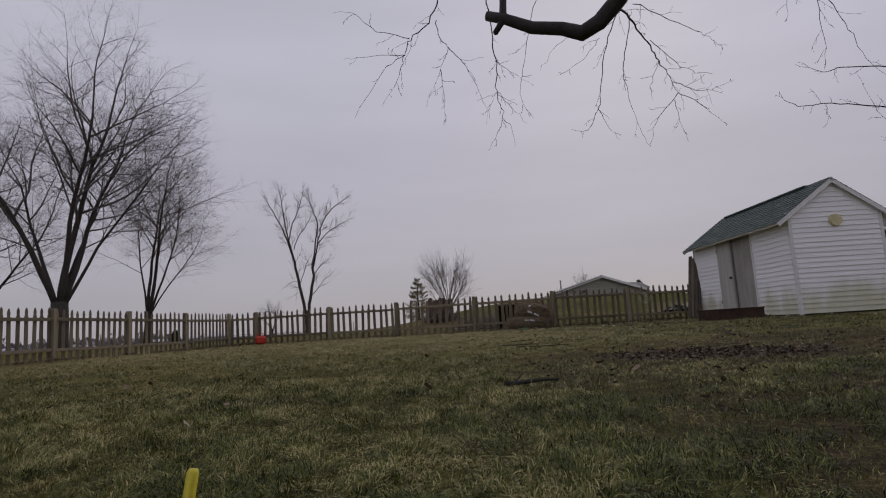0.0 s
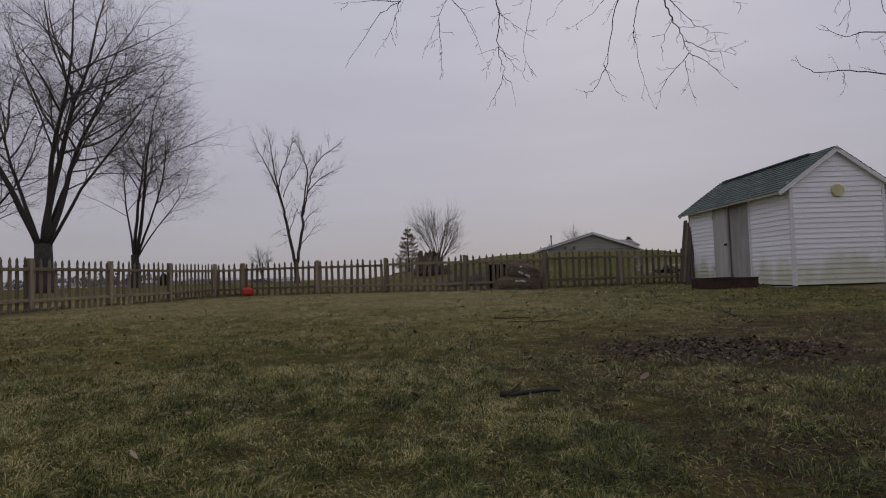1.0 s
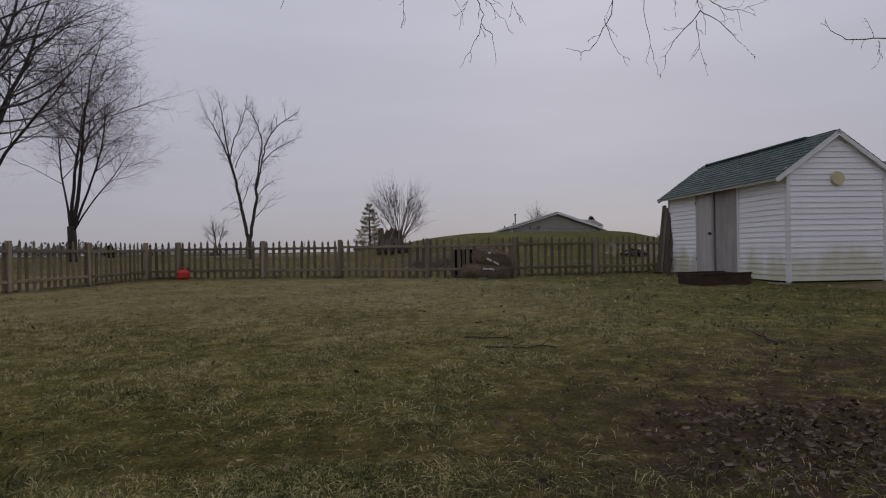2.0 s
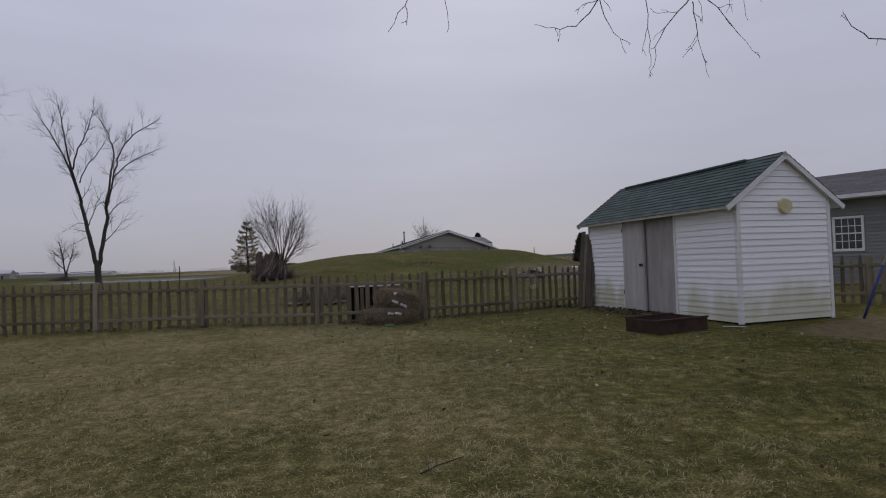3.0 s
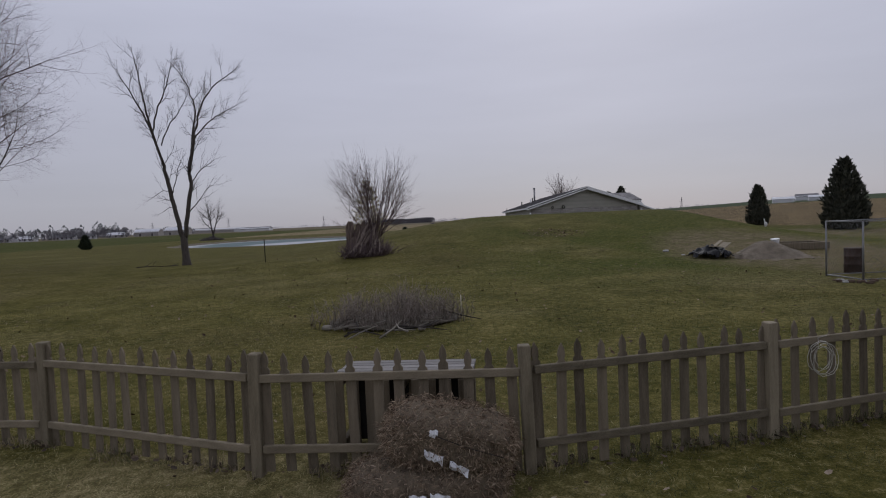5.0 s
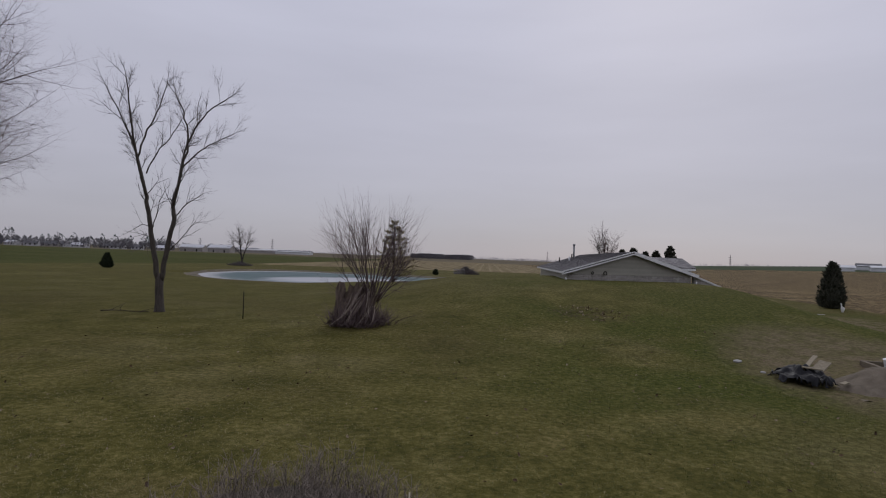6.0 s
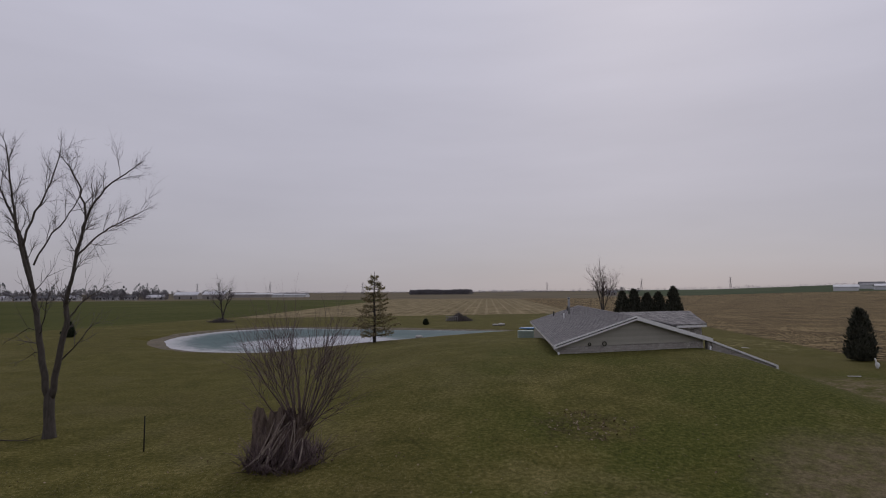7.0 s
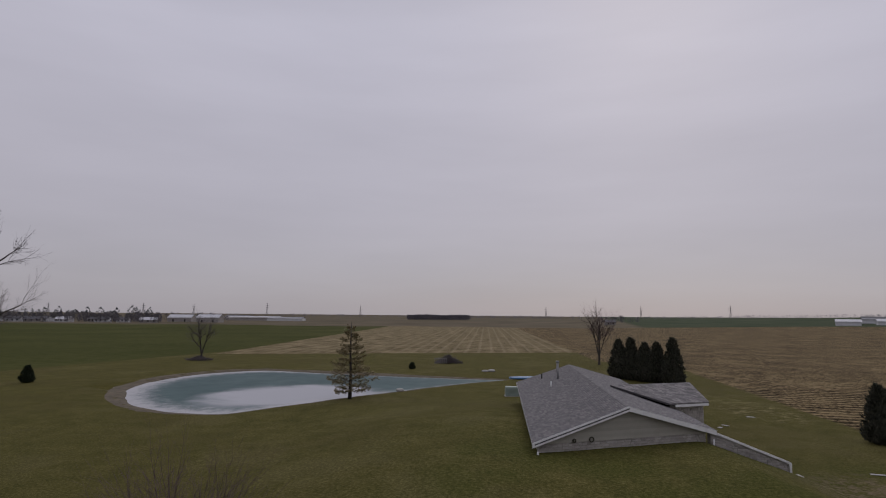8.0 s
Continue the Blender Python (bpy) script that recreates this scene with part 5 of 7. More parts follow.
def build_yard_tree():
    rng = random.Random(17)
    root = thing("yard_tree", pose(5.35, 0.95, gz(5.2, 0.6) - 0.04), "dark wet tree with long drooping bare twigs over the lawn", "tree")
    o = Vector((5.2, 0.6, gz(5.2, 0.6)))

    def P(x, y, z):
        return Vector((x, y, z)) - o

    def N(x, y, z):
        # the hanging ends, drawn nearer the trunk
        return P(x * 0.9, y * 0.9, 0.47 + (z - 0.2) * 0.9)

    tubes("trunk", [[(P(5.2, 0.6, -0.3), 0.42), (P(5.2, 0.6, 0.3), 0.33), (P(5.15, 0.75, 2.2), 0.28), (P(5.0, 1.0, 4.2), 0.24), (P(4.9, 1.3, 6.5), 0.18), (P(4.7, 1.8, 9.0), 0.08)]], M_DARKLIMB, root, sides=12)
    # the low crooked limb with its sawn end
    tubes("limb", [[(P(5.05, 0.95, 3.6), 0.17), (P(4.3, 2.6, 4.6), 0.14), (P(3.3, 4.6, 5.0), 0.125), (P(2.6, 6.1, 4.6), 0.11), (P(2.32, 6.5, 4.12), 0.105), (P(2.08, 6.6, 3.88), 0.1), (P(1.88, 6.7, 3.8), 0.1), (P(1.66, 6.8, 3.93), 0.085), (P(1.3, 6.9, 4.02), 0.08), (P(0.97, 7.0, 4.22), 0.07), (P(0.76, 7.1, 4.33), 0.065)],
                   [(P(0.98, 7.0, 4.6), 0.045), (P(0.95, 7.0, 4.2), 0.05), (P(0.83, 7.0, 4.02), 0.035)]], M_DARKLIMB, root, "crooked sawn-off limb", sides=10)
    tubes("limb", [[(P(5.1, 0.9, 3.2), 0.16), (P(6.3, 3.4, 4.6), 0.12), (P(7.4, 6.4, 4.6), 0.08), (P(7.9, 8.3, 4.0), 0.03)], [(P(5.0, 1.1, 4.6), 0.15), (P(3.6, 4.0, 6.6), 0.1), (P(1.6, 6.6, 6.6), 0.06), (P(0.35, 7.8, 5.6), 0.03)], [(P(3.6, 4.0, 6.6), 0.08), (P(0.8, 6.2, 6.6), 0.05), (P(-0.7, 8.2, 5.4), 0.03)]], M_DARKLIMB, root, sides=8)
    # drooping branchlets, each from its fork to its tip
    def strand(r, *knots):
        q = [Vector(k) - o for k in knots]
        L = sum((v - u).length for u, v in zip(q, q[1:]))
        n = max(9, int(L / 0.1))
        pts = []
        for i in range(n + 1):
            f = i / n * (len(q) - 1)
            j = min(int(f), len(q) - 2)
            u = f - j
            p0, p1, p2, p3 = q[max(j - 1, 0)], q[j], q[j + 1], q[min(j + 2, len(q) - 1)]
            p = (p1 * 2 + (p2 - p0) * u + (p0 * 2 - p1 * 5 + p2 * 4 - p3) * u * u + (p1 * 3 - p0 - p2 * 3 + p3) * u * u * u) * 0.5
            w = 0.011 if 0 < i < n else 0.0
            pts.append((p + Vector((rng.gauss(0, w), rng.gauss(0, w), rng.gauss(0, w))), max(0.0021, r * 0.58 * (1 - 0.83 * i / n))))
        tw = [pts]
        for i in range(1, n):
            if rng.random() > 0.42:
                continue
            p, rr = pts[i]
            fw = (pts[i + 1][0] - pts[i - 1][0]).normalized()
            side = fw.cross(Vector((rng.gauss(0, 0.5), 1, rng.gauss(0, 0.5)))).normalized() * rng.choice((-1, 1))
            ln = rng.uniform(0.12, 0.5) * min(1.0, 0.35 + L * 0.5) * (1.0 - 0.65 * i / n)
            dd = (fw * 0.8 + side * rng.uniform(0.5, 1.0) + Vector((0, rng.gauss(0, 0.4), -0.1))).normalized()
            sub = [(p, min(rr * 0.7, 0.0036))]
            for k in range(5):
                dd = (dd + Vector((rng.gauss(0, 0.2), rng.gauss(0, 0.15), rng.gauss(-0.03, 0.2)))).normalized()
                p = p + dd * ln / 5
                sub.append((p, 0.003 - 0.00025 * k))
                if k in (1, 3) and rng.random() < 0.6:
                    e = (dd + fw.cross(Vector((0, 1, 0))).normalized() * rng.choice((-1, 1)) * rng.uniform(0.5, 1.1)).normalized()
                    tw.append([(p, 0.0025), (p + e * ln * 0.12, 0.0022), (p + (e + Vector((rng.gauss(0, 0.3), 0, rng.gauss(-0.15, 0.3)))).normalized() * ln * 0.3, 0.0018)])
            tw.append(sub)
        tubes("branchlet", tw, M_BRANCHLET, root)

    strand(0.024, (0.21, 8.30, 5.58), (0.04, 8.38, 5.08), (-0.33, 8.46, 4.81), (-0.43, 8.54, 4.58), (-0.80, 8.62, 4.36), (-1.27, 8.70, 3.65))
    strand(0.012, (-0.43, 8.50, 4.56), (-0.54, 8.50, 4.17), (-0.81, 8.50, 3.73))
    strand(0.015, (0.11, 8.30, 5.00), (0.13, 8.38, 4.77), (0.27, 8.45, 4.61), (0.13, 8.52, 4.29), (-0.12, 8.60, 3.73))
    strand(0.010, (0.13, 8.50, 4.28), (0.17, 8.50, 3.85), (0.16, 8.50, 3.43))
    strand(0.013, (0.27, 8.40, 4.59), (0.46, 8.47, 4.40), (0.64, 8.53, 4.11), (0.86, 8.60, 3.46))
    strand(0.012, (-0.32, 8.30, 4.72), (-0.86, 8.30, 4.90), (-1.19, 8.30, 5.20), (-1.50, 8.30, 5.21))
    strand(0.010, (-0.43, 8.40, 4.51), (-1.00, 8.40, 4.51), (-1.37, 8.40, 4.49))
    strand(0.020, (0.86, 7.95, 5.32), (0.93, 7.96, 4.26), (0.92, 7.97, 3.63), (0.98, 7.99, 3.24), (0.74, 8.00, 2.76))
    strand(0.009, (0.98, 8.00, 3.24), (1.10, 8.00, 3.09), (1.12, 8.00, 2.79))
    strand(0.010, (0.93, 7.95, 4.10), (1.11, 7.95, 3.95), (1.46, 7.95, 3.69))
    strand(0.009, (0.92, 8.00, 3.64), (1.10, 8.00, 3.44), (1.33, 8.00, 3.14))
    strand(0.008, (0.92, 8.00, 3.64), (0.84, 8.00, 3.50), (0.74, 8.00, 3.17))
    strand(0.010, (1.51, 7.40, 4.81), (1.29, 7.40, 3.94), (1.17, 7.40, 3.34), (1.32, 7.40, 2.99))
    strand(0.009, (1.97, 7.20, 4.06), (1.66, 7.20, 3.92), (1.43, 7.20, 3.57))
    strand(0.032, (2.50, 7.00, 4.31), (3.07, 7.77, 4.26), (3.66, 8.53, 4.09), (4.19, 9.30, 4.00))
    strand(0.014, (4.19, 9.30, 4.00), (4.54, 9.30, 3.78), (4.98, 9.30, 3.38))
    strand(0.013, (3.94, 8.90, 4.03), (4.53, 9.10, 3.92), (5.18, 9.30, 4.17))
    strand(0.014, (4.19, 9.30, 4.00), (3.79, 9.30, 3.53), (3.60, 9.30, 3.07))
    strand(0.011, (4.07, 9.20, 3.83), (4.12, 9.20, 3.50), (4.23, 9.20, 3.08))
    strand(0.016, (2.99, 7.95, 4.72), (2.91, 8.15, 4.12), (3.00, 8.50, 3.99), (3.28, 8.85, 3.32), (3.57, 9.20, 3.06))
    strand(0.018, (2.56, 7.20, 4.35), (2.45, 7.65, 4.01), (2.43, 8.10, 3.37), (2.36, 8.55, 3.17), (2.23, 9.00, 3.35))
    strand(0.011, (2.58, 8.60, 3.57), (2.70, 8.60, 3.26), (2.86, 8.60, 3.00))
    strand(0.010, (2.50, 7.95, 4.37), (2.26, 7.95, 4.08), (1.84, 7.95, 3.83))
    strand(0.013, (2.83, 7.40, 4.56), (3.68, 7.67, 4.31), (4.11, 7.93, 4.29), (4.45, 8.20, 4.21))
    strand(0.010, (3.54, 8.40, 4.18), (3.38, 8.40, 3.80), (3.37, 8.40, 3.53))
    strand(0.012, (3.27, 8.00, 4.32), (3.90, 8.30, 3.96), (4.47, 8.60, 4.01))
    strand(0.026, (7.52, 8.20, 3.70), (7.08, 8.27, 3.80), (6.36, 8.35, 3.89), (6.12, 8.42, 3.85), (5.73, 8.50, 4.03))
    strand(0.028, (7.75, 8.60, 3.15), (7.30, 8.67, 3.29), (6.51, 8.75, 3.44), (5.85, 8.82, 3.48), (5.66, 8.90, 3.73))
    strand(0.008, (6.33, 8.80, 3.45), (6.33, 8.80, 3.31), (6.31, 8.80, 3.13))
    strand(0.012, (6.14, 8.40, 5.24), (6.17, 8.40, 4.37), (6.10, 8.40, 3.88))
    strand(0.014, (6.28, 8.40, 5.17), (6.57, 8.40, 4.59), (6.81, 8.40, 3.96), (7.32, 8.40, 3.57))
    strand(0.009, (5.59, 8.30, 5.15), (5.60, 8.30, 4.84), (5.54, 8.30, 4.65))
    strand(0.010, (7.47, 8.60, 2.87), (7.05, 8.60, 3.13), (6.76, 8.60, 3.85))


build_yard_tree()


# ---------------------------------------------------------------- things in the yard
def straw_mat():
    n = Nodes("weathered_straw")
    col = n.ramp(n.island(), (0.0, (0.08, 0.055, 0.036)), (0.55, (0.24, 0.172, 0.115)), (1.0, (0.42, 0.33, 0.235)))
    return n.done(col, 0.9)


M_STRAW = straw_mat()
M_STRAW_BODY = mottled("packed_old_straw", (0.08, 0.062, 0.042), (0.26, 0.205, 0.14), 14, 80, 0.95, bump=1.0, dist=0.03)
M_WRAP = mottled("torn_white_plastic", (0.5, 0.5, 0.52), (0.78, 0.78, 0.79), 12, 60, 0.4)


def lump(rx, ry, rz, seed, power=3.0):
    """A rounded, slumped block standing on z = 0."""
    bm = bmesh.new()
    bmesh.ops.create_icosphere(bm, subdivisions=4, radius=1.0)
    for v in bm.verts:
        d = v.co.normalized()
        k = (abs(d.x) ** power + abs(d.y) ** power + abs(d.z) ** power) ** (-1 / power)
        k *= 1 + 0.09 * noise.noise(d * 2.4 + Vector((seed, 0, 0))) + 0.03 * noise.noise(d * 9)
        v.co = Vector((d.x * k * rx, d.y * k * ry, max(-0.98, d.z * k) * rz + rz * 0.97))
    return bm


def hay(name, m, rx, ry, rz, seed, label):
    rng = random.Random(seed)
    root = thing(name, m, label, "hay bale")
    bm = lump(rx, ry, rz, seed)
    verts, faces = [], []
    vs = [(v.co.copy(), v.normal.copy()) for v in bm.verts]
    part("bale_body", bm, M_STRAW_BODY, root, smooth=True)
    for _ in range(15000):
        p, n = vs[rng.randrange(len(vs))]
        p = p + Vector((rng.gauss(0, 0.03), rng.gauss(0, 0.03), rng.gauss(0, 0.03)))
        d = (n * 0.45 + Vector((rng.gauss(0, 0.7), rng.gauss(0, 0.6), rng.gauss(-0.3, 0.6)))).normalized()
        L = rng.uniform(0.018, 0.055)
        u = d.cross(Vector((rng.gauss(0, 1), rng.gauss(0, 1), rng.gauss(0, 1)))).normalized() * 0.0022
        b = len(verts)
        bend = Vector((0, 0, -L * 0.25))
        verts += [p - u, p + u, p + d * L + bend, p + d * L * 0.5 + u]
        faces.append((b, b + 1, b + 3, b + 2))
    straw = link_mesh("straw", verts, faces, M_STRAW, root)
    straw["kind"] = "stuff"
    return root


lower = hay("hay_bale", pose(2.54, 16.98, gz(2.4, 17), 0, 0, 4), 0.58, 0.34, 0.19, 3, "weathered slumped hay bale against the picket fence")
upper = hay("hay_bale", pose(2.7, 17.02, gz(2.4, 17) + 0.31, 0, 9, -6), 0.47, 0.3, 0.22, 5, "second brown hay bale stacked on the first")


def scrap(parent, x, y, z, w, h, yaw, seed, label):
    """A torn strip of plastic, crumpled."""
    rng = random.Random(seed)
    k = 7
    verts, faces = [], []
    for i in range(k + 1):
        for j in range(3):
            verts.append((x + (i / k - 0.5) * w, y + rng.gauss(0, 0.008) - 0.01 * (j == 1), z + (j / 2 - 0.5) * h * rng.uniform(0.6, 1.2) + (i / k - 0.5) * w * yaw))
    for i in range(k):
        for j in range(2):
            faces.append((i * 3 + j, (i + 1) * 3 + j, (i + 1) * 3 + j + 1, i * 3 + j + 1))
    ob = link_mesh("plastic_wrap", verts, faces, M_WRAP, parent, label)
    md = ob.modifiers.new("thickness", "SOLIDIFY")
    md.thickness = 0.004


scrap(lower, -0.1, -0.4, 0.26, 0.12, 0.05, -0.1, 1, "torn white plastic strip")
scrap(lower, 0.06, -0.4, 0.25, 0.14, 0.05, -0.15, 4, "torn white plastic strip")
scrap(upper, -0.1, -0.33, 0.17, 0.14, 0.065, -0.25, 2, "torn blue and white plastic wrapper")
scrap(upper, 0.09, -0.33, 0.11, 0.14, 0.055, -0.3, 6, "folded white plastic wrapper")
scrap(upper, -0.12, -0.33, 0.34, 0.06, 0.05, 0.0, 3, "small white plastic scrap")
M_TWINE = mottled("dark_twine", (0.03, 0.028, 0.026), (0.08, 0.07, 0.06), 20, 80)
tubes("twine", [[(Vector((-0.15, -0.335, 0.34)), 0.004), (Vector((0.1, -0.34, 0.28)), 0.004), (Vector((0.4, -0.3, 0.22)), 0.004)]], M_TWINE, upper)


def build_pallet_crate():
    rng = random.Random(6)
    x0, y0 = 1.73, 17.85
    root = thing("pallet_crate", pose(x0, y0, gz(2, 18.2), 0, 0, -9), "old grey pallet crate standing behind the picket fence", "crate")
    g = mottled("bleached_pallet_wood", (0.14, 0.13, 0.12), (0.34, 0.32, 0.3), 4, 40, 0.9, stretch=(0.6, 5, 5), per="object")
    d = M_FENCE
    for i in range(6):
        box("slat", (0.0 + rng.uniform(-0.02, 0.02), 1.26 + rng.uniform(-0.03, 0.02), 0.02 + i * 0.1, 0.105 + i * 0.1, 0.8, 0.82), g, root, bevel=0.003)
    for i in range(9):
        box("slat", (0.02 + i * 0.14, 0.1 + i * 0.14, 0.0, 0.018, 0.02, 0.79), d, root, bevel=0.003)
    # added near-black sheet, standing in for the shade inside the crate
    box("back_panel", (0.0, 1.26, 0.6, 0.615, 0.02, 0.79), M_DARK, root, bevel=0.003)
    for x in (0.0, 0.6, 1.2):
        box("runner", (x, x + 0.06, 0.03, 0.6, 0.7, 0.795), d, root)
        box("runner", (x, x + 0.06, 0.03, 0.6, 0.1, 0.19), d, root)
        box("upright", (x, x + 0.06, 0.54, 0.6, 0.0, 0.7), d, root)


build_pallet_crate()


def build_red_can():
    root = thing("fuel_can", pose(-5.95, 19.4, gz(-5.95, 19.4), 0, 0, 15), "red plastic fuel can on the lawn by the fence", "can")
    red = mottled("red_plastic", (0.42, 0.03, 0.018), (0.55, 0.05, 0.03), 5, 50, 0.45)
    bm = bmesh.new()
    add_box(bm, -0.17, 0.17, -0.13, 0.13, 0.0, 0.29, bevel=0.07)
    part("body", bm, red, root)
    tubes("handle", [[(Vector((-0.1, 0, 0.28)), 0.02), (Vector((-0.08, 0, 0.35)), 0.02), (Vector((0.05, 0, 0.36)), 0.02), (Vector((0.09, 0, 0.28)), 0.02)]], red, root, sides=8)
    tubes("spout", [[(Vector((0.12, 0, 0.26)), 0.03), (Vector((0.13, 0, 0.33)), 0.025)]], M_DARK, root, sides=10)


build_red_can()


def build_divided_tray():
    root = thing("divided_tray", pose(6.03, 12.66, gz(6.5, 13.2), 0, 0, 9), "rusty dark metal bin with open compartments on the grass", "tray")
    rust = mottled("rusty_dark_iron", (0.022, 0.014, 0.011), (0.075, 0.042, 0.03), 6, 50, 0.8, metal=0.2, bump=0.5)
    L, W, H = 1.1, 0.74, 0.23
    box("side", (0, L, 0, 0.016, 0.015, H), rust, root, bevel=0.002)
    box("side", (0, L, W - 0.016, W, 0.015, H), rust, root, bevel=0.002)
    for i in range(6):
        x = i * (L - 0.016) / 5
        box("end_plate" if i in (0, 5) else "divider", (x, x + 0.016, 0.016, W - 0.016, 0.015, H - (0 if i in (0, 5) else 0.02)), rust, root, bevel=0.002)
    box("lip", (-0.01, L + 0.01, -0.018, 0.02, H - 0.01, H + 0.02), rust, root, bevel=0.003)
    box("lip", (-0.01, L + 0.01, W - 0.02, W + 0.018, H - 0.01, H + 0.02), rust, root, bevel=0.003)


build_divided_tray()
loose = box("loose_trim", (-0.2, 0.2, -0.035, 0.035, 0, 0.015), M_PLY, None, bevel=0.004)
loose.matrix_world = pose(7.8, 12.98, gz(7.7, 12.95) + 0.006, 0, 3, -12)
tagged(loose, "loose pale trim board lying by the shed corner", "board")


M_OLD_PLANK = mottled("old_grey_plank", (0.042, 0.035, 0.029), (0.135, 0.115, 0.095), 3.0, 40, 0.9, stretch=(6, 6, 0.7), per="object", bump=0.5)


def leaning_board(x, y, tx, ty, h, w, mat, label):
    a, b = Vector((x, y, gz(x, y) - 0.02)), Vector((tx, ty, h))
    L = (b - a).length
    m = Matrix.Translation(a) @ (b - a).to_track_quat("Z", "Y").to_matrix().to_4x4()
    ob = box("plank", (-w / 2, w / 2, -0.02, 0.02, 0, L), mat, None, bevel=0.005)
    ob.matrix_world = m
    tagged(ob, label, "plank", "planks leaning on the shed")


leaning_board(7.76, 18.1, 8.14, 18.4, 1.98, 0.11, M_OLD_PLANK, "dark weathered plank leaning on the shed corner")
leaning_board(7.92, 17.95, 8.17, 18.1, 2.02, 0.13, M_OLD_PLANK, "grey weathered plank leaning on the white siding")
leaning_board(7.84, 18.05, 8.14, 18.25, 1.9, 0.08, M_FENCE, "thin brown plank leaning beside the fence")
leaning_board(7.97, 17.9, 8.18, 17.98, 1.45, 0.07, M_OLD_PLANK, "short dark plank leaning on the shed")


def build_wire_coil():
    rng = random.Random(12)
    root = thing("wire_coil", pose(6.3, 17.84, gz(6.3, 18) + 0.72), "loose coil of pale cord hung on the picket fence", "cord")
    pts = []
    for i in range(90):
        a = i * 0.36
        r = 0.11 + 0.025 * math.sin(i * 0.21) + rng.gauss(0, 0.004)
        pts.append((Vector((r * math.cos(a) + 0.03 * math.sin(i * 0.11), -0.02 - 0.01 * math.sin(i * 0.5), r * 1.25 * math.sin(a))), 0.004))
    tubes("cord", [pts, [(Vector((-0.02, 0, 0.12)), 0.004), (Vector((0.0, 0.03, 0.19)), 0.004), (Vector((0.1, 0.05, 0.2)), 0.004)]], mottled("pale_cord", (0.4, 0.38, 0.32), (0.55, 0.53, 0.46), 20, 90), root)


build_wire_coil()


def build_swing_set():
    root = thing("swing_set", pose(0, 0, 0), "blue and white metal swing set with chain swings", "swing set")
    white = mottled("chalky_white_enamel", (0.5, 0.5, 0.52), (0.68, 0.68, 0.7), 6, 60, 0.5)
    blue = mottled("faded_blue_enamel", (0.03, 0.05, 0.16), (0.07, 0.1, 0.26), 6, 60, 0.5)
    A, B = Vector((10.6, 12.1, 1.78)), Vector((14.2, 11.0, 1.85))
    along = (B - A).normalized()
    out = Vector((along.y, -along.x, 0)).normalized()
    tubes("top_bar", [[(A - along * 0.1, 0.03), (B + along * 0.1, 0.03)]], blue, root, sides=10)
    for e in (A, B):
        for s in (-1, 1):
            foot = Vector((e.x, e.y, 0)) + out * (0.78 if s > 0 else -0.5) - along * (0.35 if e is A else -0.35)
            foot.z = gz(foot.x, foot.y) - 0.02
            mid = e.lerp(foot, 0.45)
            tubes("leg", [[(e, 0.028), (mid, 0.028)]], white, root, sides=10)
            tubes("leg", [[(mid, 0.03), (foot, 0.03)]], blue, root, sides=10)
    chain = mottled("grey_chain", (0.2, 0.2, 0.2), (0.4, 0.4, 0.4), 20, 80, 0.5, metal=0.7)
    for t in (0.22, 0.52):
        for s in (0, 0.1):
            p = A.lerp(B, t + s)
            tubes("chain", [[(p, 0.007), (Vector((p.x, p.y, 0.55)), 0.007)]], chain, root)
        p, q = A.lerp(B, t), A.lerp(B, t + 0.1)
        tubes("seat", [[(Vector((p.x, p.y, 0.56)), 0.05), (Vector(((p.x + q.x) / 2, (p.y + q.y) / 2, 0.45)), 0.06), (Vector((q.x, q.y, 0.56)), 0.05)]], blue, root, sides=8)


build_swing_set()


def build_yellow_tube():
    root = thing("yellow_handle", pose(-0.44, 1.5, gz(-0.44, 1.5), 0, 9, 20), "yellow plastic tube standing up from the grass", "tube")
    y = mottled("scuffed_yellow_plastic", (0.5, 0.42, 0.02), (0.68, 0.58, 0.05), 30, 150, 0.5)
    tubes("tube", [[(Vector((0, 0, -0.02)), 0.0145), (Vector((0, 0, 0.02)), 0.0135), (Vector((0, 0, 0.112)), 0.013), (Vector((0, 0, 0.119)), 0.009)]], y, root, sides=16)
    tubes("foot", [[(Vector((0.02, -0.02, 0.0)), 0.022), (Vector((0.1, -0.05, 0.012)), 0.02)]], M_STRAW_BODY, root, sides=8)


build_yellow_tube()


def ground_stick(name, x, y, L, r, yaw, label, mat, seed, bend=0.08, forks=2):
    rng = random.Random(seed)
    root = thing(name, pose(x, y, gz(x, y) + r * 0.8, 0, 0, yaw), label, "stick", "fallen sticks on the lawn")
    pts = [(Vector((L * (t / 5 - 0.5), rng.gauss(0, bend * L * 0.4), rng.uniform(0, r))), r * (1 - 0.5 * t / 5)) for t in range(6)]
    tw = [pts]
    for k in range(forks):
        q = pts[rng.randint(1, 4)][0]
        d = Vector((rng.uniform(0.2, 1), rng.choice((-1, 1)), rng.uniform(0.1, 0.8))).normalized()
        tw.append([(q, r * 0.55), (q + d * L * 0.15, r * 0.4), (q + (d + Vector((0.3, 0, 0.1))) * L * 0.28, r * 0.2)])
    tubes("stem", tw, mat, root, sides=8)


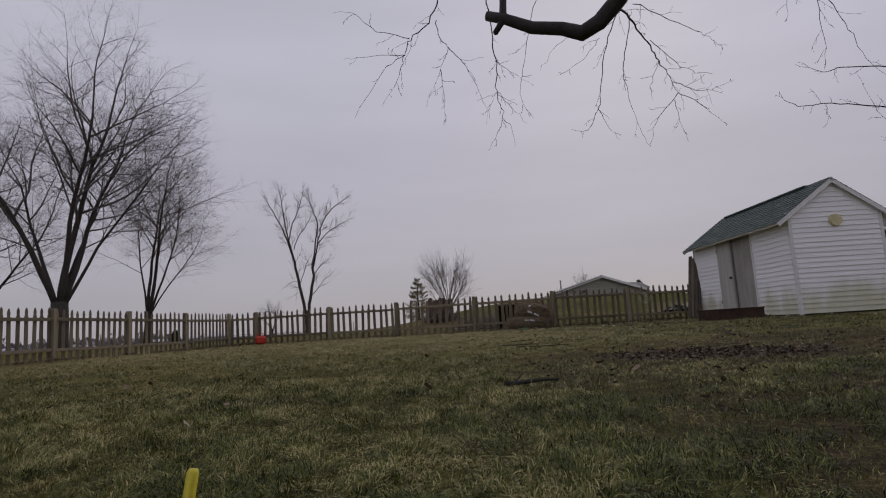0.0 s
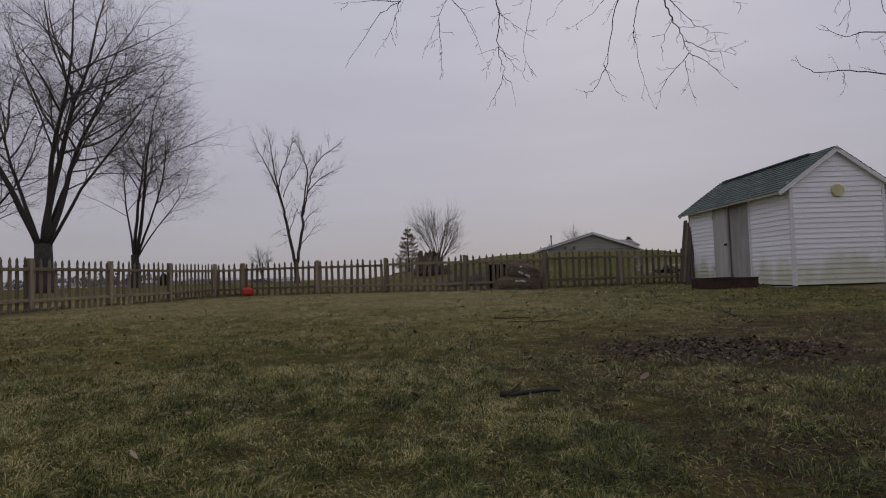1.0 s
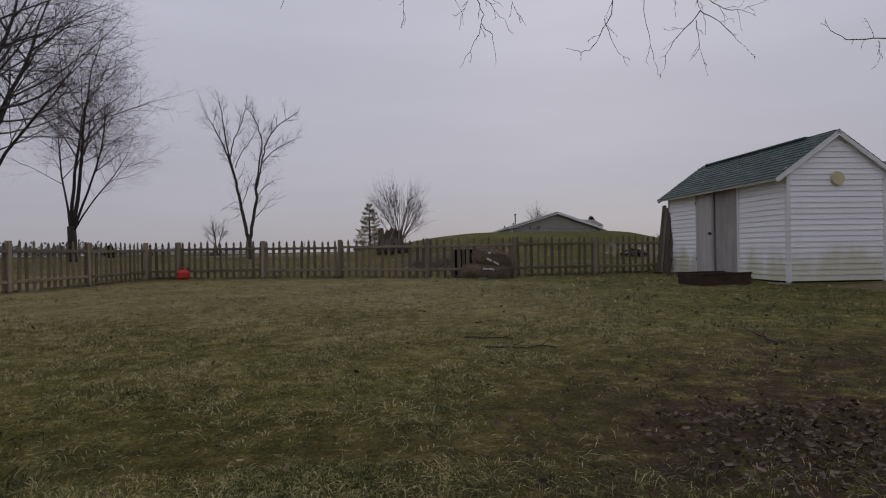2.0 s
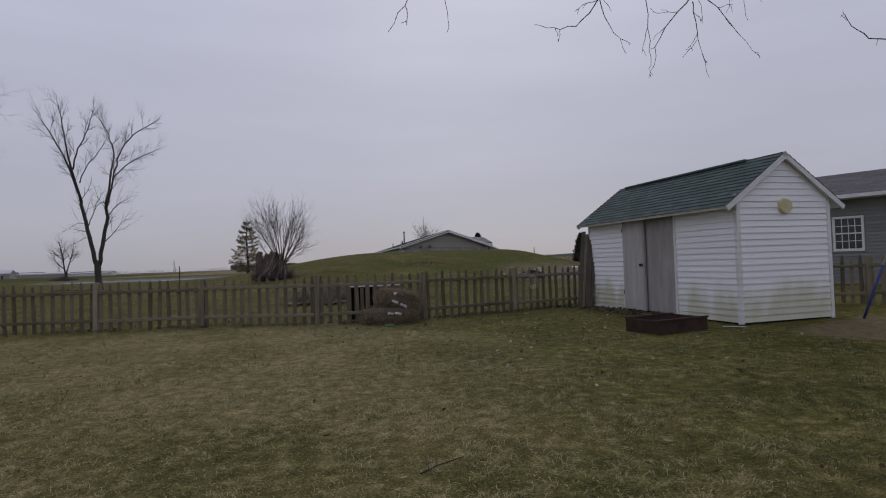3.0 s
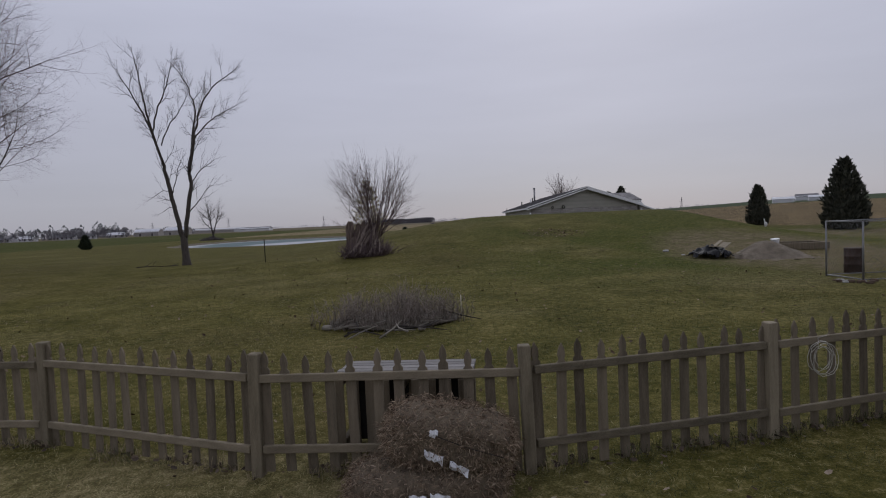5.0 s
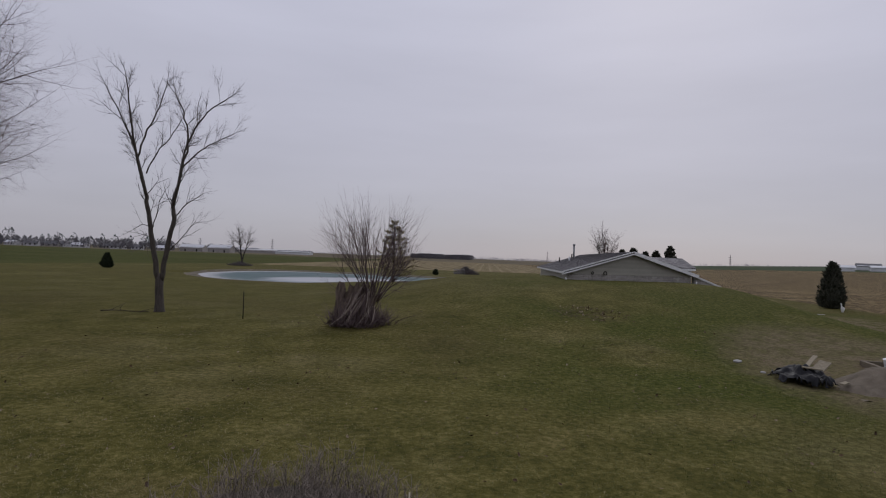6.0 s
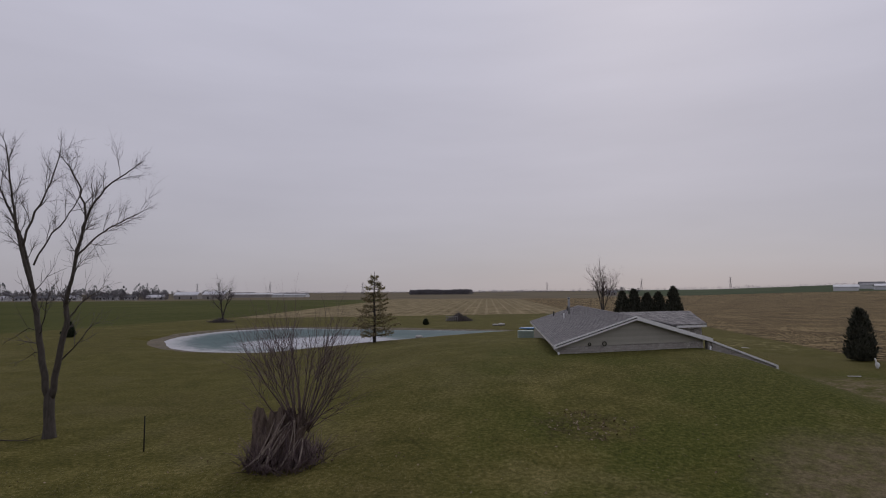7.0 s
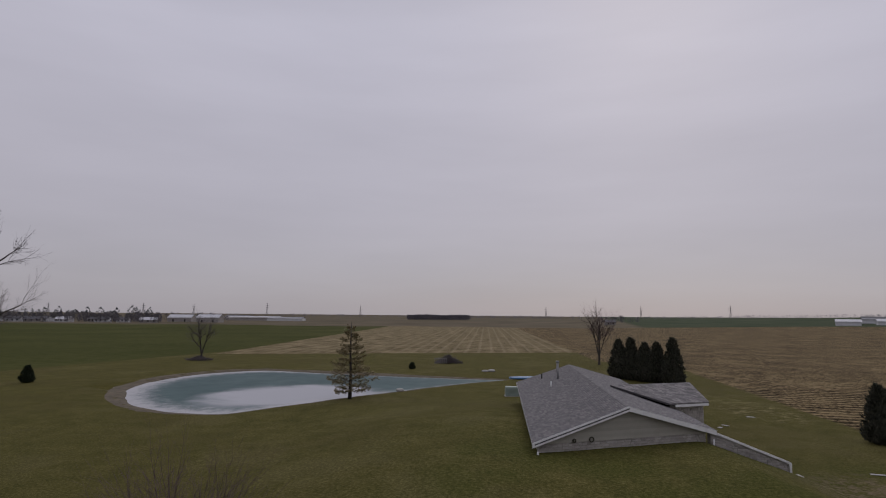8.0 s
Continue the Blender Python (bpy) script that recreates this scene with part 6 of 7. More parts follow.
ground_stick("stick", 0.51, 3.4, 0.3, 0.016, 12, "short dark rotting log in the grass", M_DARKLIMB, 1, 0.03, 1)
ground_stick("stick", 3.35, 6.95, 0.5, 0.012, 80, "thin forked twig standing in the grass", M_DARKLIMB, 2, 0.1, 3)
ground_stick("stick", 1.0, 7.45, 0.45, 0.009, -20, "pale broken stick on the lawn", M_BARK2, 3)
ground_stick("stick", 1.2, 8.55, 0.4, 0.007, 30, "thin pale twig on the lawn", M_BARK2, 4)
ground_stick("stick", 1.2, 7.0, 0.6, 0.008, -10, "curved thin twig on the lawn", M_BARK2, 5, 0.15)
ground_stick("stick", 5.1, 4.6, 0.7, 0.012, 65, "dark twig lying on bare soil", M_DARKLIMB, 6, 0.12, 3)


def build_arrow():
    root = thing("arrow", pose(2.14, 16.46, gz(2, 16) + 0.03, 0, 0, -6), "thin archery arrow with green fletching lying on grass", "arrow")
    tubes("shaft", [[(Vector((-0.36, 0, 0)), 0.004), (Vector((0.36, 0, 0.01)), 0.004)]], mottled("pale_arrow_shaft", (0.3, 0.27, 0.2), (0.42, 0.38, 0.3), 20, 90), root)
    vane = mottled("green_vane", (0.08, 0.42, 0.2), (0.14, 0.55, 0.3), 20, 90, 0.6)
    for k in range(3):
        a = 2.094 * k + 0.5
        u, w = Vector((0, math.cos(a), math.sin(a))), Vector((0, -math.sin(a), math.cos(a))) * 0.0012
        q = [Vector((0.2, 0, 0.008)) + u * 0.004, Vector((0.23, 0, 0.008)) + u * 0.022, Vector((0.33, 0, 0.009)) + u * 0.022, Vector((0.34, 0, 0.009)) + u * 0.004]
        link_mesh("vane", [v + w for v in q] + [v - w for v in q], [(0, 1, 2, 3), (7, 6, 5, 4), (0, 4, 5, 1), (1, 5, 6, 2), (2, 6, 7, 3), (3, 7, 4, 0)], vane, root)


build_arrow()


# ---------------------------------------------------------------- things on the far lawn
M_STRAW_PALE = mottled("bleached_branch", (0.14, 0.125, 0.1), (0.3, 0.27, 0.22), 6, 50, 0.9)


def build_weed_bed():
    rng = random.Random(7)
    cx, cy = 2.0, 25.2
    root = thing("weed_bed", pose(cx, cy, gz(cx, cy)), "old flower bed of dry brown stalks edged with stones", "flower bed")
    bm = lump(1.45, 1.15, 0.03, 2, 2.0)
    part("soil", bm, mottled("bed_soil", (0.03, 0.024, 0.017), (0.1, 0.082, 0.055), 4, 30), root, smooth=True)
    st = []
    for i in range(1500):
        a, r = rng.uniform(0, 6.28), math.sqrt(rng.random()) * rng.uniform(0.75, 1.2)
        p = Vector((1.6 * r * math.cos(a), 1.3 * r * math.sin(a), 0.0))
        clump = noise.noise(Vector((p.x * 1.7, p.y * 1.7, 3)))
        if clump < rng.uniform(-0.45, 0.1):
            continue
        h = rng.uniform(0.12, 1.0) ** 1.3 * (0.85 + 0.5 * clump) * (1.1 - 0.35 * r)
        d = Vector((rng.gauss(0, 0.22), rng.gauss(0, 0.22), 1)).normalized()
        m = p + d * h * 0.55
        q = m + (d + Vector((rng.gauss(0, 0.3), rng.gauss(0, 0.3), 0))).normalized() * h * 0.45
        st.append([(p, 0.0055), (m, 0.0045), (q, 0.0025)])
        for _ in range(rng.randint(0, 3)):
            e = m.lerp(q, rng.uniform(0.0, 0.9))
            st.append([(e, 0.004), (e + Vector((rng.gauss(0, 0.09), rng.gauss(0, 0.09), rng.uniform(0.03, 0.16))), 0.0025)])
    ob = tubes("dry_growth", st, mottled("dry_stalks", (0.1, 0.082, 0.068), (0.28, 0.23, 0.19), 3, 30, per="island"), root)
    ob["kind"] = "stuff"
    # cut branches dropped in and before the bed, and a few stones
    for i in range(26):
        a, r = rng.uniform(3.3, 6.1), rng.uniform(0.65, 1.15)
        L = rng.uniform(0.35, 0.95)
        b = tubes("fallen_branch", [[(Vector((-L / 2, 0, 0.02)), 0.022), (Vector((0, rng.gauss(0, 0.06), 0.05)), 0.019), (Vector((L / 2, rng.gauss(0, 0.08), rng.uniform(0.0, 0.14))), 0.009)]], M_STRAW_PALE if i % 3 else M_BARK, root)
        b.matrix_basis = pose(1.35 * r * math.cos(a) + 0.15, 1.5 * r * math.sin(a), rng.uniform(0.02, 0.1), 0, rng.uniform(-12, 12), rng.gauss(5, 32))
    for x, y, r in ((-1.35, -0.75, 0.09), (0.6, -1.3, 0.06)):
        s = part("stone", lump(r * 1.2, r, r * 0.6, x, 2.6), M_STRAW_PALE, root, smooth=True)
        s.matrix_basis = pose(x, y, 0)


build_weed_bed()
tagged(tubes("marker_stick", [[(Vector((3.5, 25.2, 0.0)), 0.013), (Vector((3.5, 25.2, 0.52)), 0.012)]], mottled("pale_cane", (0.42, 0.38, 0.28), (0.58, 0.54, 0.42), 8, 60), None, "pale thin cane stuck upright in the lawn", 6), category="stick")
tagged(tubes("metal_stake", [[(Vector((-5.5, 43.6, 0.2)), 0.03), (Vector((-5.5, 43.6, 1.62)), 0.028)]], M_DARK, None, "thin rusty metal stake upright in the lawn", 6), category="stake")


def build_tarp_heap():
    rng = random.Random(10)
    root = thing("tarp_heap", pose(14.45, 35.1, gz(14.45, 35.1)) @ Matrix.Diagonal((0.72, 1.0, 0.95, 1)), "crumpled black tarp with boards on a heap", "tarp")
    k = 40
    verts, faces = [], []
    for j in range(k + 1):
        for i in range(k + 1):
            x, y = (i / k - 0.5) * 2.3, (j / k - 0.5) * 2.2
            r = math.hypot(x / 1.15, y / 1.1)
            x2 = x + 0.15 * noise.noise(Vector((x * 2, y * 2, 5)))
            z = 0.42 * max(0.0, 1 - r * 0.8) + 0.26 * abs(noise.noise(Vector((x * 2.6, y * 2.2, 0)))) + 0.07 * noise.noise(Vector((x * 8, y * 8, 2)))
            verts.append((x2, y, max(0.015, z * (1 if r < 0.9 else 0.4))))
    for j in range(k):
        for i in range(k):
            if noise.noise(Vector((i * 0.16, j * 0.16, 9))) < 0.42 and math.hypot(i / k - 0.5, j / k - 0.5) < 0.47 + 0.1 * noise.noise(Vector((i * 0.3, j * 0.3, 4))):
                faces.append((j * (k + 1) + i, j * (k + 1) + i + 1, (j + 1) * (k + 1) + i + 1, (j + 1) * (k + 1) + i))
    ob = link_mesh("tarp", verts, faces, mottled("black_polythene", (0.008, 0.008, 0.009), (0.022, 0.022, 0.024), 5, 40, 0.6, spec=0.15), root, smooth=True)
    md = ob.modifiers.new("thickness", "SOLIDIFY")
    md.thickness = 0.01
    for x, y, z, L, w, yaw, tilt, mat in ((0.9, 0.7, 0.42, 2.1, 0.16, 38, -8, M_POST), (1.0, 0.25, 0.4, 1.0, 0.4, 30, -14, M_POST), (0.2, -0.2, 0.42, 0.8, 0.15, -5, 4, M_POST), (0.9, -0.9, 0.14, 0.8, 0.16, 35, 2, M_POST)):
        b = box("board", (-L / 2, L / 2, -w / 2, w / 2, 0, 0.04), mat, root, bevel=0.006)
        b.matrix_basis = pose(x, y, z, 3, tilt, yaw)
    bm = bmesh.new()
    k = 44
    grid = []
    for j in range(k + 1):
        for i in range(k + 1):
            x, y = (i / k - 0.5) * 3.6, (j / k - 0.5) * 3.2
            r = math.hypot(x / 1.5, y / 1.3) + 0.14 * noise.noise(Vector((x * 1.3, y * 1.3, 6)))
            z = 0.66 * (1 - smooth01(0.0, 1.15, r)) + 0.05 * noise.noise(Vector((x * 4, y * 4, 1))) + 0.025 * noise.noise(Vector((x * 13, y * 13, 3)))
            grid.append(bm.verts.new((x, y, z - 0.06)))
    for j in range(k):
        for i in range(k):
            bm.faces.new((grid[j * (k + 1) + i], grid[j * (k + 1) + i + 1], grid[(j + 1) * (k + 1) + i + 1], grid[(j + 1) * (k + 1) + i]))
    s = part("dirt", bm, mottled("sandy_dirt", (0.11, 0.09, 0.064), (0.23, 0.19, 0.14), 3, 40, 0.95, bump=0.8, dist=0.03), None, smooth=True)
    s.matrix_world = pose(16.55, 34.6, gz(16.55, 34.6))
    tagged(s, "low heap of sandy brown dirt", "dirt")


build_tarp_heap()


def rock(x, y, r, seed, label="pale rounded field stone on the lawn", h=0.7):
    bm = lump(r, r * 0.8, r * h * 0.5, seed, 2.3)
    s = part("rock", bm, M_CONCRETE, None, smooth=True)
    s.matrix_world = pose(x, y, gz(x, y) - 0.03, 0, 0, seed * 37)
    tagged(s, label, "rock")


for i, (x, y, r) in enumerate(((13.55, 37.1, 0.15), (13.75, 35.9, 0.1), (1.3, 93.6, 0.55), (12.4, 116.3, 0.5), (13.4, 116.6, 0.6), (-33.5, 97.0, 0.4))):
    rock(x, y, r, i + 1, "pale rounded field stone on the lawn" if i < 2 else "pale boulder on the pond bank")


def build_bucket():
    root = thing("bucket", pose(18.3, 36.75, gz(18.3, 36.75), 4, -6, 0), "white plastic bucket on the dirt", "bucket")
    w = mottled("white_plastic", (0.6, 0.6, 0.6), (0.75, 0.75, 0.74), 6, 60, 0.45)
    bm = bmesh.new()
    bmesh.ops.create_cone(bm, cap_ends=True, segments=20, radius1=0.14, radius2=0.17, depth=0.36, matrix=pose(0, 0, 0.18))
    part("pail", bm, w, root, smooth=False)
    tubes("rim", [[(Vector((0.175 * math.cos(a), 0.175 * math.sin(a), 0.35)), 0.012) for a in [6.283 * i / 20 for i in range(21)]]], w, root)


build_bucket()


def build_timber_frame():
    root = thing("timber_frame", pose(17.4, 35.9, gz(17.4, 35.9), 0, 0, -12), "low rough timber frame round a dug pit", "frame")
    for size in ((0, 2.4, 0, 0.12, 0, 0.28), (0, 2.4, 1.3, 1.42, 0, 0.28), (0, 0.12, 0.12, 1.3, 0, 0.28), (2.28, 2.4, 0.12, 1.3, 0, 0.28)):
        box("timber", size, M_FENCE, root, bevel=0.012)


build_timber_frame()


def build_kennel():
    root = thing("kennel_panel", pose(14.35, 27.1, gz(14.35, 27.1), 0, 0, -3), "galvanised chain-link kennel panels on the lawn", "kennel")
    gal = mottled("galvanised_tube", (0.16, 0.16, 0.16), (0.28, 0.28, 0.28), 8, 60, 0.5, metal=0.5)
    H, W, D = 1.62, 2.6, 1.45
    corners = [Vector((0, 0, 0)), Vector((W, 0, 0)), Vector((W, D, 0)), Vector((0, D, 0))]
    for c in corners:
        tubes("post", [[(c + Vector((0, 0, -0.1)), 0.025), (c + Vector((0, 0, H)), 0.025)]], gal, root, sides=8)
    wires = []
    for a, b in zip(corners, corners[1:] + corners[:1]):
        for z in (0.06, H - 0.02):
            tubes("rail", [[(a + Vector((0, 0, z)), 0.02), (b + Vector((0, 0, z)), 0.02)]], gal, root, sides=8)
        d = (b - a)
        n = 14
        for i in range(-9, n):
            for s in (0, 1):
                t0, t1 = i / n, (i + 9) / n
                z0, z1 = (0.06, H) if s == 0 else (H, 0.06)
                if t0 < 0:
                    z0 = z0 + (z1 - z0) * (-t0) / (t1 - t0)
                    t0 = 0
                if t1 > 1:
                    z1 = z0 + (z1 - z0) * (1 - t0) / (t1 - t0)
                    t1 = 1
                if t1 - t0 > 0.01:
                    wires.append([(a + d * t0 + Vector((0, 0, z0)), 0.0014), (a + d * t1 + Vector((0, 0, z1)), 0.0014)])
    tubes("chain_link", wires, gal, root)


build_kennel()


def build_barrel():
    root = thing("barrel", pose(15.6, 29.0, gz(15.6, 29.0)), "rusty brown steel barrel standing beside the kennel", "barrel")
    rust = mottled("rusty_barrel_steel", (0.03, 0.02, 0.016), (0.09, 0.055, 0.042), 4, 40, 0.7, metal=0.3)
    prof = [(0.0, 0.27), (0.03, 0.285), (0.28, 0.275), (0.3, 0.29), (0.32, 0.275), (0.56, 0.275), (0.58, 0.29), (0.6, 0.275), (0.84, 0.275), (0.87, 0.285), (0.88, 0.27)]
    tubes("drum", [[(Vector((0, 0, z * 0.85)), r * 0.85) for z, r in prof]], rust, root, sides=24)


build_barrel()


def build_rubble():
    rng = random.Random(41)
    root = thing("rubble", pose(14.2, 26.2, gz(14.2, 26.2)), "strewn broken bricks and leaves along the kennel", "rubble")
    for i in range(34):
        s = part("broken_brick", lump(rng.uniform(0.04, 0.12), rng.uniform(0.04, 0.08), rng.uniform(0.02, 0.05), i, 3.5), M_CONCRETE if i % 4 == 0 else M_LEAFMOULD, root, smooth=False)
        u = rng.uniform(-0.5, 2.4)
        s.matrix_basis = pose(u * 0.7 + rng.gauss(0, 0.12), 0.9 - u * 0.75 + rng.gauss(0, 0.16), 0, 0, 0, rng.uniform(0, 180))


M_LEAFMOULD = mottled("mossy_brown_rubble", (0.05, 0.035, 0.025), (0.15, 0.105, 0.075), 6, 50, 0.95)
build_rubble()


def build_lawn_ornament():
    x, y = 35.4, 64.2
    v, f = tube_data([[(Vector((0, 0, 0)), 0.08), (Vector((0, 0, 0.1)), 0.1), (Vector((0.02, 0, 0.28)), 0.17), (Vector((-0.02, 0, 0.42)), 0.15), (Vector((-0.1, 0, 0.54)), 0.06), (Vector((-0.12, 0, 0.72)), 0.05), (Vector((-0.15, 0, 0.8)), 0.065), (Vector((-0.22, 0, 0.82)), 0.03)]], 12)
    ob = link_mesh("lawn_statue", v, f, M_WHITE_TRIM, None, smooth=True)
    ob.matrix_world = pose(x, y, gz(x, y)) @ Matrix.Scale(0.85, 4)
    tagged(ob, "white plaster lawn statue beside the cedar", "statue")


build_lawn_ornament()


def build_brush_pile(x, y, w, h, seed, label, n=420):
    rng = random.Random(seed)
    root = thing("brush_pile", pose(x, y, gz(x, y)), label, "brush pile")
    st = []
    for i in range(n):
        a = rng.uniform(0, 6.28)
        r = rng.random() * w / 2
        p = Vector((r * math.cos(a), r * 0.6 * math.sin(a), rng.uniform(0, h * (1 - r / (w / 2) * 0.8))))
        d = Vector((rng.gauss(0, 1), rng.gauss(0, 0.6), rng.gauss(0.2, 0.4))).normalized() * rng.uniform(0.4, 1.3)
        st.append([(p - d * 0.5, 0.03), (p, 0.024), (p + d * 0.5 + Vector((0, 0, 0.1)), 0.008)])
    ob = tubes("brushwood", st, M_TWIG, root)
    ob["kind"] = "stuff"
    return root


bp = build_brush_pile(6.6, 131.5, 5.0, 1.6, 3, "grey pile of cut branches at the field edge", 650)
lat = mottled("white_lattice", (0.2, 0.19, 0.18), (0.34, 0.33, 0.31), 5, 40)
for i in range(7):
    box("lattice_slat", (-2.4 + i * 0.35, -2.32 + i * 0.35, -1.4, -1.36, 0.0, 1.1), lat, bp)
for z in (0.25, 0.85):
    box("lattice_slat", (-2.45, -0.2, -1.36, -1.33, z, z + 0.08), lat, bp)
build_brush_pile(-39.3, 132.6, 5.0, 0.8, 4, "low dry brush round the bare tree", 420)
ground_stick("fallen_branch", -11.9, 45.3, 2.2, 0.035, 8, "bare fallen branch lying below the tree", M_BARK2, 9, 0.05, 3)


def build_utility_box():
    root = thing("utility_box", pose(14.0, 90.3, gz(14, 90.3)), "pale green utility unit beside the house", "utility box")
    g = mottled("pale_green_steel", (0.2, 0.25, 0.22), (0.3, 0.36, 0.32), 5, 40, 0.5)
    box("cabinet", (-0.9, 0.9, -0.5, 0.5, 0.05, 1.0), g, root, bevel=0.03)
    box("plinth", (-1.0, 1.0, -0.6, 0.6, -0.1, 0.05), M_CONCRETE, root)
    for i in range(6):
        box("louvre", (-0.8, 0.8, -0.53, -0.5, 0.2 + i * 0.12, 0.25 + i * 0.12), g, root, bevel=0.004)
    b = thing("pool_cover", pose(17.2, 107.2, gz(17.2, 107.2), 0, 0, 10), "blue plastic cover lying at the pond's end", "cover")
    bm = lump(2.0, 0.9, 0.16, 3, 3)
    part("sheet", bm, mottled("blue_plastic_sheet", (0.05, 0.14, 0.28), (0.1, 0.22, 0.4), 3, 20, 0.4), b, smooth=True)


build_utility_box()
for i, (x, y) in enumerate(((33.6, 78.8), (28.6, 73.8), (29.4, 74.6), (31.2, 60.5))):
    ob = box("board_scrap", (-0.35, 0.35, -0.13, 0.13, 0, 0.03), M_PLY, None, bevel=0.008)
    ob.matrix_world = pose(x, y, gz(x, y) + 0.02, 2, 3, i * 50)
    tagged(ob, "pale scrap board lying on the grass", "scrap")


# ---------------------------------------------------------------- distance
def far_x(aim, y):
    """x of a far thing at depth y, aim: its slope to the side as seen from the end of the flight."""
    return 7.46 + (y - 26.7) * (aim - 0.0155)


# aerial haze is put into the two wood colours, most into the paler second
M_FARWOOD = mottled("hazed_winter_woods", (0.075, 0.07, 0.078), (0.16, 0.15, 0.163), 0.05, 0.6, 0.95, per="island")
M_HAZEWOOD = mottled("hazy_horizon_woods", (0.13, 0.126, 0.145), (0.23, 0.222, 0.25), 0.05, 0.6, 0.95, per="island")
M_FARPINE = mottled("far_evergreens", (0.045, 0.052, 0.054), (0.09, 0.1, 0.1), 0.05, 0.6, 0.95, per="island")


def tree_line(name, label, aims, y, hmin, hmax, count, seed, mat, depth=40, per=70, group=""):
    """A far belt of trees: ragged crowns of small clumps over thin trunks."""
    rng = random.Random(seed)
    verts, faces = [], []
    for i in range(count):
        a = aims[0] + (aims[1] - aims[0]) * rng.random()
        yy = y + rng.uniform(0, depth)
        x = far_x(a, yy)
        h = rng.uniform(hmin, hmax) * (0.75 + 0.5 * abs(noise.noise(Vector((a * 18, seed, 0)))))
        w = h * rng.uniform(0.35, 0.6)
        for k in range(per):
            t = rng.random() ** 0.7
            r = w / 2 * math.sqrt(max(0.03, 1 - (2 * t - 0.85) ** 2))
            an = rng.uniform(0, 6.28)
            p = Vector((x + r * math.cos(an), yy + r * math.sin(an), gz(x, yy) + h * (0.04 + 0.96 * t)))
            s = h * rng.uniform(0.035, 0.09)
            b = len(verts)
            d = Vector((rng.gauss(0, 1), rng.gauss(0, 0.4), rng.gauss(0.6, 0.8))).normalized() * s
            u = Vector((rng.gauss(0, 1), 0, rng.gauss(0, 1))).normalized() * s * 0.35
            verts += [p - d, p + u, p + d, p - u]
            faces.append((b, b + 1, b + 2, b + 3))
    ob = link_mesh(name, verts, faces, mat)
    tagged(ob, label, "woods", group, kind="stuff")


tree_line("far_trees", "belt of bare winter trees round distant houses", (-1.0, -0.5), 484, 5, 12, 360, 1, M_FARWOOD, 60, 130)
tree_line("far_evergreens", "dark evergreens among distant houses", (-1.0, -0.5), 510, 10, 18, 40, 2, M_FARPINE, 20)
tree_line("far_woodlot", "dark square woodlot on the horizon", (-0.062, 0.047), 900, 9, 10.5, 420, 3, M_FARWOOD, 60, 90)
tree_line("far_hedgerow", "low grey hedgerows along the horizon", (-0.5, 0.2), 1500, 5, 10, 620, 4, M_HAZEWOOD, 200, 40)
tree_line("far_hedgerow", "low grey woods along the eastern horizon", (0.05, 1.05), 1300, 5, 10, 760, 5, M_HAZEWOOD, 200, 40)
tree_line("far_trees", "bare trees by the distant barns", (-0.5, -0.38), 600, 5, 9, 40, 6, M_FARWOOD, 30)
tree_line("far_trees", "dark clump of trees beyond the maize field", (0.27, 0.34), 700, 5, 9, 26, 7, M_FARWOOD, 30)


def far_building(aim, y, L, W, H, roof_h, wall, roof, label, category="house", openings=3, yaw=0.0):
    x = far_x(aim, y)
    root = thing("far_" + category, pose(x, y, gz(x, y) - 0.1, 0, 0, yaw), label, category, "distant buildings")
    bm = bmesh.new()
    prism(bm, [(-W / 2, 0), (W / 2, 0), (W / 2, H), (0, H + roof_h), (-W / 2, H)], -L / 2, L / 2, pose(0, 0, 0, 0, 0, 90))
    part("wall", bm, wall, root)
    for s in (-1, 1):
        slab("roof", [(-L / 2 - 0.4, s * (W / 2 + 0.5), H - 0.25), (L / 2 + 0.4, s * (W / 2 + 0.5), H - 0.25), (L / 2 + 0.4, 0, H + roof_h + 0.15), (-L / 2 - 0.4, 0, H + roof_h + 0.15)][:: -s], 0.2, roof, root)
    for i in range(openings):
        c = -L / 2 + L * (i + 0.5) / openings
        box("window" if category == "house" else "door", (c - 0.6, c + 0.6, -W / 2 - 0.05, -W / 2 - 0.005, 0.9 if category == "house" else 0.05, 2.2 if category == "house" else 2.4), M_DARK, root, bevel=0)
    return root


M_WH = mottled("far_white_steel", (0.5, 0.5, 0.51), (0.62, 0.62, 0.63), 0.3, 3, 0.6)
M_GR = mottled("far_grey_roof", (0.1, 0.1, 0.105), (0.18, 0.175, 0.18), 0.3, 3, 0.8)
M_PALE_ROOF = mottled("far_pale_roof", (0.5, 0.5, 0.52), (0.66, 0.66, 0.68), 0.3, 3, 0.5)
M_BEIGE = mottled("far_beige_wall", (0.24, 0.22, 0.2), (0.34, 0.32, 0.3), 0.3, 3, 0.7)
rngh = random.Random(40)
for i in range(13):
    a = -0.95 + 0.036 * i + rngh.uniform(-0.012, 0.012)
    far_building(a, 496 + rngh.uniform(0, 12), rngh.uniform(8, 13), 7, 2.6, 1.8, M_WH if i % 3 else M_BEIGE, M_GR if i % 4 else M_PALE_ROOF, "small distant house with a pitched roof", "house", 3, rngh.uniform(-20, 20))
far_building(-0.46, 560, 22, 12, 4, 2.6, M_BEIGE, M_PALE_ROOF, "distant barn with a pale steel roof", "barn", 2)
far_building(-0.43, 600, 20, 11, 3.6, 2, M_BEIGE, M_GR, "distant low barn with a grey roof", "barn", 2)
far_building(-0.41, 540, 20, 12, 4.4, 2.6, M_BEIGE, M_PALE_ROOF, "distant barn with a bright roof", "barn", 2)
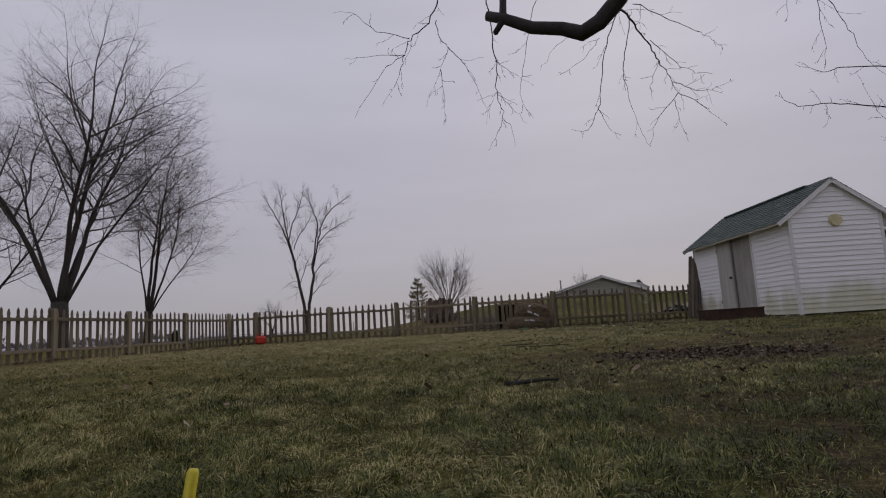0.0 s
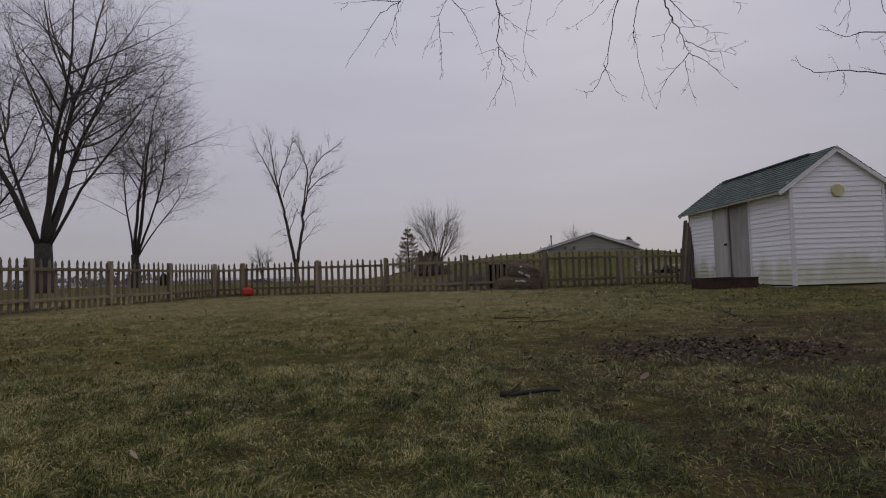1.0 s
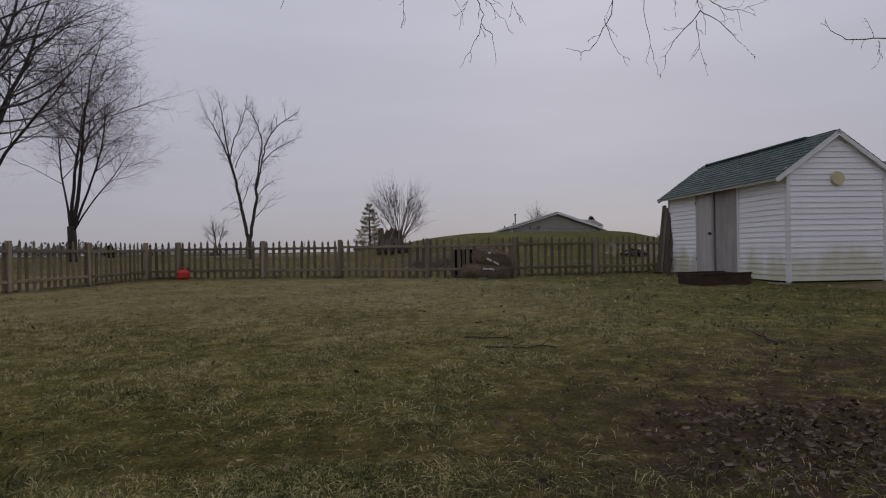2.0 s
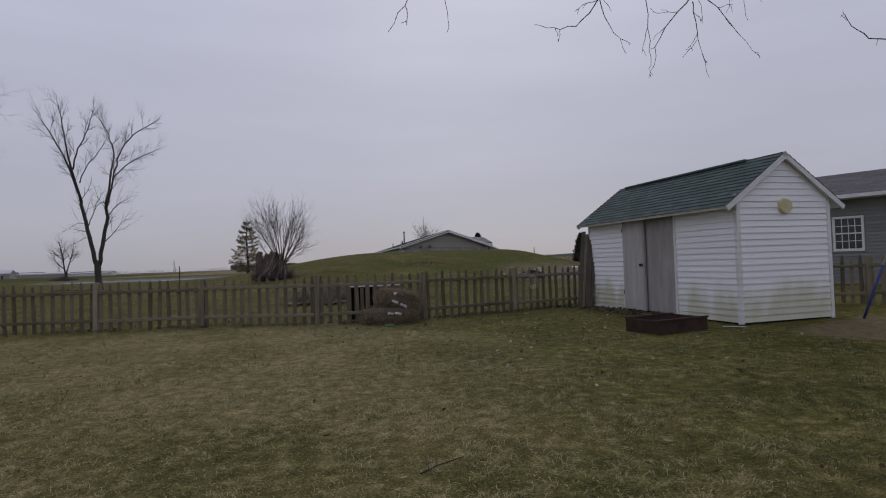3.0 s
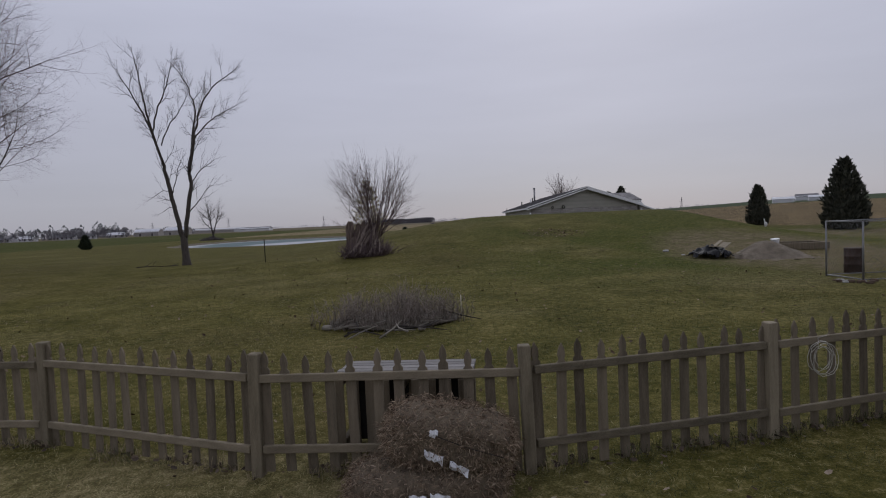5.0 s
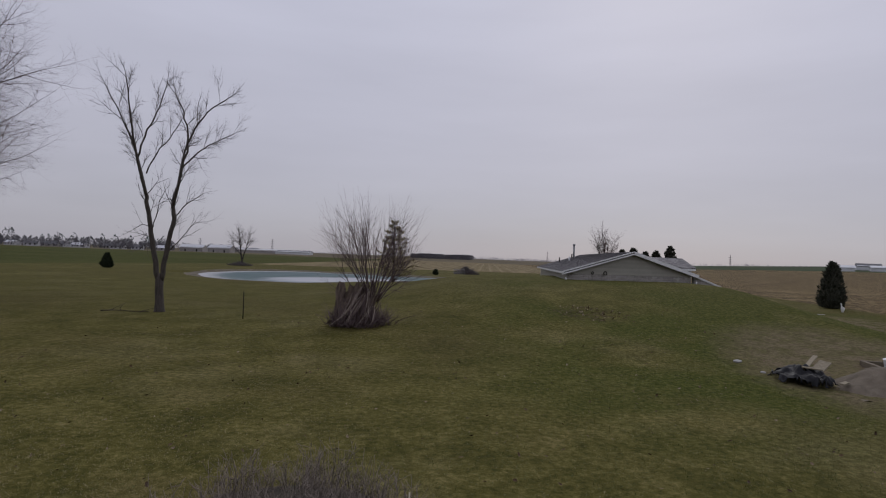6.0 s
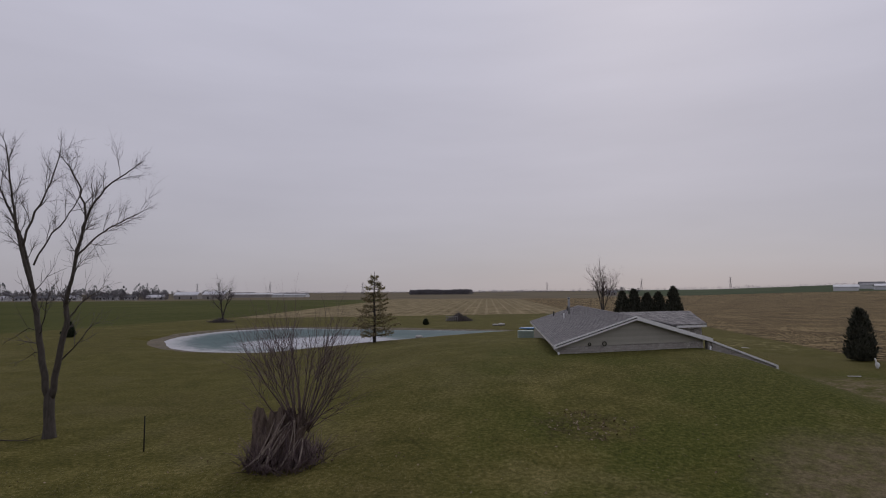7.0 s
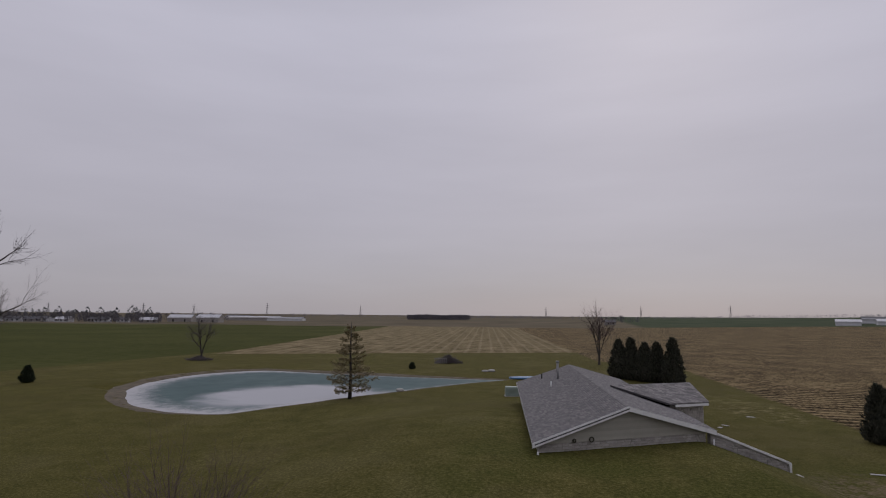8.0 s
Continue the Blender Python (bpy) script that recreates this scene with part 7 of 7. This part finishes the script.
far_building(-0.33, 700, 60, 20, 3.4, 1.5, M_BEIGE, M_PALE_ROOF, "long low distant pale shed", "barn", 0)
far_building(-0.275, 690, 40, 18, 3, 1.5, M_WH, M_GR, "long low distant white shed", "barn", 0)
far_building(-0.36, 760, 30, 14, 4, 2, M_BEIGE, M_GR, "low distant grey shed", "barn", 4)
far_building(0.7, 395, 13, 8, 2.7, 1.2, M_WH, M_PALE_ROOF, "white steel barn across the field", "barn", 0, -30)
far_building(0.745, 420, 14, 9, 3.0, 1.7, M_WH, M_GR, "white steel barn with a grey roof", "barn", 0, -30)
far_building(0.775, 390, 15, 8, 2.6, 1.1, M_WH, M_PALE_ROOF, "white steel barn beside another", "barn", 0, -30)
far_building(0.29, 560, 9, 7, 3, 2, M_BEIGE, M_GR, "small distant farm building", "house", 2)


def pylon(aim, y, h):
    x = far_x(aim, y)
    root = thing("pylon", pose(x, y, gz(x, y) - 0.1), "distant lattice power pylon on the horizon", "pylon", "row of pylons")
    g = M_FARWOOD
    for sx in (-1, 1):
        for sy in (-1, 1):
            tubes("leg", [[(Vector((sx * 3.2, sy * 3.2, 0)), 0.3), (Vector((sx * 0.8, sy * 0.8, h * 0.6)), 0.26), (Vector((0, 0, h)), 0.16)]], g, root, sides=4)
    for z, w in ((h * 0.62, 6.5), (h * 0.76, 5.4), (h * 0.9, 4.2)):
        tubes("crossarm", [[(Vector((-w, 0, z)), 0.16), (Vector((0, 0, z + 0.8)), 0.3), (Vector((w, 0, z)), 0.16)]], g, root, sides=4)
    for k in range(5):
        z0, z1 = h * 0.12 * k, h * 0.12 * (k + 1)
        r0, r1 = 3.2 - 2.4 * z0 / (h * 0.6), 3.2 - 2.4 * z1 / (h * 0.6)
        tubes("brace", [[(Vector((-r0, -r0, z0)), 0.14), (Vector((r1, -r1, z1)), 0.14)], [(Vector((r0, -r0, z0)), 0.14), (Vector((-r1, -r1, z1)), 0.14)]], g, root, sides=4)


for a, y, h in ((-0.53, 1300, 30), (-0.44, 1450, 30), (-0.31, 1500, 36), (-0.145, 1700, 34), (0.18, 1900, 36), (0.345, 1700, 38), (0.5, 1600, 36), (-0.7, 1200, 28)):
    pylon(a, y, h)


# ---------------------------------------------------------------- grass and fallen leaves
def blade_mat(name, greens, straw):
    n = Nodes(name)
    x, y, z = n.xyz()
    r = n.island()
    wob = n.math("MULTIPLY", n.math("SUBTRACT", n.noise(0.22, 3), 0.5), 5.0)
    wob2 = n.math("MULTIPLY", n.math("SUBTRACT", n.noise(1.1, 3), 0.5), 3.0)
    dry = n.math("MULTIPLY", n.step(n.math("ADD", y, wob), 3.6, 11.0), n.math("SUBTRACT", 1.0, n.step(n.math("ADD", x, wob), 1.2, 4.2)))
    patch = n.step(n.noise(0.9, 4, 0.6), 0.42, 0.68)
    t = n.math("ADD", r, n.math("ADD", n.math("SUBTRACT", n.math("MULTIPLY", dry, 0.42), n.math("MULTIPLY", n.step(n.math("ADD", x, wob), 1.2, 4.2), 0.14)), n.math("ADD", n.math("MULTIPLY", patch, 0.3), n.math("ADD", n.math("MULTIPLY", n.step(n.math("ADD", y, wob2), 4.5, 1.0), n.math("SUBTRACT", -0.08, n.math("MULTIPLY", n.step(n.math("ADD", x, wob2), -0.2, 1.6), 0.4))), n.math("MULTIPLY", n.math("SUBTRACT", n.noise(7.0, 4, 0.65), 0.5), 1.3)))))
    col = n.ramp(t, (0.0, greens[0]), (0.35, greens[1]), (0.68, greens[2]), (0.82, straw[0]), (1.0, straw[1]))
    return n.done(col, 0.75, 0.0, 0.25)


def blades(name, label, pts, hmin, hmax, wmin, wmax, mat, seed, lean=0.9, clump=0.0):
    """Many bent grass blades as one mesh; pts: an array of x, y, z."""
    r = np.random.RandomState(seed)
    n = len(pts)
    h = r.uniform(hmin, hmax, n)[:, None]
    if clump:
        h *= np.array([0.62 + 0.75 * smooth01(-0.35, 0.45, noise.noise(Vector((x * clump, y * clump, 7))) + 0.5 * noise.noise(Vector((x * clump * 3, y * clump * 3, 2)))) for x, y, z in pts])[:, None]
    w = r.uniform(wmin, wmax, n)[:, None]
    a = r.uniform(0, 2 * np.pi, n)
    out = np.stack([np.cos(a), np.sin(a), np.zeros(n)], 1)
    if clump:
        # neighbours lie the same way, flattened in swirls
        lay = np.array([noise.noise(Vector((x * clump * 1.3, y * clump * 1.3, 4))) + 0.6 * noise.noise(Vector((x * clump * 4, y * clump * 4, 8))) for x, y, z in pts])
        a = np.where(r.random_sample(n) < 0.75, lay * 7.0 + r.normal(0, 0.5, n), a)
        out = np.stack([np.cos(a), np.sin(a), np.zeros(n)], 1)
    b = a + r.normal(np.pi / 2, 0.6, n)
    side = np.stack([np.cos(b), np.sin(b), np.zeros(n)], 1)
    k = np.clip(r.normal(lean, lean * 0.4, n), 0.2, 3.3)[:, None]
    up = np.array([0, 0, 1.0])
    p0 = pts
    p1 = pts + (up * (0.62 - 0.1 * k) + out * 0.25 * k) * h
    p2 = pts + (up * (0.95 - 0.26 * k) + out * 0.6 * k) * h
    v = np.stack([p0, p1 - side * w / 2, p1 + side * w / 2, p2], 1).reshape(-1, 3)
    loops = ((np.arange(n) * 4)[:, None] + np.array([0, 2, 1, 1, 2, 3])).ravel()
    starts = np.arange(2 * n) * 3
    me = bpy.data.meshes.new(name)
    me.vertices.add(len(v))
    me.vertices.foreach_set("co", v.astype(np.float32).ravel())
    me.loops.add(len(loops))
    me.loops.foreach_set("vertex_index", loops.astype(np.int32))
    me.polygons.add(2 * n)
    me.polygons.foreach_set("loop_start", starts.astype(np.int32).ravel())
    me.update(calc_edges=True)
    me.materials.append(mat)
    return tagged(new(name, me), label, "grass", kind="stuff")


def scattered(n, x0, x1, y0, y1, weight, seed):
    """Random points kept by a weight of x and y (0 to 1), laid on the ground."""
    r = np.random.RandomState(seed)
    got = []
    while len(got) < n:
        x, y, u = r.uniform(x0, x1), r.uniform(y0, y1), r.random_sample()
        if u < weight(x, y):
            got.append((x, y, gz(x, y) - 0.004))
    return np.array(got)


def off_things(x, y):
    if 8.1 < x < 10.6 and 13.0 < y < 18.7:
        return 0.0
    if 5.85 < x < 7.35 and 12.55 < y < 13.75:
        return 0.0
    if 1.75 < x < 3.15 and 16.6 < y < 17.4:
        return 0.0
    bare = ((x - 2.05) / 1.0) ** 2 + ((y - 4.6) / 0.8) ** 2
    if bare < 1.0:
        return 0.12
    if ((x - 1.9) / 1.3) ** 2 + ((y - 2.0) / 1.3) ** 2 < 1.0:
        return 0.36
    if ((x - 4.0) / 3.6) ** 2 + ((y - 4.2) / 3.2) ** 2 < 1.0:
        return 0.3
    if ((x - 10.4) / 2.6) ** 2 + ((y - 11.4) / 1.5) ** 2 < 1.0:
        return 0.06
    return 1.0


def tuft(x, y, s):
    return 0.5 + 0.5 * smooth01(-0.3, 0.3, noise.noise(Vector((x * s, y * s, 7))) + 0.5 * noise.noise(Vector((x * s * 3, y * s * 3, 2))))


M_BLADE = blade_mat("lawn_blades", ((0.016, 0.02, 0.005), (0.056, 0.066, 0.014), (0.12, 0.125, 0.034)), ((0.2, 0.178, 0.07), (0.38, 0.325, 0.16)))
M_BLADE_NEAR = blade_mat("near_lawn_blades", ((0.014, 0.02, 0.004), (0.07, 0.086, 0.014), (0.165, 0.172, 0.04)), ((0.28, 0.245, 0.09), (0.5, 0.43, 0.2)))
near = scattered(390000, -3.2, 3.4, 0.45, 4.6, lambda x, y: (1.0 if math.hypot(x, y) > 0.55 else 0.0) * off_things(x, y) * tuft(x, y, 2.5) * min(1.0, 1.15 - 0.2 * (y - 0.5)) * (1.0 if abs(x) < 0.45 + y * 0.85 else 0.02), 1)
blades("lawn_grass", "tangled green and straw-coloured lawn grass", near, 0.014, 0.052, 0.0014, 0.0033, M_BLADE_NEAR, 1, 1.9, 2.5)
mid = scattered(210000, -7.2, 9.0, 3.2, 18.9, lambda x, y: off_things(x, y) * tuft(x, y, 1.6) * (1.0 - 0.045 * (y - 3)) * (1.0 if abs(x) < 1.2 + y * 0.9 else 0.05), 2)
blades("lawn_grass", "trampled lawn grass, browner towards the fence", mid, 0.025, 0.062, 0.003, 0.0062, M_BLADE, 2, 2.2, 1.6)
M_BLADE_FAR = blade_mat("far_lawn_blades", ((0.05, 0.064, 0.014), (0.085, 0.102, 0.024), (0.125, 0.135, 0.04)), ((0.18, 0.155, 0.065), (0.26, 0.22, 0.11)))
beyond = scattered(90000, -9.0, 15.0, 18.9, 42.0, lambda x, y: tuft(x, y, 1.1) * (0.15 if ((x - 18.0) / 4.7) ** 2 + ((y - 35.5) / 7.2) ** 2 < 1 else 1.0) * (1.0 - 0.03 * (y - 19)) * (0.0 if ((x - 1.85) / 1.7) ** 2 + ((y - 25.4) / 1.4) ** 2 < 1 else 1.0), 3)
blades("lawn_grass", "short green lawn grass beyond the fence", beyond, 0.03, 0.06, 0.007, 0.013, M_BLADE_FAR, 3, 1.4)


M_ROUGH = blade_mat("rough_fence_grass", ((0.03, 0.034, 0.014), (0.06, 0.066, 0.024), (0.11, 0.105, 0.045)), ((0.17, 0.14, 0.075), (0.27, 0.22, 0.13)))


def fence_line(n, seed):
    r = random.Random(seed)
    out = []
    for run in (BACK, LEFT):
        for a, b in zip(run, run[1:]):
            for _ in range(n):
                t = r.random()
                x, y = a[0] + (b[0] - a[0]) * t + r.gauss(0, 0.09), a[1] + (b[1] - a[1]) * t + r.gauss(0, 0.09)
                if noise.noise(Vector((x * 1.5, y * 1.5, 2))) > -0.25:
                    out.append((x, y, gz(x, y)))
    return np.array(out)


blades("rough_grass", "rough dark grass along the fence foot", fence_line(900, 5), 0.05, 0.17, 0.004, 0.008, M_ROUGH, 6, 0.8)


def leaf_mat(name, a, b, c):
    n = Nodes(name)
    return n.done(n.ramp(n.island(), (0.0, a), (0.5, b), (1.0, c)), 0.8, 0.0, 0.25)


def leaves(name, label, pts, smin, smax, mat, seed):
    rng = random.Random(seed)
    verts, faces = [], []
    for x, y, z in pts:
        s = rng.uniform(smin, smax)
        m = Matrix.Translation((x, y, z + 0.03 + s * 0.25)) @ Euler((rng.gauss(0, 0.45), rng.gauss(0, 0.45), rng.uniform(0, 6.28))).to_matrix().to_4x4()
        b = len(verts)
        c = rng.uniform(0.15, 0.45) * s
        for q in ((-s, 0, c), (-s * 0.3, -s * 0.55, c * 0.6), (s * 0.6, -s * 0.5, c), (s, 0, c * 1.2), (s * 0.6, s * 0.5, c), (-s * 0.3, s * 0.55, c * 0.6), (0, 0, 0)):
            verts.append(m @ Vector(q))
        faces += [(b + i, b + (i + 1) % 6, b + 6) for i in range(6)]
    tagged(link_mesh(name, verts, faces, mat), label, "leaves", kind="stuff")


M_LEAF = leaf_mat("fallen_leaves", (0.05, 0.032, 0.02), (0.13, 0.085, 0.05), (0.34, 0.27, 0.19))
M_LEAF_DARK = leaf_mat("rotting_leaves", (0.03, 0.021, 0.015), (0.075, 0.054, 0.038), (0.17, 0.13, 0.095))
leaves("leaf_litter", "pale brown fallen leaves scattered over the lawn", scattered(650, -7, 9, 2.6, 18.3, off_things, 21), 0.012, 0.03, M_LEAF, 1)
leaves("leaf_litter", "large pale dead leaves dotted on the green lawn", scattered(110, 1.5, 8.0, 9.5, 17.0, off_things, 29), 0.022, 0.042, leaf_mat("pale_dead_leaves", (0.2, 0.15, 0.1), (0.36, 0.29, 0.21), (0.44, 0.38, 0.3)), 8)
leaves("leaf_litter", "dark rotting leaves on the bare soil", scattered(1600, 0.6, 5.0, 2.4, 6.4, lambda x, y: max(0.03, 1.1 - ((x - 2.05) / 0.9) ** 2 - ((y - 4.6) / 0.72) ** 2), 22), 0.008, 0.022, M_LEAF_DARK, 2)
leaves("leaf_litter", "pale fallen leaves on the lawn beyond the fence", scattered(900, -9, 15, 19, 45, lambda x, y: 1.0, 23), 0.02, 0.05, M_LEAF, 3)
leaves("leaf_litter", "damp leaves gathered before the shed doors", scattered(500, 7.2, 8.2, 14.2, 17.6, lambda x, y: 1.0, 24), 0.02, 0.04, M_LEAF_DARK, 4)
leaves("leaf_litter", "dark leaves caught along the fence foot", fence_line(130, 9), 0.015, 0.04, M_LEAF_DARK, 5)
leaves("leaf_litter", "dark leaves and weeds on the mound", scattered(220, 8, 12.4, 41.5, 45.6, lambda x, y: max(0.0, 1.0 - ((x - 10.1) / 1.9) ** 2 - ((y - 43.6) / 1.6) ** 2), 27), 0.02, 0.055, M_LEAF, 6)
